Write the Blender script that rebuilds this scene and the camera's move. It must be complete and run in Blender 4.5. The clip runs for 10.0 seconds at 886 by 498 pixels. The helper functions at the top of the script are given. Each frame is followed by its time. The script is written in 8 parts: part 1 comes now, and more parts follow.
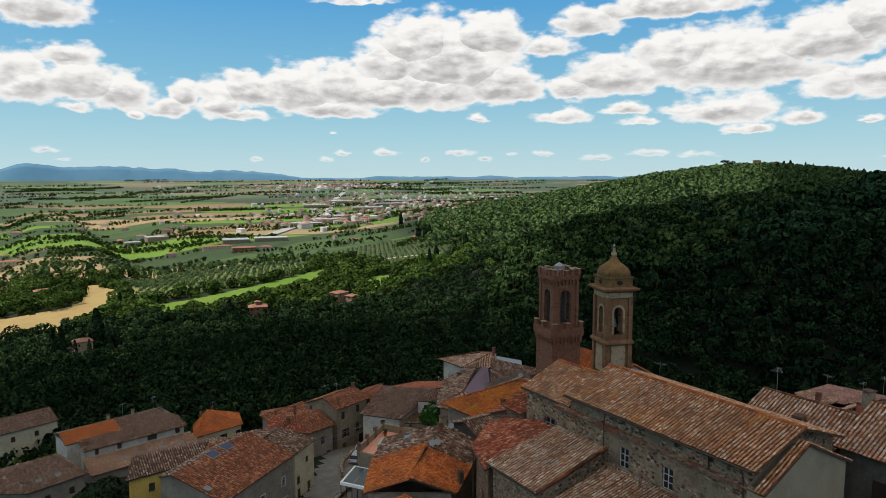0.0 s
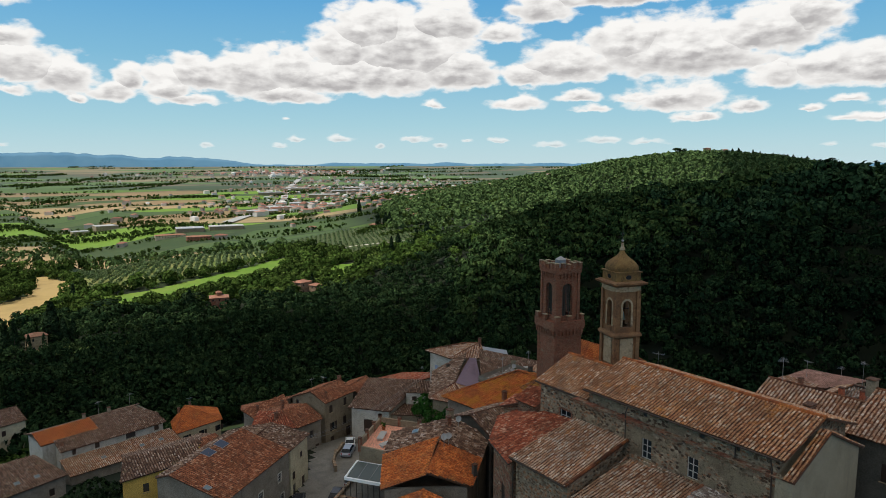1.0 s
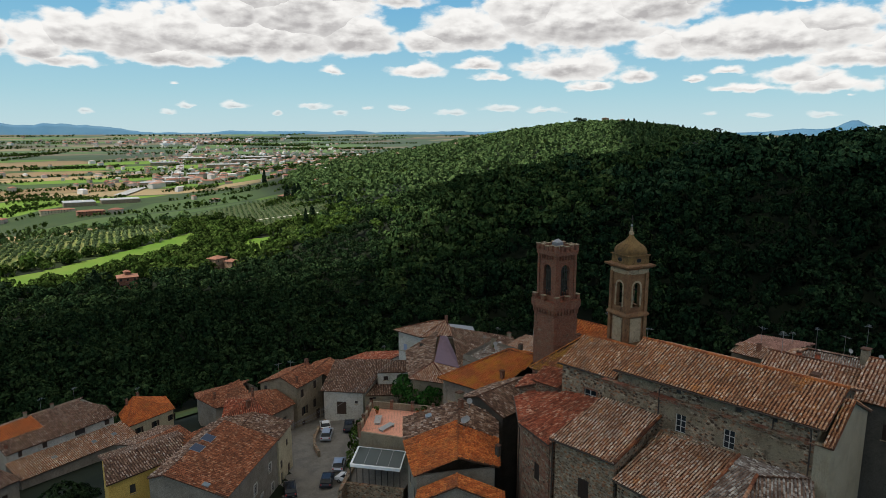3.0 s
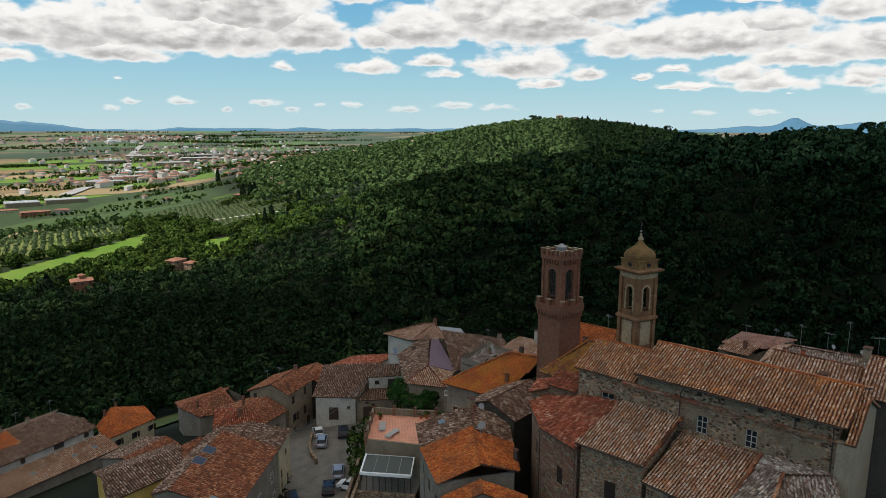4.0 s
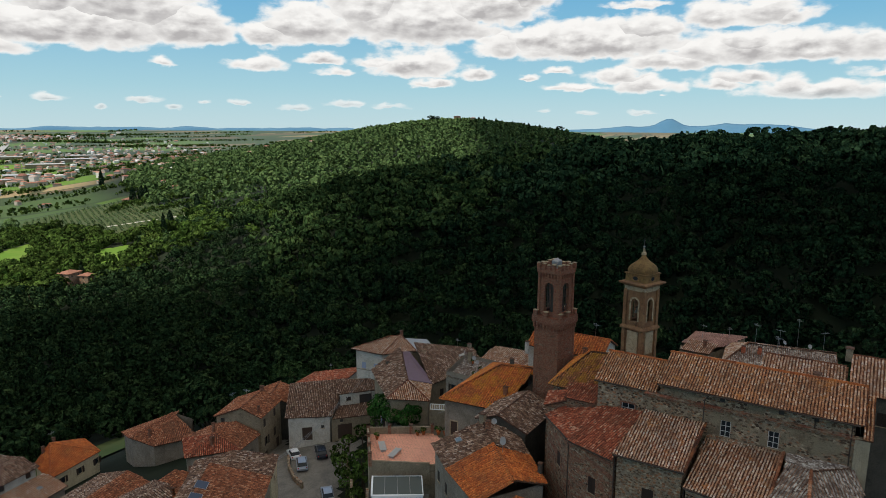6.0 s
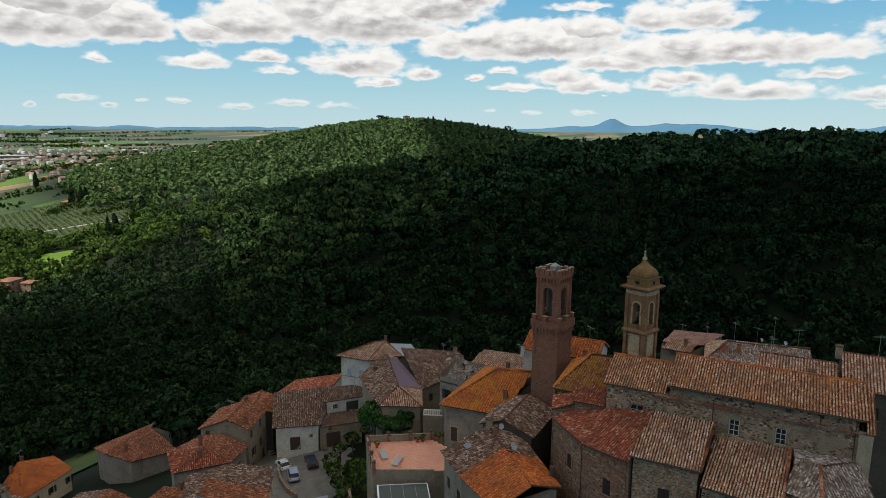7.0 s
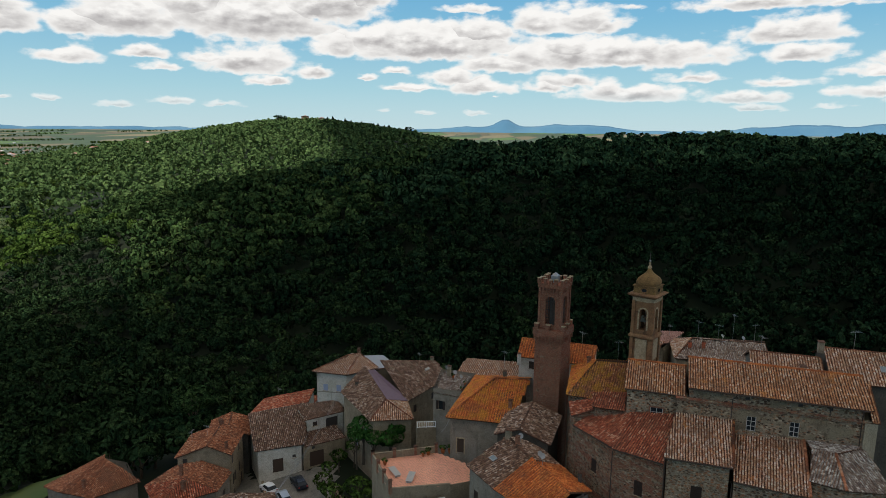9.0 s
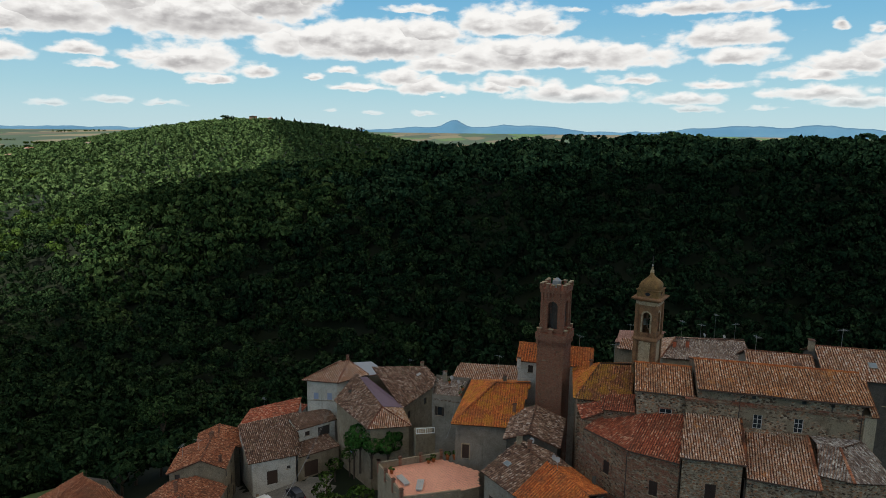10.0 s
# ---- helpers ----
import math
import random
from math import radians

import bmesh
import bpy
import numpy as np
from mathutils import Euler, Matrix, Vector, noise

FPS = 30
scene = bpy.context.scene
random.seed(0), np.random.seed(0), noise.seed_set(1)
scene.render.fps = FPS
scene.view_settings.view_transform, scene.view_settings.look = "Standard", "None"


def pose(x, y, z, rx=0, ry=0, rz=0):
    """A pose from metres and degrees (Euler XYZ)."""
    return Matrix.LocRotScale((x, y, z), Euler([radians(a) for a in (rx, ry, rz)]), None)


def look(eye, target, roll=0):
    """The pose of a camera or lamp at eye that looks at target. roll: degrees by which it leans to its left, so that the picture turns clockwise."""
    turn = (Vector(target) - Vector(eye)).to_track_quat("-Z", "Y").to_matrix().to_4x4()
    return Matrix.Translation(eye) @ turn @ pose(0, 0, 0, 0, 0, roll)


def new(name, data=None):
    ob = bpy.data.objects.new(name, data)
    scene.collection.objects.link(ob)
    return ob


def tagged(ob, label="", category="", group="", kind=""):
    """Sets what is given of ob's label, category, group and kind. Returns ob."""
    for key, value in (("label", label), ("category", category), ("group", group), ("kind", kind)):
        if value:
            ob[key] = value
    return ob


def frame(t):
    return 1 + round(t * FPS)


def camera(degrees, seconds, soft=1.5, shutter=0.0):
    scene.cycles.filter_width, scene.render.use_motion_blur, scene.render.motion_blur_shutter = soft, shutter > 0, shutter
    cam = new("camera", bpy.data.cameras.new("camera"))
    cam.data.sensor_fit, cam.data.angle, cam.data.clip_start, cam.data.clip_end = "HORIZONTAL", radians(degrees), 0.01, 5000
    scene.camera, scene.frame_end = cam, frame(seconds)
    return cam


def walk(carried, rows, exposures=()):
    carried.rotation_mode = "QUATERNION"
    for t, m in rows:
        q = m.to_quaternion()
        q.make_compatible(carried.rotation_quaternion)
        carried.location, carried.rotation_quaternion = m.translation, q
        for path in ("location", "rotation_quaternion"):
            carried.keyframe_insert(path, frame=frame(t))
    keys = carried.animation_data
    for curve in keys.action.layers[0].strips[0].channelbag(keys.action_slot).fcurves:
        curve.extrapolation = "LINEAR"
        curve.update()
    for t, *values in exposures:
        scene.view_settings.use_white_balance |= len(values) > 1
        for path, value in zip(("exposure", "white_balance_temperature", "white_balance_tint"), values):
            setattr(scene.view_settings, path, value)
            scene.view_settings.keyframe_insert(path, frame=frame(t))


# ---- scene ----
cam = camera(68.1, 10.0, soft=0.8)
METRES, EYE, TILT, LEAN, TURN = 70.0, 50.0, -1.7, 2.9, -32.2
ROWS = [
    (0.0, 0.0, 0.0, 0.0, 0.22, -4.6, -2.79),
    (0.5, -0.0425, -0.0008, 0.0054, -1.72, -4.99, -2.76),
    (1.0, -0.0857, -0.0005, 0.0105, -3.65, -5.57, -2.73),
    (1.5, -0.1293, 0.0015, 0.0158, -5.59, -6.31, -2.7),
    (2.0, -0.1733, 0.0063, 0.0208, -7.69, -7.02, -2.66),
    (2.5, -0.2181, 0.0131, 0.0264, -10.01, -7.59, -2.61),
    (4.0, -0.3589, 0.0424, 0.046, -16.13, -8.0, -2.44),
    (4.5, -0.406, 0.056, 0.053, -18.32, -7.91, -2.38),
    (5.0, -0.4532, 0.0719, 0.0602, -20.64, -7.83, -2.32),
    (5.5, -0.5005, 0.0903, 0.0677, -22.98, -7.77, -2.24),
    (7.0, -0.6388, 0.1576, 0.0854, -29.91, -7.6, -2.04),
    (7.5, -0.6842, 0.1848, 0.0902, -32.19, -7.53, -1.98),
    (8.0, -0.7294, 0.2144, 0.0953, -34.47, -7.44, -1.9),
    (8.5, -0.7732, 0.246, 0.1005, -36.72, -7.39, -1.83),
    (9.0, -0.8162, 0.2796, 0.1057, -38.96, -7.32, -1.74),
    (9.5, -0.8581, 0.315, 0.1108, -41.18, -7.23, -1.65),
    (10.0, -0.9003, 0.3524, 0.1163, -43.43, -7.17, -1.6),
]
walk(cam, [(t, pose(0, 0, EYE, TILT, LEAN, TURN) @ pose(METRES * x, METRES * y, METRES * z, 90 + pitch, roll, yaw)) for t, x, y, z, yaw, pitch, roll in ROWS])

# ---- world, sun, exposure ----
SUN_EL, SUN_AZ = 58.0, -62.0          # degrees; azimuth clockwise from +y
D2R = math.pi / 180
sun_dir = Vector((math.sin(SUN_AZ * D2R) * math.cos(SUN_EL * D2R), math.cos(SUN_AZ * D2R) * math.cos(SUN_EL * D2R), math.sin(SUN_EL * D2R)))
sun_data = bpy.data.lights.new("sun", "SUN")
sun_data.energy, sun_data.angle, sun_data.color = 4.8, radians(1.4), (1.0, 0.94, 0.84)
sun = new("sun", sun_data)
sun.matrix_world = look(sun_dir * 900, (0, 0, 0))
scene.view_settings.exposure = 0.0


class Nodes:
    """Short way to build node trees."""

    def __init__(self, tree):
        self.tree = tree
        tree.nodes.clear()

    def add(self, kind, **props):
        n = self.tree.nodes.new(kind)
        for k, v in props.items():
            if k == "operation": n.operation = v
            elif k == "blend": n.blend_type = v
            elif k == "data": n.data_type = v
            elif k == "feature": n.feature = v
            elif k == "distance": n.distance = v
        return n

    def put(self, sock, v):
        if isinstance(v, bpy.types.NodeSocket): self.tree.links.new(v, sock)
        elif v is not None: sock.default_value = v

    def math(self, op, a, b=None, c=None, clamp=False):
        n = self.add("ShaderNodeMath", operation=op)
        n.use_clamp = clamp
        for s, v in zip(n.inputs, (a, b, c)): self.put(s, v)
        return n.outputs[0]

    def mix(self, f, a, b, blend="MIX"):
        n = self.add("ShaderNodeMix", data="RGBA", blend=blend)
        self.put(n.inputs[0], f)
        for s, v in ((n.inputs[6], a), (n.inputs[7], b)):
            self.put(s, (*v, 1) if isinstance(v, tuple) and len(v) == 3 else v)
        return n.outputs[2]

    def noise(self, vec, scale, detail=4.0, rough=0.55):
        n = self.add("ShaderNodeTexNoise")
        self.put(n.inputs["Vector"], vec)
        n.inputs["Scale"].default_value, n.inputs["Detail"].default_value, n.inputs["Roughness"].default_value = scale, detail, rough
        return n.outputs["Fac"]

    def ramp(self, f, stops, interp="LINEAR"):
        n = self.add("ShaderNodeValToRGB")
        n.color_ramp.interpolation = interp
        els = n.color_ramp.elements
        while len(els) < len(stops): els.new(0.5)
        for e, (p, c) in zip(els, stops): e.position, e.color = p, (*c, 1)
        self.put(n.inputs[0], f)
        return n.outputs[0]

    def remap(self, v, a, b, c=0.0, d=1.0, smooth=True):
        n = self.add("ShaderNodeMapRange")
        n.interpolation_type = "SMOOTHSTEP" if smooth else "LINEAR"
        for s, q in zip(n.inputs, (v, a, b, c, d)): self.put(s, q)
        return n.outputs[0]


world = bpy.data.worlds.new("sky")
scene.world = world
world.use_nodes = True
W = Nodes(world.node_tree)
# cumulus heaps: azimuth, elevation, half width, half height in degrees
CLOUDS_WEST = [
    (0.8, 12.3, 4.1, 1.6), (2.6, 9.1, 2.7, 1.0), (-0.5, 7.4, 3.1, 2.1), (3.8, 7.3, 3.6, 1.8), (6.4, 6.7, 2.8, 1.7), (2.9, 5.4, 1.3, 0.5), (7.0, 4.9, 0.8, 0.34), (10.7, 6.7, 1.2, 1.3),
    (9.6, 5.6, 2.0, 0.9), (13.3, 6.5, 2.6, 1.8), (15.7, 7.4, 3.1, 1.8), (14.8, 5.2, 2.7, 0.6), (19.4, 7.5, 4.1, 2.2), (23.1, 8.0, 3.3, 2.2), (26.9, 9.6, 3.3, 2.3), (30.0, 11.4, 4.8, 2.6),
    (32.7, 10.3, 7.2, 3.6), (35.6, 11.8, 4.3, 2.0), (27.9, 7.6, 10.9, 2.1), (22.6, 5.8, 4.0, 1.0), (37.0, 8.2, 4.1, 2.3), (40.6, 10.8, 3.2, 0.9), (25.1, 14.4, 3.8, 0.4), (34.9, 5.0, 1.1, 0.4)]
CLOUDS_MIDDLE = [
    (44.0, 12.7, 3.1, 1.4), (50.2, 13.5, 7.1, 1.2), (51.2, 10.0, 4.1, 2.0), (46.6, 8.5, 4.7, 1.9), (43.2, 7.4, 2.7, 1.2), (55.3, 9.4, 8.1, 2.9), (61.1, 10.3, 5.5, 2.3), (64.2, 11.2, 2.9, 2.1),
    (62.3, 6.7, 3.6, 1.2), (65.1, 7.3, 3.0, 1.5), (42.2, 5.1, 2.5, 0.75), (48.4, 4.6, 1.9, 0.4), (47.1, 5.6, 2.3, 0.6), (55.1, 5.4, 4.6, 1.3), (56.8, 3.7, 2.5, 0.4), (60.3, 4.5, 2.1, 0.55), (51.8, 5.4, 2.1, 0.5)]
CLOUDS_LOW = [
    (1.0, 2.1, 1.0, 0.25), (2.0, 1.4, 0.6, 0.21), (16.3, 1.5, 0.5, 0.19), (21.9, 1.5, 0.6, 0.19), (23.4, 2.1, 0.9, 0.24), (27.2, 2.1, 1.1, 0.34), (30.2, 1.5, 0.5, 0.19), (33.7, 2.1, 1.3, 0.29),
    (35.7, 1.5, 0.6, 0.19), (37.6, 2.0, 0.7, 0.19), (40.7, 2.0, 1.2, 0.29), (45.2, 1.6, 1.5, 0.28), (49.0, 2.0, 1.9, 0.37), (52.7, 1.8, 1.6, 0.27), (22.4, 3.7, 0.4, 0.24)]
CLOUDS_EAST = [
    (69.2, 7.2, 9.7, 1.8), (73.9, 8.1, 3.8, 1.2), (73.3, 9.7, 2.9, 0.37), (79.7, 8.7, 2.9, 1.1), (84.2, 8.3, 1.7, 0.75), (81.6, 6.6, 4.7, 1.2), (76.0, 5.4, 4.2, 0.9), (71.9, 4.3, 3.3, 0.87),
    (69.1, 3.4, 3.9, 0.4), (66.9, 4.8, 1.4, 0.36), (64.8, 4.1, 1.0, 0.27), (74.0, 3.6, 3.2, 0.87), (81.8, 4.2, 3.3, 0.81), (79.6, 3.5, 2.4, 0.5), (84.8, 3.2, 1.8, 0.87), (75.4, 2.7, 0.5, 0.22),
    (65.8, 1.5, 0.8, 0.23), (69.2, 1.3, 1.2, 0.23), (74.2, 1.3, 1.3, 0.22)]
CLOUDS_SOUTH = [
    (83.8, 6.2, 12.2, 1.5), (80.9, 8.9, 5.4, 1.4), (98.1, 7.6, 4.9, 1.2), (99.1, 5.9, 3.1, 0.84), (95.5, 9.6, 7.4, 0.66), (106.3, 5.2, 3.0, 1.0), (108.2, 6.0, 2.0, 1.1), (105.6, 7.8, 0.5, 0.42),
    (107.7, 7.4, 0.8, 0.34), (86.2, 9.6, 1.2, 0.26), (82.0, 4.2, 3.7, 0.64), (91.0, 4.2, 2.6, 0.5), (86.7, 3.0, 5.6, 0.8), (97.8, 3.7, 2.8, 0.47), (95.2, 2.7, 3.3, 0.6), (104.2, 4.4, 3.4, 0.53),
    (105.1, 3.0, 4.4, 0.6), (95.9, 1.8, 1.8, 0.27), (101.0, 1.9, 1.7, 0.21), (107.3, 2.4, 2.9, 0.56), (101.9, 9.2, 2.6, 0.4)]
BANKS = CLOUDS_WEST + CLOUDS_MIDDLE + CLOUDS_LOW + CLOUDS_EAST + CLOUDS_SOUTH


def sky_nodes():
    tc = W.add("ShaderNodeTexCoord").outputs["Generated"]
    sep = W.add("ShaderNodeSeparateXYZ")
    W.put(sep.inputs[0], tc)
    x, y, z = sep.outputs
    az = W.math("MULTIPLY", W.math("ARCTAN2", x, y), 1 / D2R)
    el = W.math("MULTIPLY", W.math("ARCSINE", z), 1 / D2R)

    def plane(sx, sy, warp=0.0):
        co = W.add("ShaderNodeCombineXYZ")
        W.put(co.inputs[0], W.math("MULTIPLY", W.math("ADD", az, W.math("MULTIPLY", wide, warp)), sx)), W.put(co.inputs[1], W.math("MULTIPLY", W.math("ADD", el, W.math("MULTIPLY", curl, warp * 0.3)), sy))
        return co.outputs[0]
    raw = W.add("ShaderNodeCombineXYZ")
    W.put(raw.inputs[0], az), W.put(raw.inputs[1], W.math("MULTIPLY", el, 2.0))
    wide = W.math("SUBTRACT", W.noise(raw.outputs[0], 0.2, 3, 0.5), 0.5)
    curl = W.math("SUBTRACT", W.noise(raw.outputs[0], 0.75, 4, 0.5), 0.5)

    def billow(scale):
        # rounded heaps with creases between them
        v = W.add("ShaderNodeTexVoronoi")
        v.voronoi_dimensions = "2D"
        W.put(v.inputs["Vector"], plane(1.0, 1.8, 1.6))
        v.inputs["Scale"].default_value = scale
        return W.math("SUBTRACT", 0.32, W.math("MULTIPLY", v.outputs["Distance"], v.outputs["Distance"]))
    b1, b2 = billow(0.36), billow(0.8)
    fine = W.math("SUBTRACT", W.noise(raw.outputs[0], 0.55, 6, 0.53), 0.5)
    # the same fine noise a little nearer to the sun: the difference lights the billows from above
    shifted = W.add("ShaderNodeVectorMath", operation="ADD")
    W.put(shifted.inputs[0], raw.outputs[0])
    shifted.inputs[1].default_value = (-0.35, 0.75, 0.0)
    relief = W.math("SUBTRACT", W.math("SUBTRACT", W.noise(shifted.outputs[0], 0.55, 5, 0.5), 0.5), fine)
    heaps = W.math("ADD", W.math("MULTIPLY", b1, 0.42), W.math("ADD", W.math("MULTIPLY", b2, 0.26), W.math("MULTIPLY", fine, 1.15)))
    uneven = W.math("ADD", W.math("MULTIPLY", b1, -0.5), W.math("MULTIPLY", curl, 0.9))
    faint = W.remap(el, 1.2, 3.4, 0.55, 1.0)
    point = W.add("ShaderNodeCombineXYZ")
    W.put(point.inputs[0], W.math("ADD", az, W.math("MULTIPLY", wide, 2.2))), W.put(point.inputs[1], W.math("ADD", el, W.math("MULTIPLY", curl, 0.7)))

    def vmath(op, a, b=None, c=None):
        n = W.add("ShaderNodeVectorMath", operation=op)
        for s, v in zip(n.inputs, (a, b, c)): W.put(s, v)
        return n
    sky = W.add("ShaderNodeTexSky")
    sky.sky_type, sky.sun_disc = "NISHITA", False
    sky.sun_elevation, sky.sun_rotation, sky.altitude, sky.dust_density, sky.ozone_density = radians(SUN_EL), radians(SUN_AZ), 300, 0.6, 2.2
    blue = W.ramp(W.remap(el, 0.0, 20.0, 0.0, 1.0, False), [(0.0, (0.52, 0.71, 0.77)), (0.16, (0.37, 0.63, 0.73)), (0.42, (0.2, 0.49, 0.69)), (0.75, (0.075, 0.35, 0.68)), (1.0, (0.04, 0.27, 0.62))])
    scaled = W.mix(1.0, sky.outputs[0], (0.12, 0.12, 0.12), "MULTIPLY")
    clear = W.mix(W.remap(el, 30.0, 60.0, 0.9, 0.45), scaled, blue)
    white, grey = (0.95, 0.935, 0.91), (0.47, 0.455, 0.455)

    def shader(colour):
        bg = W.add("ShaderNodeBackground")
        W.put(bg.inputs[0], colour), W.put(bg.inputs[1], 1.0)
        return bg.outputs[0]

    def choose(f, a, b):
        ms = W.add("ShaderNodeMixShader")
        W.put(ms.inputs[0], f), W.put(ms.inputs[1], a), W.put(ms.inputs[2], b)
        return ms.outputs[0]

    def sector(lo, hi):
        """The heaps that reach into one stretch of the horizon."""
        reach, height = None, None
        for a, e, ra, re in BANKS:
            if a + 1.15 * ra + 1.5 < lo or a - 1.15 * ra - 1.5 > hi: continue
            low = e - 0.35 * re
            off = (-a / ra, -0.74 * low / re, 0)
            if reach is not None: off = vmath("MULTIPLY_ADD", W.math("ADD", reach, height), (1e-7, 1e-7, 1e-7), off).outputs[0]
            d = vmath("MULTIPLY_ADD", point.outputs[0], (1 / ra, 0.74 / re, 0), off).outputs[0]
            l = vmath("LENGTH", vmath("MAXIMUM", d, vmath("MULTIPLY", d, (-1, -2.1, 0)).outputs[0]).outputs[0]).outputs["Value"]
            l = W.math("MULTIPLY_ADD", l, min(1.0, 0.45 + 0.3 * re), -min(1.0, 0.45 + 0.3 * re))
            part_ = W.add("ShaderNodeSeparateXYZ")
            W.put(part_.inputs[0], d)
            if reach is None: reach, height = l, part_.outputs[1]
            else:
                pickm = W.add("ShaderNodeMix")
                W.put(pickm.inputs[0], W.math("LESS_THAN", l, reach)), W.put(pickm.inputs[2], height), W.put(pickm.inputs[3], part_.outputs[1])
                height = pickm.outputs[0]
                reach = W.math("SMOOTH_MIN", reach, l, 0.08)
        body = W.math("MULTIPLY_ADD", reach, -1.35, heaps)
        mask = W.math("MULTIPLY", W.remap(body, 0.0, 0.46), faint)
        # heaps are white on top and in their domes; flat bases and deep middles turn grey
        lows = W.remap(W.math("ADD", height, uneven), 0.62, -0.4)
        deep = W.remap(body, 0.2, 0.95)
        shade = W.math("MULTIPLY", deep, W.math("ADD", W.math("MULTIPLY", lows, 0.9), W.math("MULTIPLY", relief, 1.5)), clamp=True)
        return shader(W.mix(mask, clear, W.mix(shade, white, grey)))
    cuts = (-45.0, 52.0, 135.0)
    out = sector(cuts[0], cuts[1])
    for k in range(1, len(cuts) - 1): out = choose(W.math("GREATER_THAN", az, cuts[k]), out, sector(cuts[k], cuts[k + 1]))
    over = W.math("ADD", W.math("MULTIPLY", W.noise(tc, 2.6, 5, 0.6), 5.0), W.remap(el, 15.0, 24.0, -8.0, -1.9))
    high = shader(W.mix(W.remap(over, 0.1, 0.6), clear, W.mix(W.remap(over, 0.4, 1.6, 0.0, 0.6), white, grey)))
    inside_ = W.math("MULTIPLY", W.math("MULTIPLY", W.math("GREATER_THAN", az, -45.0), W.math("LESS_THAN", az, 130.0)), W.math("MULTIPLY", W.math("GREATER_THAN", el, 0.5), W.math("LESS_THAN", el, 18.0)))
    end = W.add("ShaderNodeOutputWorld")
    W.put(end.inputs[0], choose(inside_, high, out))


sky_nodes()


# ---- materials ----
def material(name, build, rough=0.85, metal=0.0):
    m = bpy.data.materials.new(name)
    m.use_nodes = True
    n = Nodes(m.node_tree)
    b = n.add("ShaderNodeBsdfPrincipled")
    b.inputs["Roughness"].default_value, b.inputs["Metallic"].default_value = rough, metal
    b.inputs["Specular IOR Level"].default_value = 0.25
    geo = n.add("ShaderNodeNewGeometry")
    tex = n.add("ShaderNodeTexCoord")
    res = build(n, tex.outputs["Object"], geo)
    col, height, strength = res if isinstance(res, tuple) and len(res) == 3 and not isinstance(res[0], float) else (res, None, 0)
    n.put(b.inputs["Base Color"], (*col, 1) if isinstance(col, tuple) else col)
    if height is not None:
        bump = n.add("ShaderNodeBump")
        bump.inputs["Strength"].default_value, bump.inputs["Distance"].default_value = strength, 0.04
        n.put(bump.inputs["Height"], height)
        n.put(b.inputs["Normal"], bump.outputs[0])
    out = n.add("ShaderNodeOutputMaterial")
    n.put(out.inputs[0], b.outputs[0])
    return m


def tile_mat(name, stops, lichen=None, amount=0.45):
    def build(n, co, geo):
        c = n.ramp(geo.outputs["Random Per Island"], stops)
        patch = n.noise(co, 0.4, 5, 0.65)
        c = n.mix(n.remap(patch, 0.4, 0.75, 0.0, 0.6), c, (0.12, 0.062, 0.038))
        if lichen:
            c = n.mix(n.math("MULTIPLY", n.remap(n.noise(co, 0.7, 6, 0.7), 0.62 - amount * 0.35, 0.75 - amount * 0.25), 0.8), c, lichen)
        c = n.mix(1.0, c, n.remap(n.noise(co, 5.0, 4, 0.75), 0.35, 0.65, 0.6, 1.3), "MULTIPLY")
        speck = n.noise(co, 9.0, 3, 0.7)
        c = n.mix(n.remap(speck, 0.6, 0.78, 0.0, 0.6), c, (0.46, 0.41, 0.35))
        return c, n.noise(co, 14, 3), 0.3
    return material(name, build, 0.9)


COVER = [(0.0, (0.36, 0.15, 0.068)), (0.3, (0.46, 0.215, 0.105)), (0.6, (0.53, 0.28, 0.15)), (0.82, (0.56, 0.35, 0.22)), (1.0, (0.72, 0.56, 0.43))]
# pan ramps: darker than the covers, shade of the channels put into the colour
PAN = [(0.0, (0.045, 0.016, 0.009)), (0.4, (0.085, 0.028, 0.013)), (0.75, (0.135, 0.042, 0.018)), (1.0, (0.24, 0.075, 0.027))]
OLD = [(0.0, (0.085, 0.05, 0.038)), (0.35, (0.19, 0.11, 0.075)), (0.65, (0.29, 0.175, 0.12)), (0.85, (0.39, 0.27, 0.2)), (1.0, (0.54, 0.44, 0.37))]
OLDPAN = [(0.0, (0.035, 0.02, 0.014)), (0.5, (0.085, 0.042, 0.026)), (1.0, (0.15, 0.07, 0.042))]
ORANGE = [(0.0, (0.382, 0.088, 0.023)), (0.5, (0.551, 0.149, 0.036)), (1.0, (0.657, 0.214, 0.059))]
REDS = [(0.0, (0.201, 0.051, 0.027)), (0.5, (0.382, 0.093, 0.045)), (0.8, (0.466, 0.149, 0.077)), (1.0, (0.572, 0.335, 0.225))]
BROWN = [(0.0, (0.17, 0.058, 0.029)), (0.5, (0.329, 0.112, 0.052)), (0.85, (0.445, 0.177, 0.09)), (1.0, (0.53, 0.298, 0.18))]
GREYS = [(0.0, (0.13, 0.10, 0.085)), (0.4, (0.24, 0.2, 0.17)), (0.75, (0.37, 0.33, 0.29)), (1.0, (0.58, 0.55, 0.5))]
# orange, red and brown pans: cover colours darkened for the same channel shade
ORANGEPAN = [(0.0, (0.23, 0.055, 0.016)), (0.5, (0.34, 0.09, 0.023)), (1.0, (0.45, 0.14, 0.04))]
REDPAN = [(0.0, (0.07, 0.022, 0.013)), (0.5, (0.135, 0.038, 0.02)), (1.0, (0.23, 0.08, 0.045))]
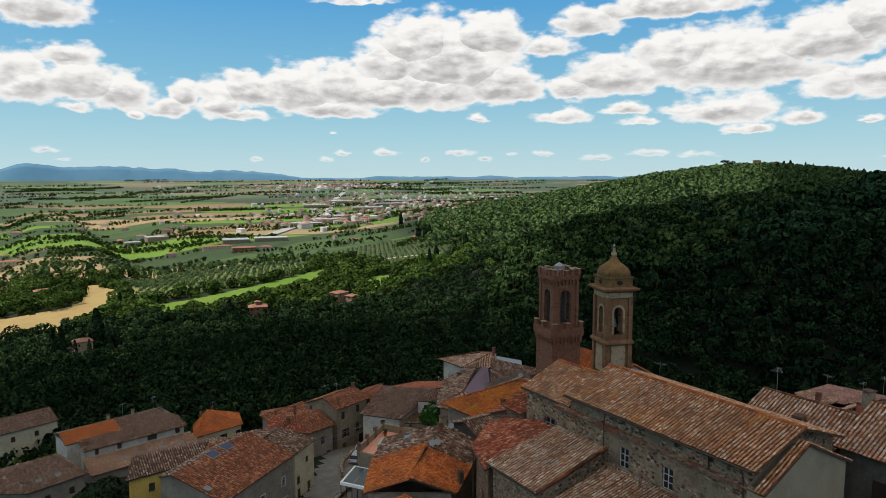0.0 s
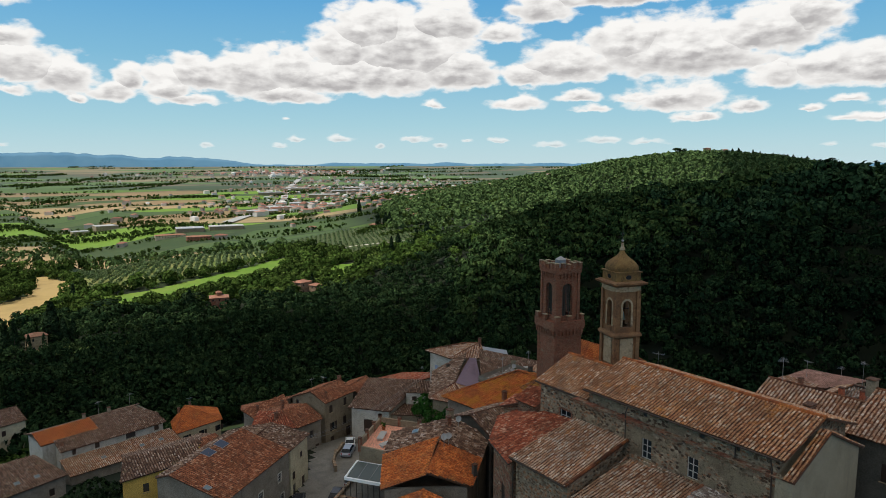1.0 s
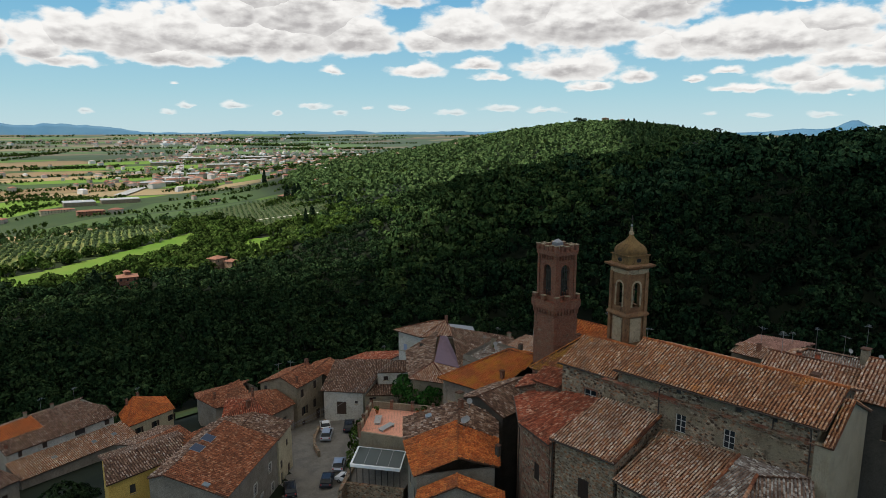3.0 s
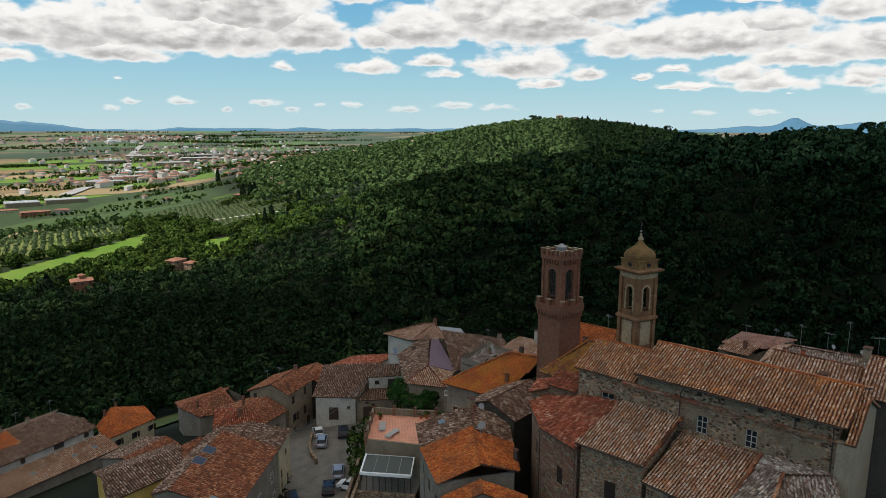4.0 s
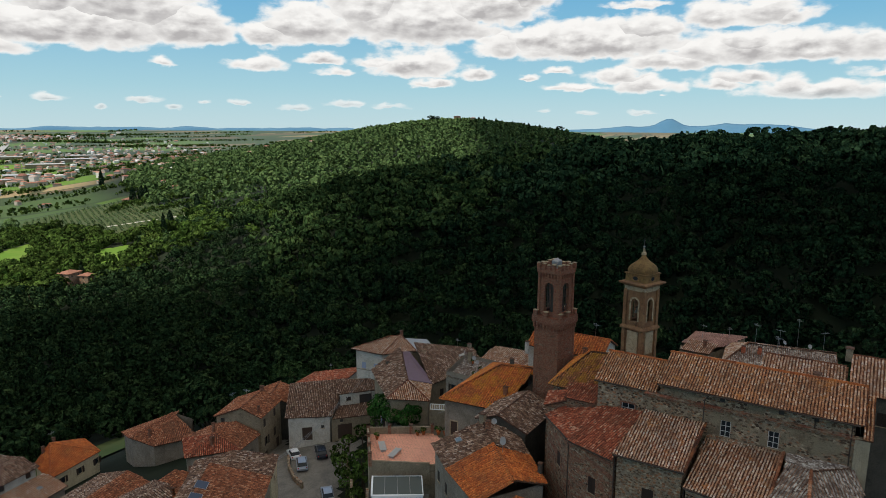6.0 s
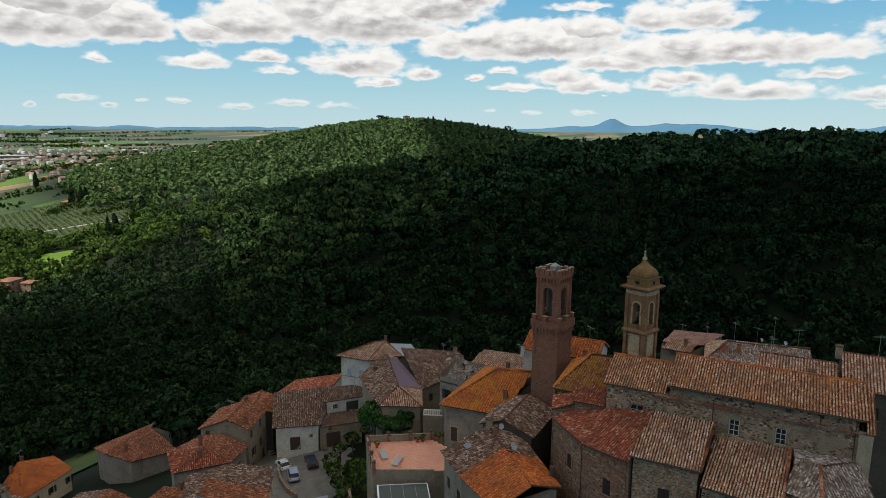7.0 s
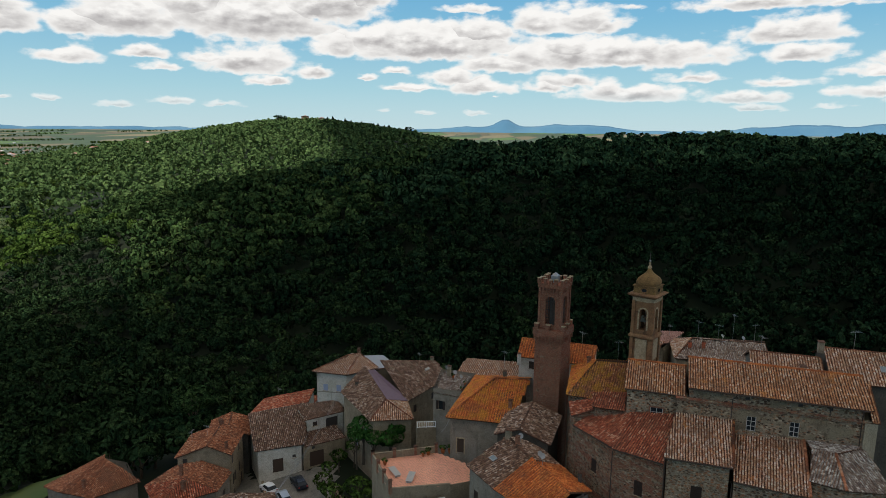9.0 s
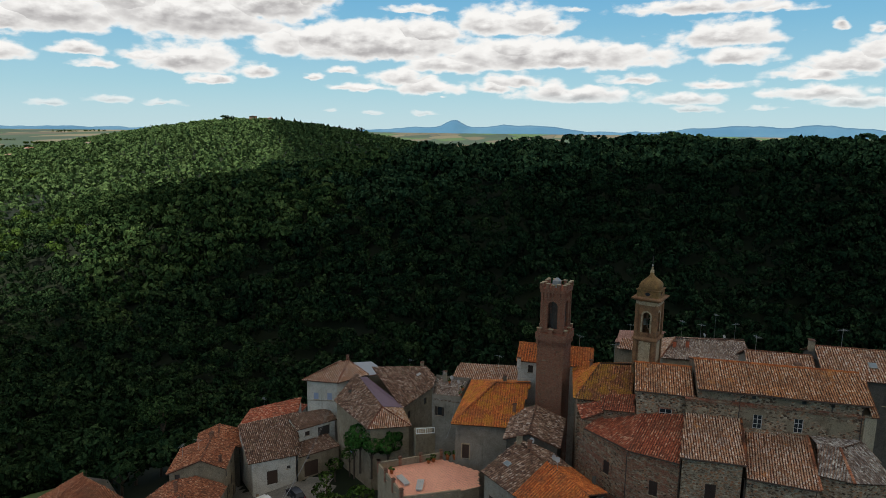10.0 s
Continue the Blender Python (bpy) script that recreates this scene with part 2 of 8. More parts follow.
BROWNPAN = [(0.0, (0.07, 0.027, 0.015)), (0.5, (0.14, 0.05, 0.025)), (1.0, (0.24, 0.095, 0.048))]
PALE = [(0.0, (0.36, 0.17, 0.095)), (0.3, (0.46, 0.26, 0.16)), (0.6, (0.54, 0.36, 0.25)), (0.85, (0.6, 0.45, 0.35)), (1.0, (0.74, 0.63, 0.53))]
RUST = (0.5, 0.19, 0.04)
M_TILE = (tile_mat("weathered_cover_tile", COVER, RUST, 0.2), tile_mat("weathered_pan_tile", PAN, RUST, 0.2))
M_PALETILE = (tile_mat("bleached_cover_tile", PALE, RUST, 0.1), tile_mat("darkened_pan_tile", PAN, RUST, 0.1))
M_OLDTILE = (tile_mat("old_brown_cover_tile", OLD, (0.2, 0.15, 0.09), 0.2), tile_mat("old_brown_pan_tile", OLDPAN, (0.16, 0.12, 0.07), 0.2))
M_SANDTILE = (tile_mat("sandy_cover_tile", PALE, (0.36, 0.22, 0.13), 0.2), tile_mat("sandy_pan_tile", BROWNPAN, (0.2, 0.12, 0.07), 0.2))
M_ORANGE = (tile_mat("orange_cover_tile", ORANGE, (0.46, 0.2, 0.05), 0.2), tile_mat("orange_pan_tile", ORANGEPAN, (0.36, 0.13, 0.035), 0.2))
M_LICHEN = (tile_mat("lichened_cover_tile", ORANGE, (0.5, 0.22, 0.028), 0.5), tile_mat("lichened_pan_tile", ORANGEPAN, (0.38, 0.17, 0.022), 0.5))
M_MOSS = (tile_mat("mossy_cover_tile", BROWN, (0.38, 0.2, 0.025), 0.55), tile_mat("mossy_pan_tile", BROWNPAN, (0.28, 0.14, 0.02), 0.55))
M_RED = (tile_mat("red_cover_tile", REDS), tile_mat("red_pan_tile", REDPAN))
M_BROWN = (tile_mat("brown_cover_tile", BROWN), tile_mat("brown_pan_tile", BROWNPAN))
M_GREYTILE = (tile_mat("grey_lichened_cover_tile", GREYS), tile_mat("grey_pan_tile", OLD))
M_PINKSHEET = tile_mat("pale_pink_roof_tile", [(0.0, (0.4, 0.22, 0.17)), (1.0, (0.5, 0.29, 0.23))])
M_DECK = tile_mat("tile_bed", OLDPAN)


def wall_mat(name, base, dark, spots=0.5, stone=0.0, brick=0.0):
    """Plaster or render, with rubble stone showing (stone: how much) or coursed brick (brick: how much)."""
    def build(n, co, geo):
        c = n.mix(n.remap(n.noise(co, 0.5, 5, 0.65), 0.35, 0.7), base, dark)
        c = n.mix(n.remap(n.noise(co, 1.7, 6, 0.75), 0.5, 0.68, 0.0, min(1.0, 1.3 * spots)), c, tuple(0.5 * v for v in dark))
        c = n.mix(n.remap(n.noise(co, 4.5, 4, 0.75), 0.55, 0.7, 0.0, spots), c, tuple(min(0.8, 1.35 * v) for v in base))
        h = n.noise(co, 6, 5, 0.7)
        if stone:
            v = n.add("ShaderNodeTexVoronoi")
            mp = n.add("ShaderNodeMapping")
            n.put(mp.inputs[0], co)
            mp.inputs["Scale"].default_value = (3.0, 3.0, 5.0)
            n.put(v.inputs["Vector"], mp.outputs[0])
            v.inputs["Scale"].default_value = 1.0
            rnd = n.add("ShaderNodeSeparateColor")
            n.put(rnd.inputs[0], v.outputs["Color"])
            c2 = n.ramp(rnd.outputs[0], [(0.0, (0.045, 0.026, 0.016)), (0.3, (0.14, 0.08, 0.046)), (0.55, (0.25, 0.16, 0.095)), (0.75, (0.31, 0.12, 0.055)), (0.9, (0.36, 0.26, 0.17)), (1.0, (0.46, 0.37, 0.26))])
            c2 = n.mix(n.remap(v.outputs["Distance"], 0.4, 0.62, 0.0, 0.75), c2, (0.3, 0.24, 0.17))
            c2 = n.mix(n.remap(n.noise(co, 0.9, 6, 0.75), 0.45, 0.66, 0.0, 0.5), c2, (0.075, 0.05, 0.033))
            c2 = n.mix(n.remap(n.noise(co, 3.2, 5, 0.75), 0.58, 0.7, 0.0, 0.55), c2, (0.4, 0.33, 0.24))
            c = n.mix(n.remap(n.noise(co, 0.45, 5, 0.72), 0.62 - stone * 0.4, 0.68 - stone * 0.38), c, c2)
            h = n.math("SUBTRACT", h, v.outputs["Distance"])
        if brick:
            bt = n.add("ShaderNodeTexBrick")
            sp = n.add("ShaderNodeSeparateXYZ")
            n.put(sp.inputs[0], co)
            cb = n.add("ShaderNodeCombineXYZ")
            n.put(cb.inputs[0], n.math("ADD", sp.outputs[0], sp.outputs[1])), n.put(cb.inputs[1], sp.outputs[2])
            n.put(bt.inputs["Vector"], cb.outputs[0])
            bt.inputs["Scale"].default_value, bt.inputs["Brick Width"].default_value, bt.inputs["Row Height"].default_value = 1.0, 0.28, 0.075
            bt.inputs["Mortar Size"].default_value = 0.012
            bt.inputs["Color1"].default_value, bt.inputs["Color2"].default_value, bt.inputs["Mortar"].default_value = (0.17, 0.052, 0.03, 1), (0.30, 0.105, 0.06, 1), (0.24, 0.165, 0.11, 1)
            course = n.add("ShaderNodeMapping")
            n.put(course.inputs[0], co)
            course.inputs["Scale"].default_value = (0.35, 0.35, 2.2)
            lay = n.remap(n.math("ADD", n.noise(course.outputs[0], 1.0, 4, 0.7), n.math("MULTIPLY", n.noise(co, 1.4, 4, 0.7), 0.4)), 0.56 + 0.3 * brick, 0.7 + 0.3 * brick)
            c = n.mix(lay, bt.outputs[0], c)
            c = n.mix(n.remap(n.noise(co, 2.5, 6, 0.75), 0.52, 0.68, 0.0, 0.6), c, (0.075, 0.04, 0.026))
            h = n.math("ADD", h, bt.outputs["Fac"])
        streak = n.add("ShaderNodeMapping")
        n.put(streak.inputs[0], co)
        streak.inputs["Scale"].default_value = (1.6, 1.6, 0.16)
        c = n.mix(n.remap(n.noise(streak.outputs[0], 1.0, 4, 0.6), 0.55, 0.8, 0.0, 0.45), c, tuple(0.45 * v for v in dark))
        grit = n.remap(n.noise(co, 11.0, 4, 0.8), 0.35, 0.65, 0.72, 1.25)
        c = n.mix(1.0, c, grit, "MULTIPLY")
        return c, h, 0.8
    return material(name, build, 0.93)


M_STONE = wall_mat("rubble_stone", (0.27, 0.185, 0.11), (0.18, 0.115, 0.065), 0.5, stone=1.05)
M_STONEPLASTER = wall_mat("stone_with_plaster_rests", (0.248, 0.196, 0.132), (0.168, 0.124, 0.08), 0.6, stone=0.5)
M_PLASTER = wall_mat("grey_beige_plaster", (0.265, 0.215, 0.148), (0.195, 0.152, 0.101), 0.45)
M_NAVEWALL = wall_mat("stained_church_plaster", (0.221, 0.174, 0.115), (0.145, 0.106, 0.068), 0.6, stone=0.42)
M_FACADE = wall_mat("pale_ochre_plaster", (0.33, 0.275, 0.193), (0.275, 0.226, 0.154), 0.2)
M_WHITE = wall_mat("white_plaster", (0.52, 0.49, 0.43), (0.4, 0.37, 0.31), 0.35)
M_CREAM = wall_mat("cream_plaster", (0.5, 0.43, 0.29), (0.4, 0.34, 0.23), 0.2)
M_YELLOW = wall_mat("yellow_plaster", (0.55, 0.36, 0.09), (0.48, 0.30, 0.07), 0.15)
M_GREYPL = wall_mat("grey_plaster", (0.248, 0.216, 0.172), (0.176, 0.148, 0.116), 0.3)
M_DARKPL = wall_mat("dark_plaster", (0.095, 0.085, 0.07), (0.065, 0.058, 0.048), 0.3)
M_BRICK = wall_mat("brick", (0.27, 0.115, 0.062), (0.15, 0.068, 0.04), 0.4, brick=0.9)
M_BRICKSTONE = wall_mat("brick_and_rubble", (0.25, 0.16, 0.095), (0.15, 0.09, 0.052), 0.5, stone=1.0, brick=0.15)
M_TOWER = wall_mat("tower_brick_and_stone", (0.2, 0.11, 0.065), (0.12, 0.065, 0.042), 0.5, stone=0.35, brick=0.6)
M_STUCCO = wall_mat("old_ochre_stucco", (0.225, 0.124, 0.061), (0.148, 0.072, 0.037), 0.6)
M_PALESTONE = wall_mat("pale_lime_render", (0.374, 0.293, 0.187), (0.255, 0.187, 0.111), 0.6)
M_DOME = wall_mat("lichened_dome_render", (0.214, 0.128, 0.048), (0.128, 0.071, 0.029), 0.6)
M_TERRACE = wall_mat("pink_terracotta_paving", (0.806, 0.383, 0.255), (0.715, 0.327, 0.225), 0.12)
M_ASPHALT = wall_mat("worn_asphalt", (0.2, 0.185, 0.16), (0.14, 0.13, 0.115), 0.25)
M_WOOD = material("dark_wood", lambda n, co, g: n.mix(n.noise(co, 5, 4), (0.075, 0.045, 0.03), (0.045, 0.03, 0.022)), 0.7)
M_GREENSH = material("brown_shutter", lambda n, co, g: n.mix(n.noise(co, 5, 4), (0.04, 0.024, 0.017), (0.028, 0.018, 0.014)), 0.6)
M_BLUESH = material("blue_grey_shutter", lambda n, co, g: n.mix(n.noise(co, 5, 4), (0.28, 0.33, 0.45), (0.24, 0.28, 0.4)), 0.6)
M_FRAME = material("white_window_paint", lambda n, co, g: n.mix(n.noise(co, 3, 4), (0.46, 0.45, 0.42), (0.34, 0.33, 0.3)), 0.5)
M_BRIGHT = material("bright_white_lacquer", lambda n, co, g: n.mix(n.noise(co, 3, 4), (0.82, 0.82, 0.81), (0.76, 0.76, 0.75)), 0.35)
M_GLASS = material("window_glass", lambda n, co, g: (0.02, 0.024, 0.028), 0.08)
M_METAL = material("galvanised_metal", lambda n, co, g: n.mix(n.noise(co, 8, 3), (0.35, 0.35, 0.35), (0.22, 0.22, 0.22)), 0.45, 0.7)
M_DARKMETAL = material("dark_iron", lambda n, co, g: n.mix(n.noise(co, 8, 3), (0.05, 0.05, 0.05), (0.09, 0.07, 0.06)), 0.6, 0.4)
M_COPPER = material("copper_pipe", lambda n, co, g: n.mix(n.noise(co, 4, 3), (0.09, 0.06, 0.045), (0.05, 0.04, 0.035)), 0.6, 0.3)
M_SOLAR = material("solar_glass", lambda n, co, g: (0.035, 0.045, 0.075), 0.35)
M_PURPLE = material("mauve_roofing_felt", lambda n, co, g: n.mix(n.noise(co, 1.5, 4), (0.19, 0.13, 0.17), (0.14, 0.1, 0.12)), 0.85)
M_BRONZE = material("bell_bronze", lambda n, co, g: n.mix(n.noise(co, 6, 3), (0.12, 0.13, 0.1), (0.2, 0.2, 0.16)), 0.5, 0.7)


def leaf_mat(name, a, b, c, trans=0.25):
    m = bpy.data.materials.new(name)
    m.use_nodes = True
    n = Nodes(m.node_tree)
    geo, tex = n.add("ShaderNodeNewGeometry"), n.add("ShaderNodeTexCoord")
    stand = n.add("ShaderNodeAttribute")
    stand.attribute_name = "tree_tone"
    stand = n.math("ADD", n.math("MULTIPLY", stand.outputs["Fac"], 0.7), n.math("MULTIPLY", n.noise(tex.outputs["Object"], 0.05, 2, 0.6), 0.3))
    region = n.noise(tex.outputs["Object"], 0.012, 2, 0.5)
    col = n.ramp(n.math("ADD", n.math("MULTIPLY", geo.outputs["Random Per Island"], 0.42), n.math("MULTIPLY", stand, 0.62)), [(0.2, a), (0.5, b), (0.85, c)])
    col = n.mix(n.remap(region, 0.35, 0.7, 0.0, 0.5), col, tuple(0.75 * v for v in b))
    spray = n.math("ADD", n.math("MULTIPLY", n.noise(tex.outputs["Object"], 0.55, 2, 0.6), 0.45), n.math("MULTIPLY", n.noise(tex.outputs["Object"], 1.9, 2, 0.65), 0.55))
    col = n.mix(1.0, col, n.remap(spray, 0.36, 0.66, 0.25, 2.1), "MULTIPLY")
    d, t, ms, out = n.add("ShaderNodeBsdfDiffuse"), n.add("ShaderNodeBsdfTranslucent"), n.add("ShaderNodeMixShader"), n.add("ShaderNodeOutputMaterial")
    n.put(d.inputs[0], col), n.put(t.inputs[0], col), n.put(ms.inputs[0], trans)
    n.put(ms.inputs[1], d.outputs[0]), n.put(ms.inputs[2], t.outputs[0]), n.put(out.inputs[0], ms.outputs[0])
    return m


# near and ridge oaks: cloud shade is put into the leaf colour
M_LEAF = leaf_mat("shaded_oak_leaves", (0.0045, 0.0125, 0.0068), (0.0095, 0.0235, 0.0115), (0.028, 0.05, 0.021), 0.1)
M_RIDGELEAF = leaf_mat("shaded_ridge_leaves", (0.01, 0.0248, 0.013), (0.0212, 0.0472, 0.0224), (0.0531, 0.092, 0.0401), 0.1)
# middle oaks: lighter copy of the near ones, sun put into the colour
M_MIDLEAF = leaf_mat("sunlit_oak_leaves", (0.0162, 0.031, 0.0074), (0.0339, 0.059, 0.0133), (0.0627, 0.0922, 0.0221), 0.15)
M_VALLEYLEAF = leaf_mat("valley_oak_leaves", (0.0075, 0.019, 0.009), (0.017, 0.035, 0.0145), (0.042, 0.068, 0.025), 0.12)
# slope oaks: in-between tone, the soft sun on that flank put into the colour
M_SLOPELEAF = leaf_mat("half_lit_oak_leaves", (0.0141, 0.0317, 0.0123), (0.0317, 0.059, 0.0202), (0.0686, 0.1021, 0.0334), 0.12)
# far hill woods: haze of distance put into a paler, bluer leaf colour
M_FARLEAF = leaf_mat("hazy_hill_leaves", (0.0306, 0.0576, 0.0216), (0.0558, 0.0945, 0.0333), (0.0945, 0.1395, 0.0522), 0.15)
M_LIGHTLEAF = leaf_mat("light_green_leaves", (0.032, 0.0624, 0.0128), (0.0544, 0.0944, 0.02), (0.084, 0.128, 0.032))
M_OLIVE = leaf_mat("olive_leaves", (0.06, 0.095, 0.04), (0.1, 0.145, 0.065), (0.16, 0.205, 0.1))
M_CYPRESS = leaf_mat("cypress_needles", (0.012, 0.024, 0.012), (0.02, 0.035, 0.016), (0.03, 0.05, 0.02), 0.1)
M_EVERGREEN = leaf_mat("clipped_evergreen_leaves", (0.014, 0.045, 0.010), (0.026, 0.075, 0.016), (0.045, 0.11, 0.024), 0.15)
M_BARK = material("bark", lambda n, co, g: n.mix(n.noise(co, 3, 4), (0.09, 0.065, 0.045), (0.05, 0.04, 0.03)), 0.95)


# ---- mesh helpers ----
def mesh_object(name, verts, faces, mat, parent=None, label="", smooth=False):
    me = bpy.data.meshes.new(name)
    me.from_pydata([tuple(v) for v in verts], [], faces)
    me.materials.append(mat)
    if smooth: me.polygons.foreach_set("use_smooth", [True] * len(me.polygons))
    ob = new(name, me)
    if parent: ob.parent = parent
    if label: ob["label"] = label
    return ob


def part(name, bm, mat, parent, label=""):
    me = bpy.data.meshes.new(name)
    bm.to_mesh(me)
    bm.free()
    me.materials.append(mat)
    ob = new(name, me)
    if parent: ob.parent = parent
    if label: ob["label"] = label
    return ob


def base(name, label, category, group="", at=(0, 0, 0), kind=""):
    ob = new(name)
    ob.location = at
    return tagged(ob, label, category, group, kind)


def box_data(c, size, ux=(1, 0), verts=None, faces=None, taper=1.0):
    """A box of size (along ux, across, up) with its base centre at c; adds to verts and faces."""
    verts, faces = ([], []) if verts is None else (verts, faces)
    k = len(verts)
    l = math.hypot(*ux)
    ux = (ux[0] / l, ux[1] / l)
    uy = (-ux[1], ux[0])
    for dz, s in ((0, 1.0), (size[2], taper)):
        for a, b in ((-1, -1), (1, -1), (1, 1), (-1, 1)):
            x, y = a * size[0] / 2 * s, b * size[1] / 2 * s
            verts.append((c[0] + ux[0] * x + uy[0] * y, c[1] + ux[1] * x + uy[1] * y, c[2] + dz))
    faces += [tuple(k + i for i in f) for f in ((3, 2, 1, 0), (4, 5, 6, 7), (0, 1, 5, 4), (1, 2, 6, 5), (2, 3, 7, 6), (3, 0, 4, 7))]
    return verts, faces


def box(name, c, size, mat, parent, ux=(1, 0), taper=1.0, label=""):
    return mesh_object(name, *box_data(c, size, ux, taper=taper), mat, parent, label)


def tube(name, pts, r, mat, parent, sides=6, label=""):
    v, f = [], []
    for i, p in enumerate(pts):
        p = Vector(p)
        d = (Vector(pts[min(i + 1, len(pts) - 1)]) - Vector(pts[max(i - 1, 0)])).normalized()
        a = d.orthogonal().normalized()
        b = d.cross(a)
        rr = r[i] if isinstance(r, (list, tuple)) else r
        for s in range(sides):
            t = 2 * math.pi * s / sides
            v.append(p + a * math.cos(t) * rr + b * math.sin(t) * rr)
    for i in range(len(pts) - 1):
        for s in range(sides):
            q = (s + 1) % sides
            f.append((i * sides + s, i * sides + q, (i + 1) * sides + q, (i + 1) * sides + s))
    f += [tuple(range(sides))[::-1], tuple((len(pts) - 1) * sides + s for s in range(sides))]
    return mesh_object(name, v, f, mat, parent, label)


rng = np.random.default_rng(7)


def slope(parent, poly, mat, pitch=0.33, row=0.35, deck_mat=None):
    """One roof slope: a deck slab, flat pan tiles and rows of cover tiles. poly: corners, the first two along the eave."""
    P = [Vector(p) for p in poly]
    e = (P[1] - P[0]).normalized()
    nrm = (P[1] - P[0]).cross(P[2] - P[0]).normalized()
    if nrm.z < 0: nrm = -nrm
    s = nrm.cross(e)
    if s.dot(P[2] - P[0]) < 0: s = -s
    flat = [((p - P[0]).dot(e), (p - P[0]).dot(s)) for p in P]
    top = [P[0] + e * u + s * v for u, v in flat]
    n = len(top)
    verts = top + [t - Vector((0, 0, 0.16)) for t in top]
    order = list(range(n))
    faces = [tuple(order), tuple(n + i for i in reversed(order))] + [(i, n + i, n + (i + 1) % n, (i + 1) % n) for i in range(n)]
    mesh_object("roof_deck", verts, faces, deck_mat or M_DECK, parent)
    us = [u for u, v in flat]
    V, F, K = [], [], []
    E, S, N = np.array(e), np.array(s), np.array(nrm)
    O = np.array(P[0])
    pitch *= rng.uniform(0.95, 1.05)
    u = min(us) + pitch * 0.3
    w = min(0.12, pitch * 0.29)
    sag = rng.uniform(0, 6.28, 3)
    while u < max(us) - 0.05:
        cut = []
        for i in range(n):
            (a, b), (c, d) = flat[i], flat[(i + 1) % n]
            if (a - u) * (c - u) < 0: cut.append(b + (d - b) * (u - a) / (c - a))
        if len(cut) >= 2:
            v0, v1 = min(cut) - 0.06 + rng.normal(0, 0.015), max(cut)
            k = max(1, int(round((v1 - v0) / row)))
            step = (v1 - v0) / k
            drift = 0.0
            for j in range(k):
                drift = drift * 0.7 + rng.normal(0, 0.012)
                dh, ww = abs(rng.normal(0, 0.01)), w * (1 + rng.normal(0, 0.06))
                wave = 0.015 * math.sin(u * 0.9 + sag[0]) + 0.015 * math.sin((v0 + j * step) * 1.3 + u * 0.35 + sag[1])
                lo, hi = v0 + j * step - 0.04, v0 + (j + 1) * step
                q = len(V)
                for vv, sc, lift in ((lo, 1.15, 0.035), (hi, 0.82, 0.0)):
                    for x, h in ((-1, 0.0), (-0.6, 0.68), (0.0, 0.95), (0.6, 0.68), (1, 0.0)):
                        V.append(O + E * (u + drift + x * ww * sc) + S * (vv + rng.normal(0, 0.008)) + N * (h * ww * sc + lift + dh + 0.02 + wave))
                F += [(q + i, q + i + 1, q + 6 + i, q + 5 + i) for i in range(4)] + [(q, q + 4, q + 3, q + 2, q + 1)]
                K += [0] * 5
                q = len(V)
                for vv, lift in ((lo, 0.045), (hi, 0.008)):
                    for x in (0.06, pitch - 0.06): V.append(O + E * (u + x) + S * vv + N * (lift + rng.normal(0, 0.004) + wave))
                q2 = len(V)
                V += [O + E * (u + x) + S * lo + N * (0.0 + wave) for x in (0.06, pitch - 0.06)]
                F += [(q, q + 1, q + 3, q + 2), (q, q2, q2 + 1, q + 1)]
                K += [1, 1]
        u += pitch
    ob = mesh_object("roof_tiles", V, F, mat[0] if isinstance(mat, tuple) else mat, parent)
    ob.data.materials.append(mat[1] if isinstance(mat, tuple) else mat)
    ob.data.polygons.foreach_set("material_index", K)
    ob["kind"] = "stuff"
    return ob


def ridge(parent, a, b, mat, r=0.15):
    """A row of overlapping ridge tiles from a to b."""
    a, b = Vector(a), Vector(b)
    d = (b - a).normalized()
    side = Vector((-d.y, d.x, 0)).normalized()
    up = side.cross(d)
    up = up if up.z > 0 else -up
    k = max(1, int((b - a).length / 0.42))
    mat = mat[1] if isinstance(mat, tuple) else mat
    V, F = [], []
    for j in range(k):
        q = len(V)
        for t, sc in ((j / k - 0.01 / k, 1.1), ((j + 1) / k, 0.9)):
            p = a.lerp(b, t)
            for x, h in ((-1, -0.25), (-0.75, 0.45), (0, 0.8), (0.75, 0.45), (1, -0.25)):
                V.append(p + side * x * r * sc + up * (h * r * sc + 0.05 + rng.normal(0, 0.004)))
        F += [(q + i, q + i + 1, q + 6 + i, q + 5 + i) for i in range(4)] + [(q + 4, q + 3, q + 2, q + 1, q)]
    ob = mesh_object("ridge_tiles", V, F, mat, parent)
    ob["kind"] = "stuff"
    return ob


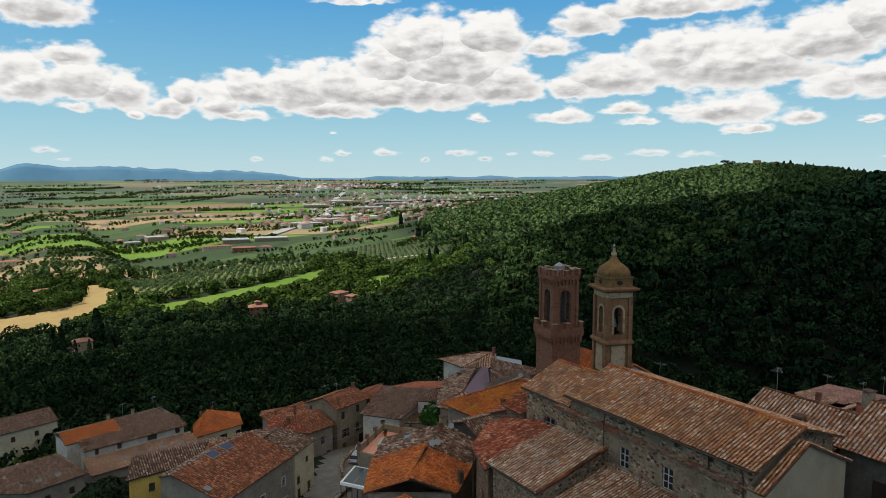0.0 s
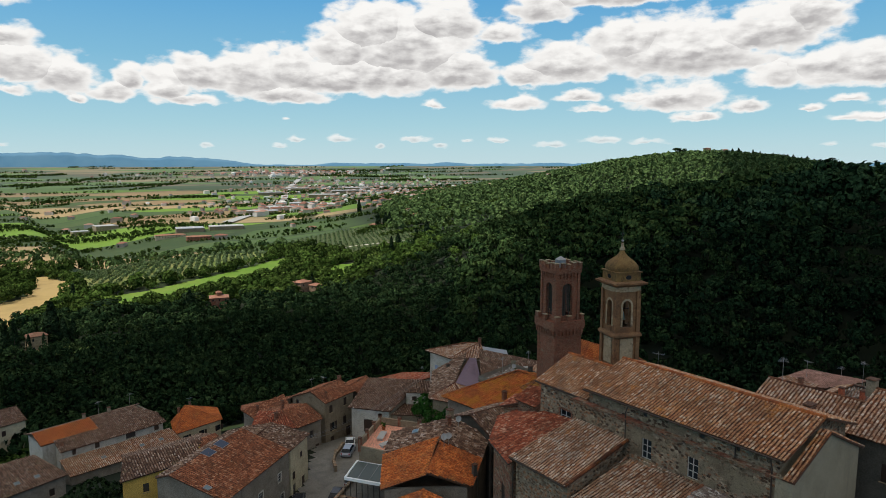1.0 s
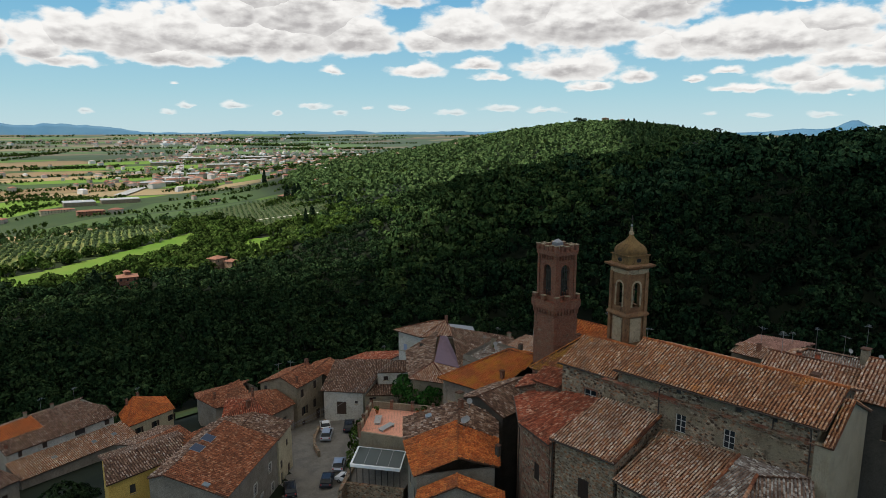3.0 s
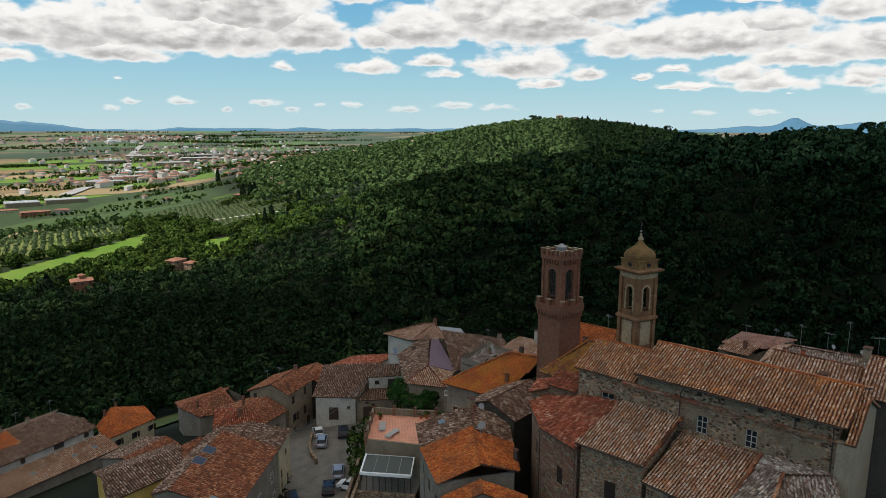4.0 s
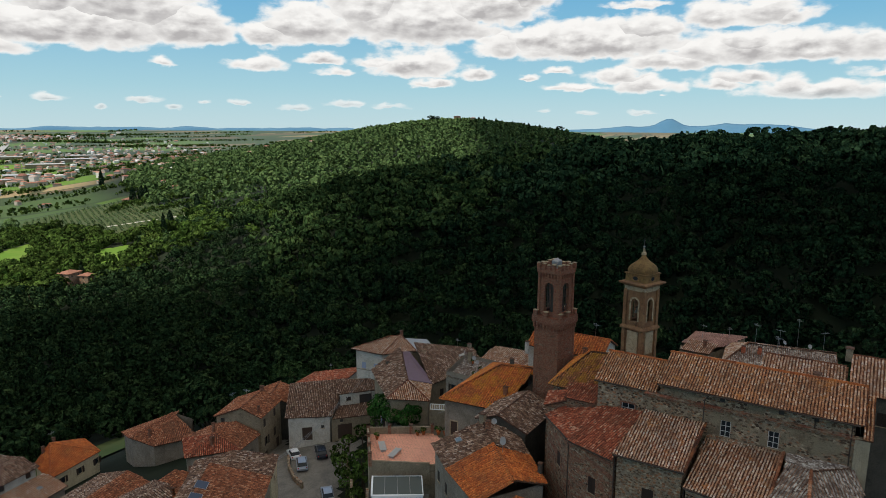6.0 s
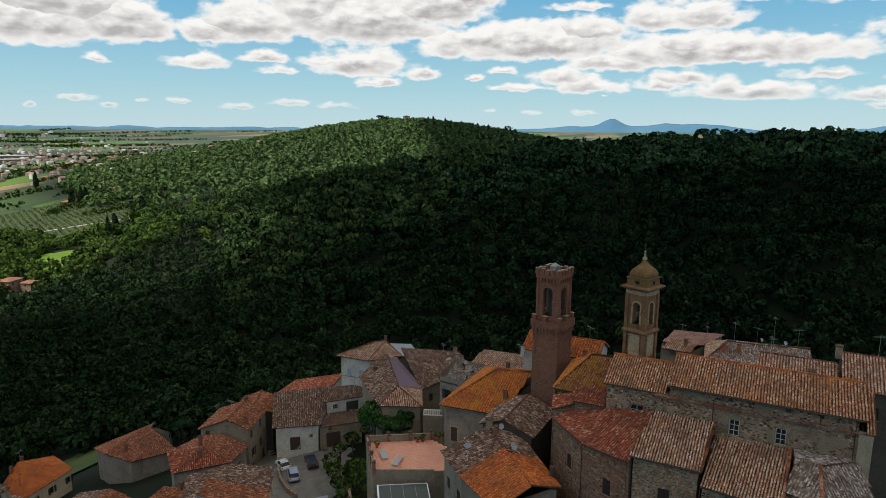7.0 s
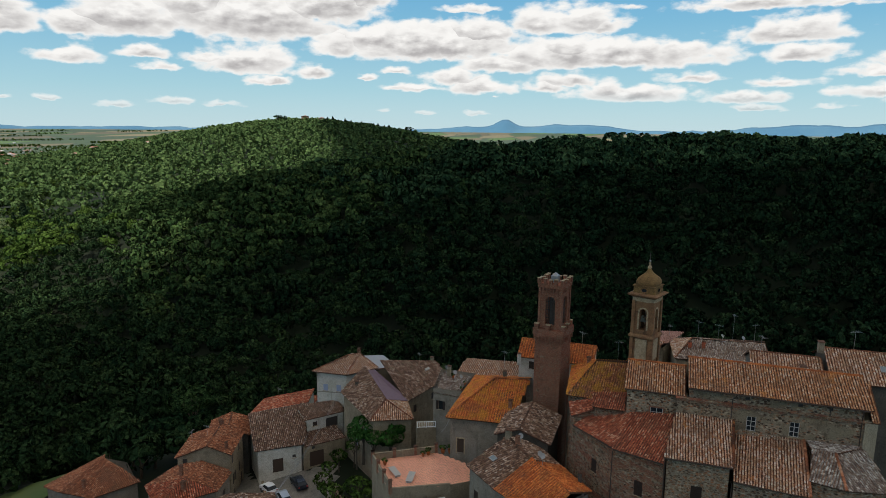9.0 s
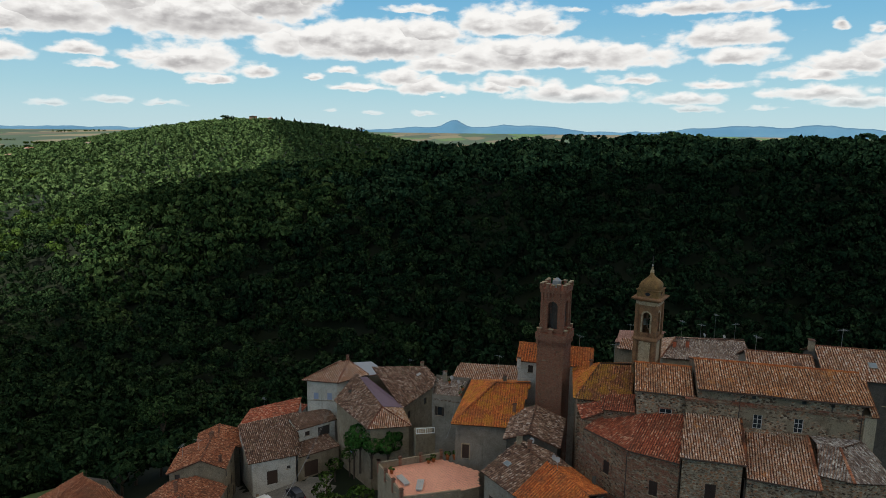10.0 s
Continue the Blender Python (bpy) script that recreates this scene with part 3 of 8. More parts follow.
def wall_panel(parent, p, q, z0, zp, zq, mat, openings=(), name="wall", depth=0.22):
    """A wall from p to q (plan points), from z0 up to zp at p and zq at q, with real rectangular openings (s, z, w, h): s metres from p, z of the middle."""
    p, q = Vector((*p[:2], 0)), Vector((*q[:2], 0))
    L = (q - p).length
    d = (q - p) / L
    inn = Vector((-d.y, d.x, 0)) * depth
    V, F = [], []

    def quad(pts):
        k = len(V)
        V.extend(pts)
        F.append(tuple(range(k, k + len(pts))))

    def at(s, z): return p + d * s + Vector((0, 0, z))
    ops = [(max(0.05, s - w / 2), min(L - 0.05, s + w / 2), z - h / 2, z + h / 2) for s, z, w, h in openings]
    ss = sorted({0.0, L, *[o[0] for o in ops], *[o[1] for o in ops]})
    zs = sorted({z0, *[o[2] for o in ops], *[o[3] for o in ops]})
    for i in range(len(ss) - 1):
        for j in range(len(zs) - 1):
            cs, cz = (ss[i] + ss[i + 1]) / 2, (zs[j] + zs[j + 1]) / 2
            if any(o[0] < cs < o[1] and o[2] < cz < o[3] for o in ops): continue
            quad([at(ss[i], zs[j]), at(ss[i + 1], zs[j]), at(ss[i + 1], zs[j + 1]), at(ss[i], zs[j + 1])])
    quad([at(0, zs[-1]), at(L, zs[-1]), at(L, zq), at(0, zp)])
    for a, b, c, e in ops:
        ring = [at(a, c), at(b, c), at(b, e), at(a, e)]
        for k in range(4):
            quad([ring[k], ring[(k + 1) % 4], ring[(k + 1) % 4] + inn, ring[k] + inn])
    # inner leaf gives the wall its thickness
    quad([at(0, z0) + inn * 1.6, at(0, zp) + inn * 1.6, at(L, zq) + inn * 1.6, at(L, z0) + inn * 1.6])
    return mesh_object(name, V, F, mat, parent)


def window(parent, p, q, s, z, w, h, style="window", surround=None):
    """A window, door or shutter pair set in an opening of the wall from p to q."""
    p, q = Vector((*p[:2], 0)), Vector((*q[:2], 0))
    d = (q - p).normalized()
    inn = Vector((-d.y, d.x, 0))
    c = p + d * s + Vector((0, 0, z))

    def slab(name, u, v, ww, hh, dep, th, mat, par):
        V = []
        for o in (dep, dep + th):
            V += [c + d * (u + a * ww / 2) + Vector((0, 0, v + b * hh / 2)) + inn * o for a, b in ((-1, -1), (1, -1), (1, 1), (-1, 1))]
        F = [(0, 1, 2, 3), (7, 6, 5, 4), (0, 4, 5, 1), (1, 5, 6, 2), (2, 6, 7, 3), (3, 7, 4, 0)]
        return mesh_object(name, V, F, mat, par)
    if style == "window":
        pane = slab("window", 0, 0, w, h, 0.16, 0.05, M_GLASS, parent)
        for u in (-w / 2 + 0.04, 0, w / 2 - 0.04): slab("sash", u, 0, 0.07, h, 0.11, 0.05, M_FRAME, pane)
        for v in (-h / 2 + 0.04, -h / 6, h / 6, h / 2 - 0.04): slab("glazing_bar", 0, v, w, 0.05, 0.115, 0.045, M_FRAME, pane)
    elif style == "shutters":
        pane = slab("window", 0, 0, w, h, 0.16, 0.05, M_GLASS, parent)
        for u in (-w / 4, w / 4):
            sh = slab("shutter", u, 0, w / 2 - 0.02, h, 0.03, 0.04, M_GREENSH, pane)
            for k in range(7): slab("slat", u, -h / 2 + h * (k + 0.5) / 7, w / 2 - 0.12, 0.05, 0.015, 0.02, M_GREENSH, sh)
    elif style == "open":
        pane = slab("window", 0, 0, w, h, 0.18, 0.04, M_GLASS, parent)
        for u in (-w * 0.76, w * 0.76): slab("shutter", u, 0, w / 2, h, -0.05, 0.04, M_GREENSH, pane)
    elif style == "blue":
        pane = slab("window", 0, 0, w, h, 0.16, 0.05, M_GLASS, parent)
        for u in (-w / 4, w / 4): slab("shutter", u, 0, w / 2 - 0.02, h, 0.02, 0.04, M_BLUESH, pane)
    elif style == "door":
        pane = slab("door", 0, 0, w, h, 0.12, 0.06, M_WOOD, parent)
        for u in (-w / 4, w / 4): slab("door_leaf", u, 0, w / 2 - 0.05, h - 0.1, 0.09, 0.03, M_WOOD, pane)
    else:
        pane = slab("window", 0, 0, w, h, 0.2, 0.04, M_DARKMETAL if style == "dark" else M_GLASS, parent)
    if surround:
        for u in (-w / 2 - 0.09, w / 2 + 0.09): slab("jamb", u, 0, 0.18, h + 0.3, -0.03, 0.05, surround, pane)
        slab("lintel", 0, h / 2 + 0.1, w + 0.1, 0.2, -0.035, 0.05, surround, pane)
    if style not in ("door",): slab("sill", 0, -h / 2 - 0.05, w + 0.2, 0.08, -0.06, 0.2, surround or M_PALESTONE, pane)
    return pane


def walls(parent, outline, z0, mat, wins=None, name="wall"):
    """Walls round an outline of (x, y, top z), counter-clockwise seen from above. wins: {edge: [(s, z, w, h, style)]}."""
    wins = wins or {}
    for i in range(len(outline)):
        p, q = outline[i], outline[(i + 1) % len(outline)]
        ops = wins.get(i, [])
        # outward side is on the right of p -> q for a counter-clockwise outline, so the inner leaf lies to the left
        w = wall_panel(parent, p, q, z0, p[2], q[2], mat, [o[:4] for o in ops], name)
        for o in ops: window(w, p, q, *o[:4], o[4] if len(o) > 4 else "window", o[5] if len(o) > 5 else None)


def gable_house(name, label, a, b, half, z_ridge, z_eave, z0, wall, tile, wins=None, over=0.35, half2=None, pitch=0.33, category="house", z_ridge2=None, z_eave2=None, ends=(0.3, 0.3)):
    """A house with a ridge from a to b (plan), eaves half a width to each side (half: right of a -> b)."""
    h = base(name, label, category)
    a, b = Vector((*a, 0)), Vector((*b, 0))
    d = (b - a).normalized()
    r = Vector((d.y, -d.x, 0))
    half2 = half2 or half
    zr2 = z_ridge if z_ridge2 is None else z_ridge2
    ze2 = z_eave if z_eave2 is None else z_eave2
    tan1, tan2 = (z_ridge - z_eave) / half, (z_ridge - ze2) / half2
    A, B = a - d * ends[0], b + d * ends[1]
    up = lambda p, z: (p.x, p.y, z)
    slope(h, [up(A + r * (half + over), z_eave - over * tan1), up(B + r * (half + over), z_eave - over * tan1 + zr2 - z_ridge), up(B, zr2), up(A, z_ridge)], tile, pitch)
    slope(h, [up(B - r * (half2 + over), ze2 - over * tan2 + zr2 - z_ridge), up(A - r * (half2 + over), ze2 - over * tan2), up(A, z_ridge), up(B, zr2)], tile, pitch)
    ridge(h, up(A, z_ridge), up(B, zr2), tile)
    k = 0.12
    outl = [up(a + r * half, z_eave - k), up(b + r * half, z_eave - k + zr2 - z_ridge), up(b, zr2 - k), up(b - r * half2, ze2 - k + zr2 - z_ridge), up(a - r * half2, ze2 - k), up(a, z_ridge - k)]
    walls(h, outl, z0, wall, wins)
    return h


def chimney(at, size=(0.6, 0.6, 1.1), mat=None, label="brick chimney stack with a tiled cap on the roof", ux=(1, 0), pots=0):
    h = base("chimney", label, "chimney", "chimneys", at)
    V, F = box_data((0, 0, -0.5), (size[0], size[1], size[2] + 0.5), ux)
    mesh_object("shaft", V, F, mat or M_BRICK, h)
    box("cap", (0, 0, size[2] + 0.12), (size[0] * 1.3, size[1] * 1.3, 0.08), M_DECK, h, ux, 0.85)
    for sx in (-1, 1):
        for sy in (-1, 1):
            box("post", (sx * size[0] * 0.36, sy * size[1] * 0.36, size[2]), (0.12, 0.12, 0.13), mat or M_BRICK, h, ux)
    return h


# ---- the land ----
def ss(t):
    t = np.clip(t, 0, 1)
    return t * t * (3 - 2 * t)


def ground(x, y):
    """Height of the land: the town's spur, the wooded hill behind it, the far hilltop and the plain."""
    x, y = np.asarray(x, float), np.asarray(y, float)
    town = np.interp(y, (-150, -30, 40, 70, 88, 102, 112, 125, 155, 200, 280), (-30, 8, 9, 4, 0.2, 0.4, -1.5, -6, -13, -30, -52))
    town = town - 34 * ss((x - 62) / 75) - 25 * ss((8 - x) / 90)
    crest = np.interp(y, (-250, 75, 110, 200, 300, 430, 520), (380, 398, 402, 380, 345, 300, 270))
    top = np.interp(y, (-250, -60, 110, 300, 430, 540), (46, 48, 44, 22, -16, -60))
    rise = ss((x - 108) / (crest - 108))
    foot = np.interp(y, (150, 230, 330), (-42, -52, -80))
    hill = foot + (top - foot) * rise - 55 * ss((x - crest) / 170) * ss((700 - y) / 300)
    d = np.hypot(x, y)
    plain = -57 - 31 * ss((d - 470) / 650) + 127 * np.maximum(0, d - 1500) / 3400
    a, b = (x - 1320) * 0.848 + (y - 850) * 0.53, (x - 1320) * 0.53 - (y - 850) * 0.848
    far = 155 * np.exp(-np.abs(a / np.where(a < 0, 600, 600)) ** 2.2 / 2 - np.abs(b / np.where(b > 0, 430, 420)) ** 1.7 / 2)
    far = far + 88 * np.exp(-((x - 1130) / 200) ** 2 / 2 - ((y + 30) / 150) ** 2 / 2) + 72 * np.exp(-((x - 1300) / 250) ** 2 / 2 - ((y + 350) / 200) ** 2 / 2)
    plain = plain + far * (1 - 0.8 * ss((d - 2200) / 1200))
    k = 3.0
    m = np.maximum(np.maximum(town, hill), plain)
    return m + k * np.log(np.exp((town - m) / k) + np.exp((hill - m) / k) + np.exp((plain - m) / k)) + 0.0


def gz(x, y):
    """Height of the land with its small unevenness."""
    r = math.hypot(x, y)
    rough = noise.noise(Vector((x * 0.012, y * 0.012, 0.3)))
    return float(ground(x, y) + rough * 2.5 * ss((math.hypot(x - 40, y - 70) - 130) / 150) * (1 - 0.8 * ss((r - 750) / 350)))


def build_ground():
    def mat(n, co, geo):
        sep = n.add("ShaderNodeSeparateXYZ")
        n.put(sep.inputs[0], co)
        dist = n.math("SQRT", n.math("ADD", n.math("POWER", sep.outputs[0], 2.0), n.math("POWER", sep.outputs[1], 2.0)))
        wob = n.add("ShaderNodeVectorMath")
        wob.operation = "ADD"
        nz = n.add("ShaderNodeTexNoise")
        n.put(nz.inputs["Vector"], co)
        nz.inputs["Scale"].default_value = 0.004
        sc = n.add("ShaderNodeVectorMath")
        sc.operation = "MULTIPLY"
        n.put(sc.inputs[0], nz.outputs["Color"])
        sc.inputs[1].default_value = (9, 9, 0)
        n.put(wob.inputs[0], co), n.put(wob.inputs[1], sc.outputs[0])
        mp = n.add("ShaderNodeMapping")
        n.put(mp.inputs[0], wob.outputs[0])
        mp.inputs["Rotation"].default_value = (0, 0, 0.5)
        mp.inputs["Scale"].default_value = (0.0026, 0.0068, 0)
        vo = n.add("ShaderNodeTexVoronoi")
        vo.inputs["Scale"].default_value, vo.inputs["Randomness"].default_value = 1.0, 0.8
        n.put(vo.inputs["Vector"], mp.outputs[0])
        rnd = n.add("ShaderNodeSeparateColor")
        n.put(rnd.inputs[0], vo.outputs["Color"])
        fields = n.ramp(rnd.outputs[0], [(0.0, (0.028, 0.05, 0.016)), (0.14, (0.2, 0.135, 0.068)), (0.27, (0.085, 0.16, 0.016)), (0.4, (0.28, 0.2, 0.1)), (0.46, (0.04, 0.07, 0.02)),
                                         (0.6, (0.105, 0.19, 0.018)), (0.74, (0.13, 0.085, 0.046)), (0.84, (0.045, 0.08, 0.022)), (0.93, (0.25, 0.185, 0.095))], "CONSTANT")
        fields = n.mix(n.remap(n.noise(co, 0.02, 5, 0.65), 0.4, 0.75, 0.0, 0.35), fields, (0.07, 0.09, 0.03))
        ed = n.add("ShaderNodeTexVoronoi", feature="DISTANCE_TO_EDGE")
        ed.inputs["Scale"].default_value, ed.inputs["Randomness"].default_value = 1.0, 0.8
        n.put(ed.inputs["Vector"], mp.outputs[0])
        fields = n.mix(n.remap(ed.outputs["Distance"], 0.02, 0.04, 0.8, 0.0), fields, (0.025, 0.042, 0.016))
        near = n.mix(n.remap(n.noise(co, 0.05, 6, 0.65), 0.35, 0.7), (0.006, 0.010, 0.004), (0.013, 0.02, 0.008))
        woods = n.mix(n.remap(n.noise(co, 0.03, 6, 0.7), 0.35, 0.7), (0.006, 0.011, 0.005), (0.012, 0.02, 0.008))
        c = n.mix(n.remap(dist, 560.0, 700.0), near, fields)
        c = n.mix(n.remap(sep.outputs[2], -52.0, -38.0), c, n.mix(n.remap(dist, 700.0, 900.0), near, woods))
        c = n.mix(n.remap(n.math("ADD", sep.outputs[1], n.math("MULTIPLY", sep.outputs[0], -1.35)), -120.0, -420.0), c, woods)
        # far fields drawn to dull blue-green with distance: haze put into the colour
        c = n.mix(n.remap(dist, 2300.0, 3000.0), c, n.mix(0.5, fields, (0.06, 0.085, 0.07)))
        return c, n.noise(co, 0.6, 6, 0.7), 1.0
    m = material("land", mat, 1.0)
    ang = np.radians(np.concatenate([np.arange(-18, 128, 0.5), np.arange(128, 342, 6)]))
    rad = np.concatenate([np.linspace(3, 240, 110), 240 * (4900 / 240) ** np.linspace(0, 1, 150)[1:]])
    A, R_ = np.meshgrid(ang, rad)
    X, Y = R_ * np.sin(A), R_ * np.cos(A)
    Z = ground(X, Y)
    rough = np.array([noise.noise(Vector((x * 0.012, y * 0.012, 0.3))) for x, y in zip(X.ravel(), Y.ravel())]).reshape(X.shape)
    Z = Z + rough * 2.5 * ss((np.hypot(X - 40, Y - 70) - 130) / 150) * (1 - 0.8 * ss((R_ - 750) / 350))
    na, nr = len(ang), len(rad)
    idx = np.arange(na * nr).reshape(nr, na)
    q = np.stack([idx[:-1], idx[1:], np.roll(idx, -1, 1)[1:], np.roll(idx, -1, 1)[:-1]], -1).reshape(-1, 4)
    V = np.stack([X, Y, Z], -1).reshape(-1, 3)
    V = np.vstack([V, [[0, 0, gz(0, 0)]]])
    faces = [tuple(f) for f in q.tolist()] + [(na * nr, int(idx[0, j]), int(idx[0, (j + 1) % na])) for j in range(na)]
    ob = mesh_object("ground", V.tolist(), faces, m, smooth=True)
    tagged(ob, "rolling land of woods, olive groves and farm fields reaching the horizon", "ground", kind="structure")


build_ground()


def build_far_hills():
    """Mountain ridges on the horizon; the blue of haze is put into their colour."""
    m = material("haze_blue_hills", lambda n, co, g: n.mix(n.remap(n.noise(co, 0.004, 4, 0.6), 0.35, 0.7), (0.06, 0.15, 0.235), (0.08, 0.175, 0.255)), 1.0)
    for az0, az1, top, seed, lab in ((-30, 24, 105, 3.1, "long blue mountain ridge on the hazy horizon"), (20, 60, 38, 5.2, "faint low blue hills on the hazy horizon"), (64, 135, 85, 9.4, "blue rolling hills with a cone-shaped peak on the horizon")):
        V, F = [], []
        k = 160
        for i in range(k + 1):
            az = radians(az0 + (az1 - az0) * i / k)
            edge = min(1, 6 * i / k, 6 * (k - i) / k)
            h = noise.fractal(Vector((i * 0.07, seed, 0)), 0.9, 2.1, 6) * 0.42 + 0.58
            deg = math.degrees(az)
            peak = 42 * math.exp(-((deg - 75.6) / 0.9) ** 2) + 22 * math.exp(-((deg - 106) / 3) ** 2) + 30 * math.exp(-((deg - 1) / 8) ** 2)
            z = 30 + top * h * edge + peak * edge
            for r, zz in ((4560, -60), (4700, z * 0.8), (4780, z), (4860, -40)): V.append((r * math.sin(az), r * math.cos(az), zz))
        for i in range(k):
            for j in range(3): F.append((4 * i + j, 4 * i + j + 1, 4 * i + j + 5, 4 * i + j + 4))
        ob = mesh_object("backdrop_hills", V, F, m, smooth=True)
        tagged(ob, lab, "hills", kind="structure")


build_far_hills()


def build_overhead_cloud():
    """The large cloud over the town, out of view, whose shadow lies on the town and the wooded hill."""
    m = bpy.data.materials.new("cloud_vapour")
    m.use_nodes = True
    n = Nodes(m.node_tree)
    t, d, ms, out = n.add("ShaderNodeBsdfTranslucent"), n.add("ShaderNodeBsdfDiffuse"), n.add("ShaderNodeMixShader"), n.add("ShaderNodeOutputMaterial")
    thick = n.add("ShaderNodeAttribute")
    thick.attribute_name = "thick"
    n.put(t.inputs[0], n.ramp(thick.outputs["Fac"], [(0.0, (0.88, 0.87, 0.85)), (0.12, (0.72, 0.70, 0.67)), (0.42, (0.60, 0.57, 0.53)), (0.54, (0.34, 0.32, 0.295)), (1.0, (0.36, 0.35, 0.33))]))
    d.inputs[0].default_value = (0.5, 0.5, 0.5, 1)
    ms.inputs[0].default_value = 0.4
    n.put(ms.inputs[1], t.outputs[0]), n.put(ms.inputs[2], d.outputs[0]), n.put(out.inputs[0], ms.outputs[0])
    Hc = 1300.0
    off = sun_dir / sun_dir.z * Hc
    rim = [(-900, -900), (-700, 250), (-200, 400), (60, 402), (125, 392), (168, 352), (204, 330), (234, 304), (254, 298), (270, 318), (300, 345), (340, 354), (420, 350), (500, 372), (666, 430), (900, 545), (1284, 752), (1900, 1000), (2300, 300), (1700, -900), (500, -1300)]
    pts = []
    for i in range(len(rim)):
        a, b = rim[i], rim[(i + 1) % len(rim)]
        for k in range(6):
            x, y = a[0] + (b[0] - a[0]) * k / 6, a[1] + (b[1] - a[1]) * k / 6
            w = 26 if 1 < i < 16 else 80
            pts.append((x + w * noise.noise(Vector((x * 0.011, y * 0.011, 2.0))), y + w * noise.noise(Vector((x * 0.011, y * 0.011, 7.0)))))
    cx, cy = 600.0, -200.0
    V, F, T = [], [], []
    rings = 9
    for r in range(rings):
        f = 1 - r / rings
        for x, y in pts:
            X, Y = cx + (x - cx) * f, cy + (y - cy) * f
            T.append(1 - f)
            V.append((X + off.x, Y + off.y, Hc + 180 * (1 - f * f) + 40 * noise.noise(Vector((X * 0.006, Y * 0.006, 1)))))
    k = len(pts)
    for r in range(rings - 1):
        for i in range(k): F.append((r * k + i, r * k + (i + 1) % k, (r + 1) * k + (i + 1) % k, (r + 1) * k + i))
    V.append((cx + off.x, cy + off.y, Hc + 190))
    F += [((rings - 1) * k + i, (rings - 1) * k + (i + 1) % k, len(V) - 1) for i in range(k)]
    ob = mesh_object("backdrop_cloud", V, F, m, smooth=True)
    ob.data.attributes.new("thick", "FLOAT", "POINT").data.foreach_set("value", T + [1.0])
    tagged(ob, "large grey cumulus cloud drifting above the hill town", "cloud", kind="structure")


build_overhead_cloud()


# ---- trees ----
def crown_points(r, k, squash=0.8, lobes=6):
    """Leaf clump places and outward directions on a lumpy crown of radius r."""
    L = [(Vector((0, 0, 0)), 0.75 * r)]
    for _ in range(lobes):
        d = Vector(rng.normal(0, 1, 3)).normalized()
        d.z = abs(d.z) * 0.9 - 0.2
        L.append((d * r * 0.55, r * rng.uniform(0.38, 0.55)))
    out = []
    while len(out) < k:
        c, rr = L[rng.integers(len(L))]
        d = Vector(rng.normal(0, 1, 3)).normalized()
        p = c + d * rr * rng.uniform(0.85, 1.08)
        if any((p - c2).length < r2 * 0.8 for c2, r2 in L): continue
        out.append(((p.x, p.y, p.z * squash), (d.x, d.y, d.z)))
    return np.array([o[0] for o in out]), np.array([o[1] for o in out])


def leaf_quads(P, D, size):
    """Bent quads set on the clump places, facing roughly outwards."""
    n = len(P)
    D = D + rng.normal(0, 0.45, D.shape)
    D /= np.linalg.norm(D, axis=1, keepdims=True)
    T = np.cross(D, rng.normal(0, 1, D.shape))
    T /= np.linalg.norm(T, axis=1, keepdims=True)
    B = np.cross(D, T)
    s = size * rng.uniform(0.6, 1.25, (n, 1))
    s2 = s * rng.uniform(0.6, 1.0, (n, 1))
    return np.stack([P - T * s, P - B * s2 + D * s * 0.25, P + T * s, P + B * s2 + D * s * 0.25], 1)


PROTOS = {}


def proto(kind):
    """Vertices (n, 4, 3) of leaf clumps of a few crown shapes of unit radius, and the way each clump faces."""
    if kind not in PROTOS:
        k, size, count = {"near": (135, 0.17, 7), "mid": (96, 0.225, 6), "hedge": (8, 0.64, 5), "far": (21, 0.4, 6), "olive": (70, 0.28, 3), "fine": (900, 0.085, 2)}[kind]
        PROTOS[kind] = []
        for _ in range(count):
            P, D = crown_points(1.0, k, 0.78 if kind != "olive" else 0.85, 7)
            N = 0.6 * D + 0.6 * P / np.linalg.norm(P, axis=1, keepdims=True) + rng.normal(0, 0.16, D.shape)
            PROTOS[kind].append((leaf_quads(P, D, size), N / np.linalg.norm(N, axis=1, keepdims=True)))
    return PROTOS[kind]


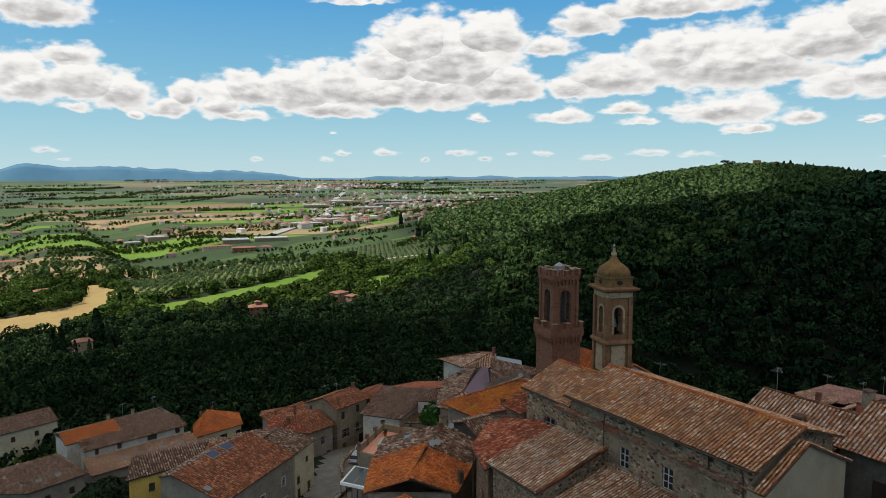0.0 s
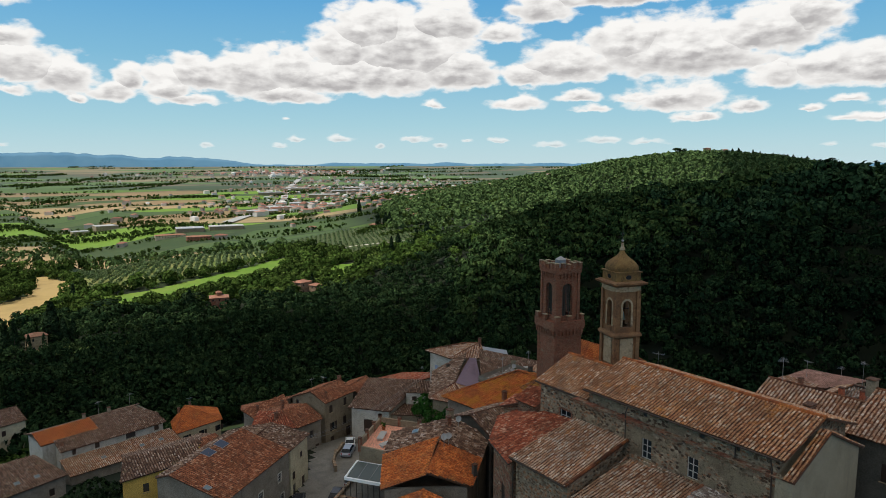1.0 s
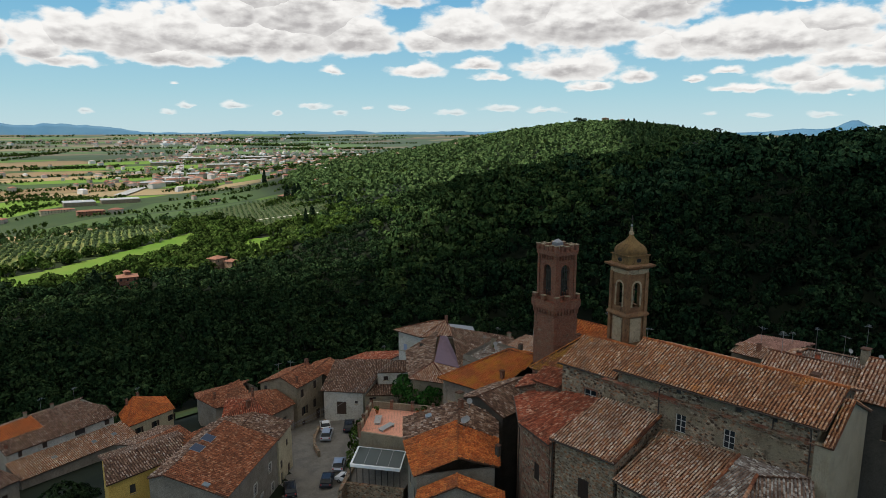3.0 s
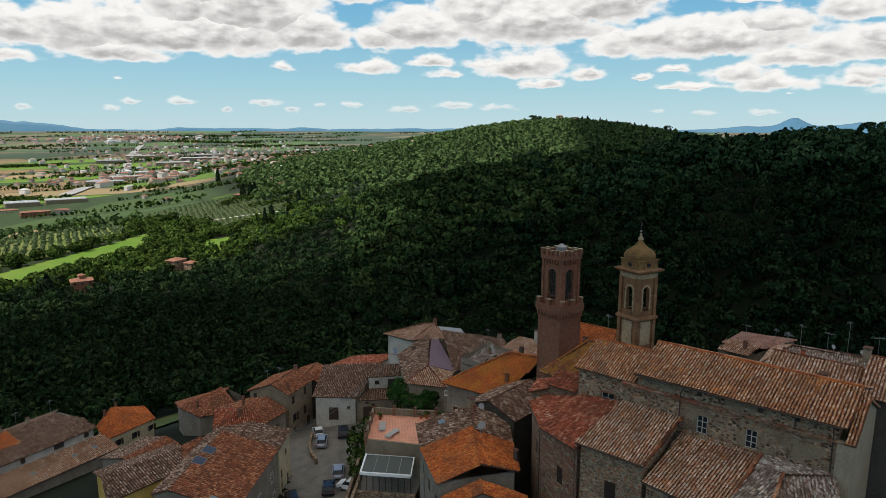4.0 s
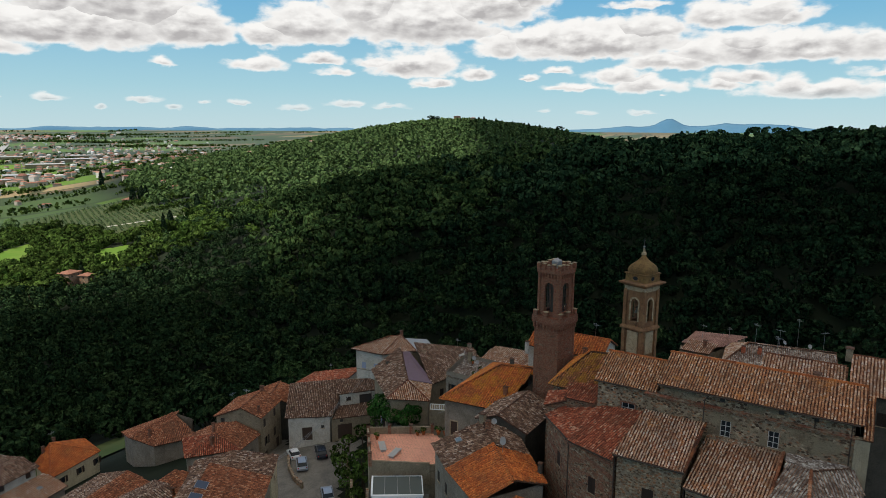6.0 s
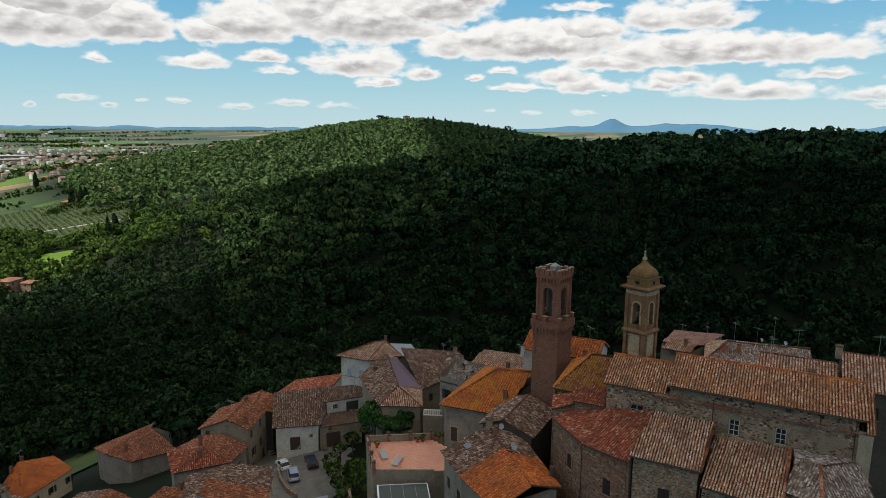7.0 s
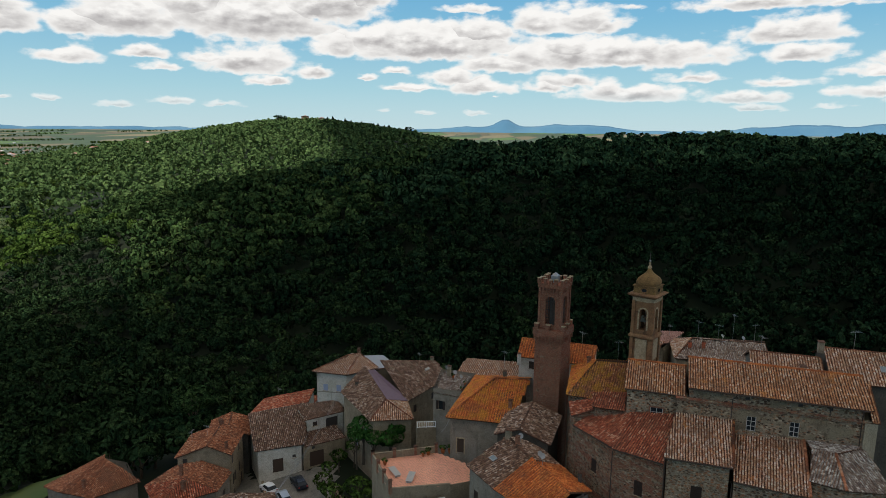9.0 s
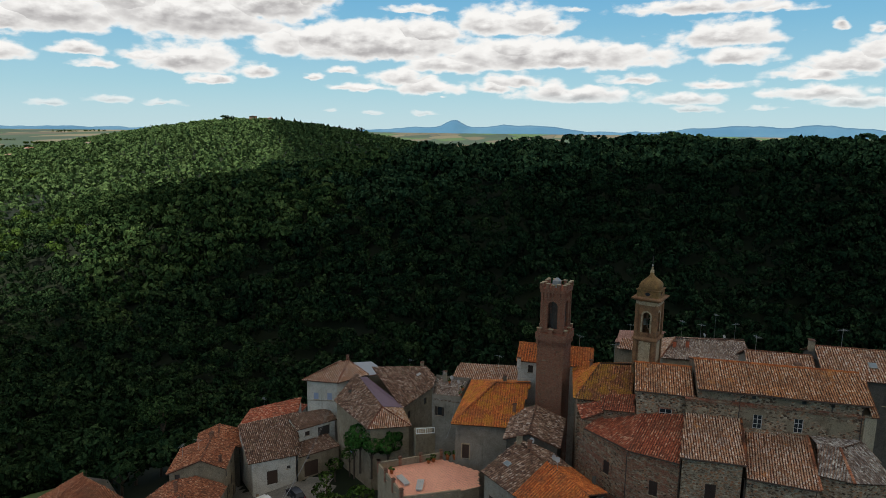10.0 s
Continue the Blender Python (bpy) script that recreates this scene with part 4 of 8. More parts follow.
def crowns(name, label, category, places, kind, mat, parent=None, trunk=True):
    """One object of many tree crowns. places: (x, y, z of crown centre, radius, height factor)."""
    chunks, ways, tones = [], [], []
    pr = proto(kind)
    for x, y, z, r, hf in places:
        q, w = pr[rng.integers(len(pr))]
        a = rng.uniform(0, 6.283)
        ca, sa = math.cos(a), math.sin(a)
        o, f = np.empty_like(q), np.empty_like(w)
        o[..., 0], o[..., 1], o[..., 2] = (q[..., 0] * ca - q[..., 1] * sa) * r + x, (q[..., 0] * sa + q[..., 1] * ca) * r + y, q[..., 2] * r * hf + z
        f[:, 0], f[:, 1], f[:, 2] = w[:, 0] * ca - w[:, 1] * sa, w[:, 0] * sa + w[:, 1] * ca, w[:, 2]
        chunks.append(o), ways.append(f), tones.append(np.full(len(q), np.clip(rng.normal(0.5, 0.24), 0, 1)))
    V = np.concatenate(chunks).reshape(-1, 3)
    me = bpy.data.meshes.new(name)
    n = len(V) // 4
    me.vertices.add(4 * n), me.loops.add(4 * n), me.polygons.add(n)
    me.vertices.foreach_set("co", V.ravel())
    me.loops.foreach_set("vertex_index", np.arange(4 * n))
    me.polygons.foreach_set("loop_start", np.arange(0, 4 * n, 4))
    me.attributes.new("tree_tone", "FLOAT", "FACE").data.foreach_set("value", np.concatenate(tones).astype(np.float32))
    me.attributes.new("custom_normal", "FLOAT_VECTOR", "POINT").data.foreach_set("vector", np.repeat(np.concatenate(ways), 4, axis=0).astype(np.float32).ravel())
    me.update()
    me.materials.append(mat)
    ob = new(name, me)
    if parent: ob.parent = parent
    elif label: tagged(ob, label, category, kind="stuff")
    return ob


FIELDS = {
    "stubble": [(-40, 571), (-5, 562), (19, 571), (29, 612), (36, 700), (48, 703), (51, 654), (61, 641), (49, 571), (24, 509), (5, 461), (-35, 486)],
    "meadow": [(62, 560), (100, 556), (161, 580), (252, 628), (214, 548), (117, 498), (66, 488)],
    "glade": [(214, 462), (246, 470), (284, 526), (255, 536)],
    "olives": [(70, 575), (58, 700), (150, 790), (262, 745), (240, 650), (160, 596)],
    "vines": [(300, 575), (345, 560), (430, 650), (470, 860), (330, 820)],
    "lower_green": [(20, 395), (60, 388), (75, 405), (30, 412)],
    "lawn": [(30, 172), (60, 160), (75, 178), (45, 195)],
}


# open ground before the country houses and along the white track: x, y, radius
CLEARINGS = [(127, 444, 12), (122, 430, 10), (188, 440, 12), (183, 426, 11), (18, 407, 9), (16, 396, 8), (2, 655, 14), (162, 431, 8), (298, 494, 6), (306, 508, 6), (314, 521, 6), (322, 535, 6), (292, 482, 7)]


def inside(poly, x, y):
    c = False
    for i in range(len(poly)):
        (a, b), (d, e) = poly[i - 1], poly[i]
        if (b > y) != (e > y) and x < (d - a) * (y - b) / (e - b) + a: c = not c
    return c


def wood_density(x, y):
    d = math.hypot(x, y)
    az = math.degrees(math.atan2(x, y))
    if -25 < x < 84 and -60 < y < 128: return 0.0
    if -25 < x < 62 and y < 174: return 0.0
    if 84 <= x < 98 and -40 < y < 118: return 0.0
    if x < -20 and y < 120: return 0.0
    if any(inside(p, x, y) for p in FIELDS.values()): return 0.0
    for vx, vy, vr in CLEARINGS:
        if math.hypot(x - vx, y - vy) < vr: return 0.0
    if az > 40 or d < 425: return 1.0 if d < 900 or gz(x, y) > -45 else 0.3
    if d < 560: return 0.75
    if d < 720: return 0.8 if x < 40 else 0.6
    if d < 900: return 0.3
    return 1.0 if gz(x, y) > -38 and az > 30 else 0.0


def plant_woods():
    sets = {"near": [], "mid": [], "far": []}
    light, slope_wood, valley, shady, behind = [], [], [], [], []
    for kind, d0, d1, step in (("near", 85, 470, 5.7), ("mid", 335, 780, 7.6), ("far", 780, 2050, 11.5)):
        g = np.arange(-200, 2000, step)
        for x in g:
            for y in g:
                X, Y = x + rng.uniform(-0.5, 0.5) * step, y + rng.uniform(-0.5, 0.5) * step
                d = math.hypot(X, Y)
                if not d0 < d < d1: continue
                az = math.degrees(math.atan2(X, Y))
                if not -8 < az < 122: continue
                if kind == "near" and d > 335 and az > 36 or kind == "mid" and d < 470 and az <= 36: continue
                if rng.random() > wood_density(X, Y): continue
                if Y < 260 and 460 < X < 900: continue
                stand = noise.noise(Vector((X * 0.03, Y * 0.03, 4.0)))
                r = step * (rng.uniform(0.4, 0.62) if kind == "far" else rng.uniform(0.55, 0.84)) * (1.25 if rng.random() < 0.15 else 1.0) * (1 + 0.25 * stand)
                low = az < 38
                up = {"near": rng.uniform(1.0, 6.0), "mid": rng.uniform(0.0, 2.0) if low else rng.uniform(1.0, 5.0), "far": rng.uniform(-2.5, 0.5)}[kind]
                place = (X, Y, gz(X, Y) + r * 0.55 + up, r, rng.uniform(0.9, 1.3))
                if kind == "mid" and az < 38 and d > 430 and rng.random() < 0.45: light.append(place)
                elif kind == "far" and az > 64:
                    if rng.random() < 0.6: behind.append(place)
                # past the cloud shadow's edge the ridge takes the shade-darkened leaf colour
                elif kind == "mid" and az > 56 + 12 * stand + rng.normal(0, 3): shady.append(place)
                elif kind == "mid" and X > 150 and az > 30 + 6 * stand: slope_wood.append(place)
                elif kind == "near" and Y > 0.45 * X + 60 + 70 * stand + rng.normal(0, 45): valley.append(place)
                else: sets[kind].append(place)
    crowns("woodland_near", "dense oak woodland on the slope behind the town, shade put into its leaf colour", "woodland", sets["near"], "near", M_LEAF)
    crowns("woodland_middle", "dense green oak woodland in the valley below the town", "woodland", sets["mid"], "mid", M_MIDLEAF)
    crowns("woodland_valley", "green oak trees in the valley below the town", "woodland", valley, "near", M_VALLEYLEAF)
    crowns("woodland_ridge", "dense oak woodland along the ridge, shade put into its leaf colour", "woodland", shady, "mid", M_RIDGELEAF)
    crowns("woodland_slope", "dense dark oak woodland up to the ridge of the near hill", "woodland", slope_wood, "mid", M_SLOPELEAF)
    crowns("woodland_far", "far woodland on the high hill, haze put into its leaf colour", "woodland", sets["far"], "far", M_FARLEAF)
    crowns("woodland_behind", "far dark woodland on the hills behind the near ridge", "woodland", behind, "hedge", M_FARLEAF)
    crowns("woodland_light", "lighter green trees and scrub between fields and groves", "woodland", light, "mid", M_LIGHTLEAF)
    print("woods", {k: len(v) for k, v in sets.items()}, len(slope_wood), len(light), len(valley))


plant_woods()


# ---- the church ----
def build_church():
    h = base("church", "stone and plaster church with terracotta tiled nave roof and side chapels", "church", at=(0, 0, 0))
    zr, ze = 32.2, 30.4
    # nave
    slope(h, [(39.75, 43.1, ze), (39.75, 24.5, ze), (45.4, 24.5, zr), (45.4, 43.1, zr)], M_TILE, 0.275, 0.32)
    slope(h, [(51.05, 24.5, ze), (51.05, 43.1, ze), (45.4, 43.1, zr), (45.4, 24.5, zr)], M_TILE, 0.275, 0.32)
    ridge(h, (45.4, 24.4, zr), (45.4, 43.2, zr), M_ORANGE, 0.2)
    walls(h, [(40.35, 25.15, ze), (45.4, 25.15, zr - 0.15), (50.6, 25.15, ze), (50.6, 42.9, ze), (45.4, 42.9, zr - 0.15), (40.35, 42.9, ze)], 27.0, M_STONEPLASTER,
          {5: [(6.2, 29.75, 0.5, 0.55, "dark"), (11.6, 29.75, 0.5, 0.55, "dark"), (14.6, 29.75, 0.4, 0.5, "dark")]})
    # lower nave wall stands a little forward, with a tiled ledge
    p, q = (40.0, 44.2), (40.0, 24.3)
    wins = [(8.05, 26.9, 1.0, 1.75, "window"), (12.45, 26.9, 1.0, 1.75, "window")]
    w = wall_panel(h, p, q, 8.0, 28.75, 28.85, M_NAVEWALL, [o[:4] for o in wins])
    for o in wins: window(w, p, q, *o)
    box("string_course", (40.1, 34.3, 28.62), (0.5, 20.1, 0.3), M_BRICKSTONE, h)
    box("ledge", (40.03, 34.3, 28.93), (0.68, 20.2, 0.08), M_BRICKSTONE, h)
    # front gable wall of pale plaster with a tiled coping
    walls(h, [(39.8, 23.9, 29.1), (44.8, 23.9, 31.35), (50.2, 23.9, 29.0), (50.2, 25.1, 29.0), (44.8, 25.1, 31.35), (39.8, 25.1, 29.1)], 8.0, M_FACADE)
    slope(h, [(39.65, 24.5, 29.1), (39.65, 23.7, 29.1), (44.8, 23.7, 31.5), (44.8, 24.5, 31.5)], M_TILE, 0.275, 0.32)
    slope(h, [(50.6, 23.7, 28.85), (50.6, 24.5, 28.85), (44.8, 24.5, 31.5), (44.8, 23.7, 31.5)], M_TILE, 0.275, 0.32)
    # choir
    zc, zce = 31.0, 29.05
    slope(h, [(40.55, 50.2, zce), (40.55, 43.3, zce), (45.4, 43.3, zc), (45.4, 50.2, zc)], M_TILE, 0.275, 0.32)
    slope(h, [(50.3, 43.3, zce), (50.3, 50.2, zce), (45.4, 50.2, zc), (45.4, 43.3, zc)], M_TILE, 0.275, 0.32)
    ridge(h, (45.4, 43.2, zc), (45.4, 50.3, zc), M_ORANGE, 0.18)
    walls(h, [(40.95, 43.0, zce), (50.0, 43.0, zce), (50.0, 49.9, zce), (45.4, 49.9, zc - 0.15), (40.95, 49.9, zce)], 8.0, M_STONE,
          {4: [(3.5, 26.0, 1.45, 1.75, "window", M_BRICK)]})
    return h


def build_chapels():
    c1 = base("side_chapel", "stone side chapel with a lean-to roof of weathered terracotta tiles", "chapel", "side chapels")
    slope(c1, [(32.7, 45.35, 24.85), (32.7, 38.4, 24.85), (39.98, 38.0, 27.05), (39.98, 44.3, 27.05)], M_PALETILE, 0.285, 0.32)
    ridge(c1, (32.65, 38.4, 24.9), (39.9, 38.0, 27.1), M_TILE)
    walls(c1, [(33.2, 45.0, 24.9), (33.2, 38.7, 24.9), (39.9, 38.5, 26.95), (39.9, 44.2, 26.95)], 6.0, M_STONE, {0: [(3.2, 20.8, 1.15, 1.9, "shutters")]})
    c2 = base("side_chapel", "stone side chapel with a broad lean-to tiled roof", "chapel", "side chapels")
    slope(c2, [(32.4, 38.35, 23.5), (31.7, 31.2, 23.5), (39.95, 30.7, 25.9), (39.95, 37.9, 26.1)], M_PALETILE, 0.285, 0.32)
    ridge(c2, (31.7, 31.2, 23.55), (39.9, 30.7, 25.95), M_BROWN[0])
    walls(c2, [(33.0, 38.2, 23.6), (32.3, 31.5, 23.6), (39.9, 31.0, 25.85), (39.9, 37.8, 26.0)], 6.0, M_STONE, {0: [(3.0, 19.9, 1.1, 1.7, "shutters")]})
    c3 = base("side_chapel", "low chapel with a hipped roof of grey lichened tiles", "chapel", "side chapels")
    slope(c3, [(33.6, 31.1, 24.3), (32.4, 28.0, 24.5), (37.0, 28.2, 26.15), (37.7, 30.3, 26.05)], M_GREYTILE, 0.285, 0.32)
    slope(c3, [(32.4, 28.0, 24.5), (34.5, 23.2, 23.9), (39.9, 25.0, 25.9), (37.0, 28.2, 26.15)], M_GREYTILE, 0.285, 0.32)
    slope(c3, [(39.9, 30.4, 25.9), (37.7, 30.3, 26.05), (37.0, 28.2, 26.15), (39.9, 25.0, 25.9)], M_GREYTILE, 0.285, 0.32)
    ridge(c3, (32.3, 28.0, 24.5), (37.0, 28.2, 26.2), M_BROWN[0])
    walls(c3, [(33.9, 30.9, 24.2), (32.8, 28.0, 24.3), (34.7, 23.6, 23.8), (39.9, 25.0, 25.8), (39.9, 30.6, 25.8)], 6.0, M_STONE)
    c4 = base("apse_chapel", "many-sided brick and stone apse with red lean-to tiles", "chapel")
    slope(c4, [(40.6, 56.0, 23.3), (35.0, 50.8, 23.85), (40.9, 49.0, 25.9), (42.6, 54.0, 25.1)], M_RED, 0.285, 0.32)
    slope(c4, [(35.0, 50.9, 23.75), (32.7, 45.4, 24.1), (40.2, 44.2, 26.7), (40.9, 49.3, 26.0)], M_RED, 0.285, 0.32)
    walls(c4, [(43.5, 57.0, 23.6), (40.7, 55.6, 23.2), (35.3, 50.6, 23.7), (33.1, 45.3, 24.0), (40.9, 44.3, 26.5), (43.0, 52.0, 25.3)], 6.0, M_BRICKSTONE,
          {1: [(3.6, 19.6, 1.0, 1.7, "shutters")], 2: [(3.0, 19.8, 1.0, 1.8, "shutters"), (3.0, 15.2, 1.0, 1.8, "shutters")]})
    c5 = base("sacristy", "small sacristy blocks with stepped red tiled roofs", "chapel")
    slope(c5, [(44.3, 57.2, 24.7), (41.1, 56.4, 24.2), (41.6, 53.6, 25.3), (44.0, 54.2, 25.9)], M_RED, 0.285, 0.32)
    slope(c5, [(41.0, 53.9, 25.85), (40.4, 50.2, 26.2), (43.6, 50.0, 27.3), (43.6, 54.4, 26.9)], M_RED, 0.285, 0.32)
    walls(c5, [(43.9, 54.2, 26.6), (41.4, 53.7, 25.8), (40.9, 50.0, 26.1), (44.0, 50.0, 26.9)], 20.0, M_BRICKSTONE)
    walls(c5, [(44.2, 56.9, 24.6), (41.5, 56.2, 24.2), (41.8, 53.7, 25.2), (44.2, 54.2, 25.8)], 20.0, M_BRICKSTONE)
    c6 = base("apse", "choir apse with a yellow lichen-covered hipped tile roof", "chapel")
    slope(c6, [(45.3, 57.7, 25.2), (44.6, 50.2, 25.4), (51.5, 50.2, 28.3), (51.5, 54.6, 28.3)], M_MOSS)
    slope(c6, [(56.5, 58.5, 25.2), (45.3, 57.7, 25.2), (51.5, 54.6, 28.3)], M_LICHEN)
    slope(c6, [(57.5, 50.2, 25.4), (56.5, 58.5, 25.2), (51.5, 54.6, 28.3), (51.5, 50.2, 28.3)], M_LICHEN)
    walls(c6, [(45.7, 50.3, 25.4), (57.0, 50.3, 25.2), (56.2, 58.0, 25.1), (45.8, 57.3, 25.1)], 10.0, M_STONEPLASTER)


build_church()
build_chapels()


# ---- the two towers ----
def square(cx, cy, half, ang, z):
    a = radians(ang)
    return [(cx + half * (math.cos(a) * sx - math.sin(a) * sy), cy + half * (math.sin(a) * sx + math.cos(a) * sy), z) for sx, sy in ((-1, -1), (1, -1), (1, 1), (-1, 1))]


def shaft(name, cx, cy, ang, prof, mat, parent):
    """A square tower part from a profile of (z, half width)."""
    V, F = [], []
    for z, r in prof: V += square(cx, cy, r, ang, z)
    for i in range(len(prof) - 1):
        for k in range(4): F.append((4 * i + k, 4 * i + (k + 1) % 4, 4 * i + 4 + (k + 1) % 4, 4 * i + 4 + k))
    F += [(3, 2, 1, 0), tuple(4 * (len(prof) - 1) + k for k in range(4))]
    return mesh_object(name, V, F, mat, parent)


def arch_wall(parent, p, q, z0, z1, mat, w, zb, zs, inset=0.45, name="belfry_wall"):
    """A wall from p to q with one round-arched opening of width w, from zb to the springing zs."""
    p, q = Vector((*p[:2], 0)), Vector((*q[:2], 0))
    d = (q - p).normalized()
    L = (q - p).length
    inn = Vector((-d.y, d.x, 0)) * inset
    at = lambda s, z: p + d * s + Vector((0, 0, z))
    arc = [(L / 2 + w / 2 * math.cos(t), zs + w / 2 * math.sin(t)) for t in np.linspace(0, math.pi, 11)]
    path = [(L / 2 + w / 2, zb)] + arc + [(L / 2 - w / 2, zb)]
    V, F = [], []

    def face(pts):
        k = len(V)
        V.extend(at(*u) for u in pts)
        F.append(tuple(range(k, k + len(pts))))
    face([(0, z0), (L, z0), (L, zb), (0, zb)])
    face([(0, zb), (L / 2 - w / 2, zb), (L / 2 - w / 2, zs), (0, zs)])
    face([(L / 2 + w / 2, zb), (L, zb), (L, zs), (L / 2 + w / 2, zs)])
    for i in range(10):
        (a, b), (c, e) = arc[i], arc[i + 1]
        face([(a, b), (a, z1), (c, z1), (c, e)])
    face([(L / 2 + w / 2, zs), (L, zs), (L, z1), (L / 2 + w / 2, z1)])
    face([(0, zs), (L / 2 - w / 2, zs), (L / 2 - w / 2, z1), (0, z1)])
    for i in range(len(path) - 1):
        k = len(V)
        V.extend([at(*path[i]), at(*path[i + 1]), at(*path[i + 1]) + inn, at(*path[i]) + inn])
        F.append((k, k + 1, k + 2, k + 3))
    k = len(V)
    V.extend([at(*path[-1]), at(*path[0]), at(*path[0]) + inn, at(*path[-1]) + inn])
    F.append((k, k + 1, k + 2, k + 3))
    return mesh_object(name, V, F, mat, parent), at, inn, L


def ledge_boxes(parent, name, sq, n, size, mat, out=0.0, skip=()):
    """n boxes evenly along each side of a square (list of four corners)."""
    for i in range(4):
        p, q = Vector(sq[i]), Vector(sq[(i + 1) % 4])
        d = (q - p).normalized()
        o = Vector((d.y, -d.x, 0)) * out
        for k in range(n):
            c = p.lerp(q, (k + 0.5) / n) + o
            box(name, c, size, mat, parent, (d.x, d.y))


def build_brick_tower():
    cx, cy, ang = 55.35, 61.4, -12.0
    t = base("brick_tower", "tall battlemented tower of red brick and rubble stone", "tower", at=(0, 0, 0))
    shaft("shaft", cx, cy, ang, [(4, 1.98), (29.4, 1.96)], M_TOWER, t)
    for i, c in enumerate(square(cx, cy, 1.78, ang, 4.0)):
        box("corner_quoin", c, (0.46, 0.46, 25.5), M_BRICK, t, (math.cos(radians(ang)), math.sin(radians(ang))))
    # corbel table with small arches
    shaft("corbel_band", cx, cy, ang, [(29.3, 2.02), (29.9, 2.02), (29.95, 2.14), (30.6, 2.24)], M_BRICK, t)
    ledge_boxes(t, "corbel", square(cx, cy, 2.13, ang, 29.5), 8, (0.2, 0.26, 0.75), M_BRICK)
    ledge_boxes(t, "corbel_arch", square(cx, cy, 2.2, ang, 30.25), 8, (0.5, 0.24, 0.22), M_BRICK)
    shaft("parapet", cx, cy, ang, [(30.45, 2.3), (31.3, 2.3)], M_BRICK, t)
    for s in (-0.84, 0.0, 0.84):
        for i in range(4):
            sq = square(cx, cy, 2.14, ang, 31.25)
            p, q = Vector(sq[i]), Vector(sq[(i + 1) % 4])
            d = (q - p).normalized()
            if s == 0.84: continue
            c = p.lerp(q, 0.5 + s / 2 * 0.97 if s else 0.5)
            m = box("merlon", c, (0.62, 0.42, 0.72), M_BRICK, t, (d.x, d.y))
            box("merlon_cap", c + Vector((0, 0, 0.72)), (0.7, 0.5, 0.08), M_PALESTONE, m, (d.x, d.y))
    # belfry with tall arched openings
    sq = square(cx, cy, 1.64, ang, 31.2)
    for i in range(4):
        w, at, inn, L = arch_wall(t, sq[i], sq[(i + 1) % 4], 31.2, 37.5, M_BRICK, 1.5, 31.9, 35.3, 0.4)
        V, F = [], []
        for s in (L / 2 - 0.36, L / 2, L / 2 + 0.36):
            V, F = box_data(at(s, 31.9) + inn * 0.6, (0.07, 0.07, 4.0), (1, 0), V, F)
        for z in (32.8, 34.0, 35.2):
            V, F = box_data(at(L / 2, z) + inn * 0.6, (1.5, 0.07, 0.07), tuple((at(1, 0) - at(0, 0))[:2]), V, F)
        mesh_object("grille", V, F, M_DARKMETAL, w)
    for c in square(cx, cy, 1.62, ang, 31.2):
        box("pilaster", c, (0.36, 0.36, 6.2), M_BRICK, t, (math.cos(radians(ang)), math.sin(radians(ang))))
    shaft("belfry_core", cx, cy, ang, [(31.3, 0.5), (36.8, 0.5)], M_DARKPL, t)
    shaft("belfry_roof", cx, cy, ang, [(37.2, 1.6), (37.6, 1.6)], M_BRICK, t)
    ledge_boxes(t, "corbel", square(cx, cy, 1.76, ang, 36.75), 7, (0.17, 0.24, 0.62), M_BRICK)
    shaft("cornice", cx, cy, ang, [(37.3, 1.76), (37.35, 1.88), (37.9, 1.92), (37.9, 1.92)], M_BRICK, t)
    for i in range(4):
        s4 = square(cx, cy, 1.73, ang, 37.88)
        p, q = Vector(s4[i]), Vector(s4[(i + 1) % 4])
        d = (q - p).normalized()
        for f in (0.0, 0.27, 0.5, 0.73):
            c = p.lerp(q, f)
            m = box("merlon", c, (0.46 if f else 0.5, 0.38, 0.75 if f != 0.5 else 0.6), M_BRICK, t, (d.x, d.y))
            box("merlon_cap", c + Vector((0, 0, 0.75 if f != 0.5 else 0.6)), (0.54, 0.46, 0.09), M_PALESTONE, m, (d.x, d.y))
    shaft("lightning_hut", cx, cy, ang, [(37.8, 0.55), (38.9, 0.5), (39.3, 0.1)], M_METAL, t)


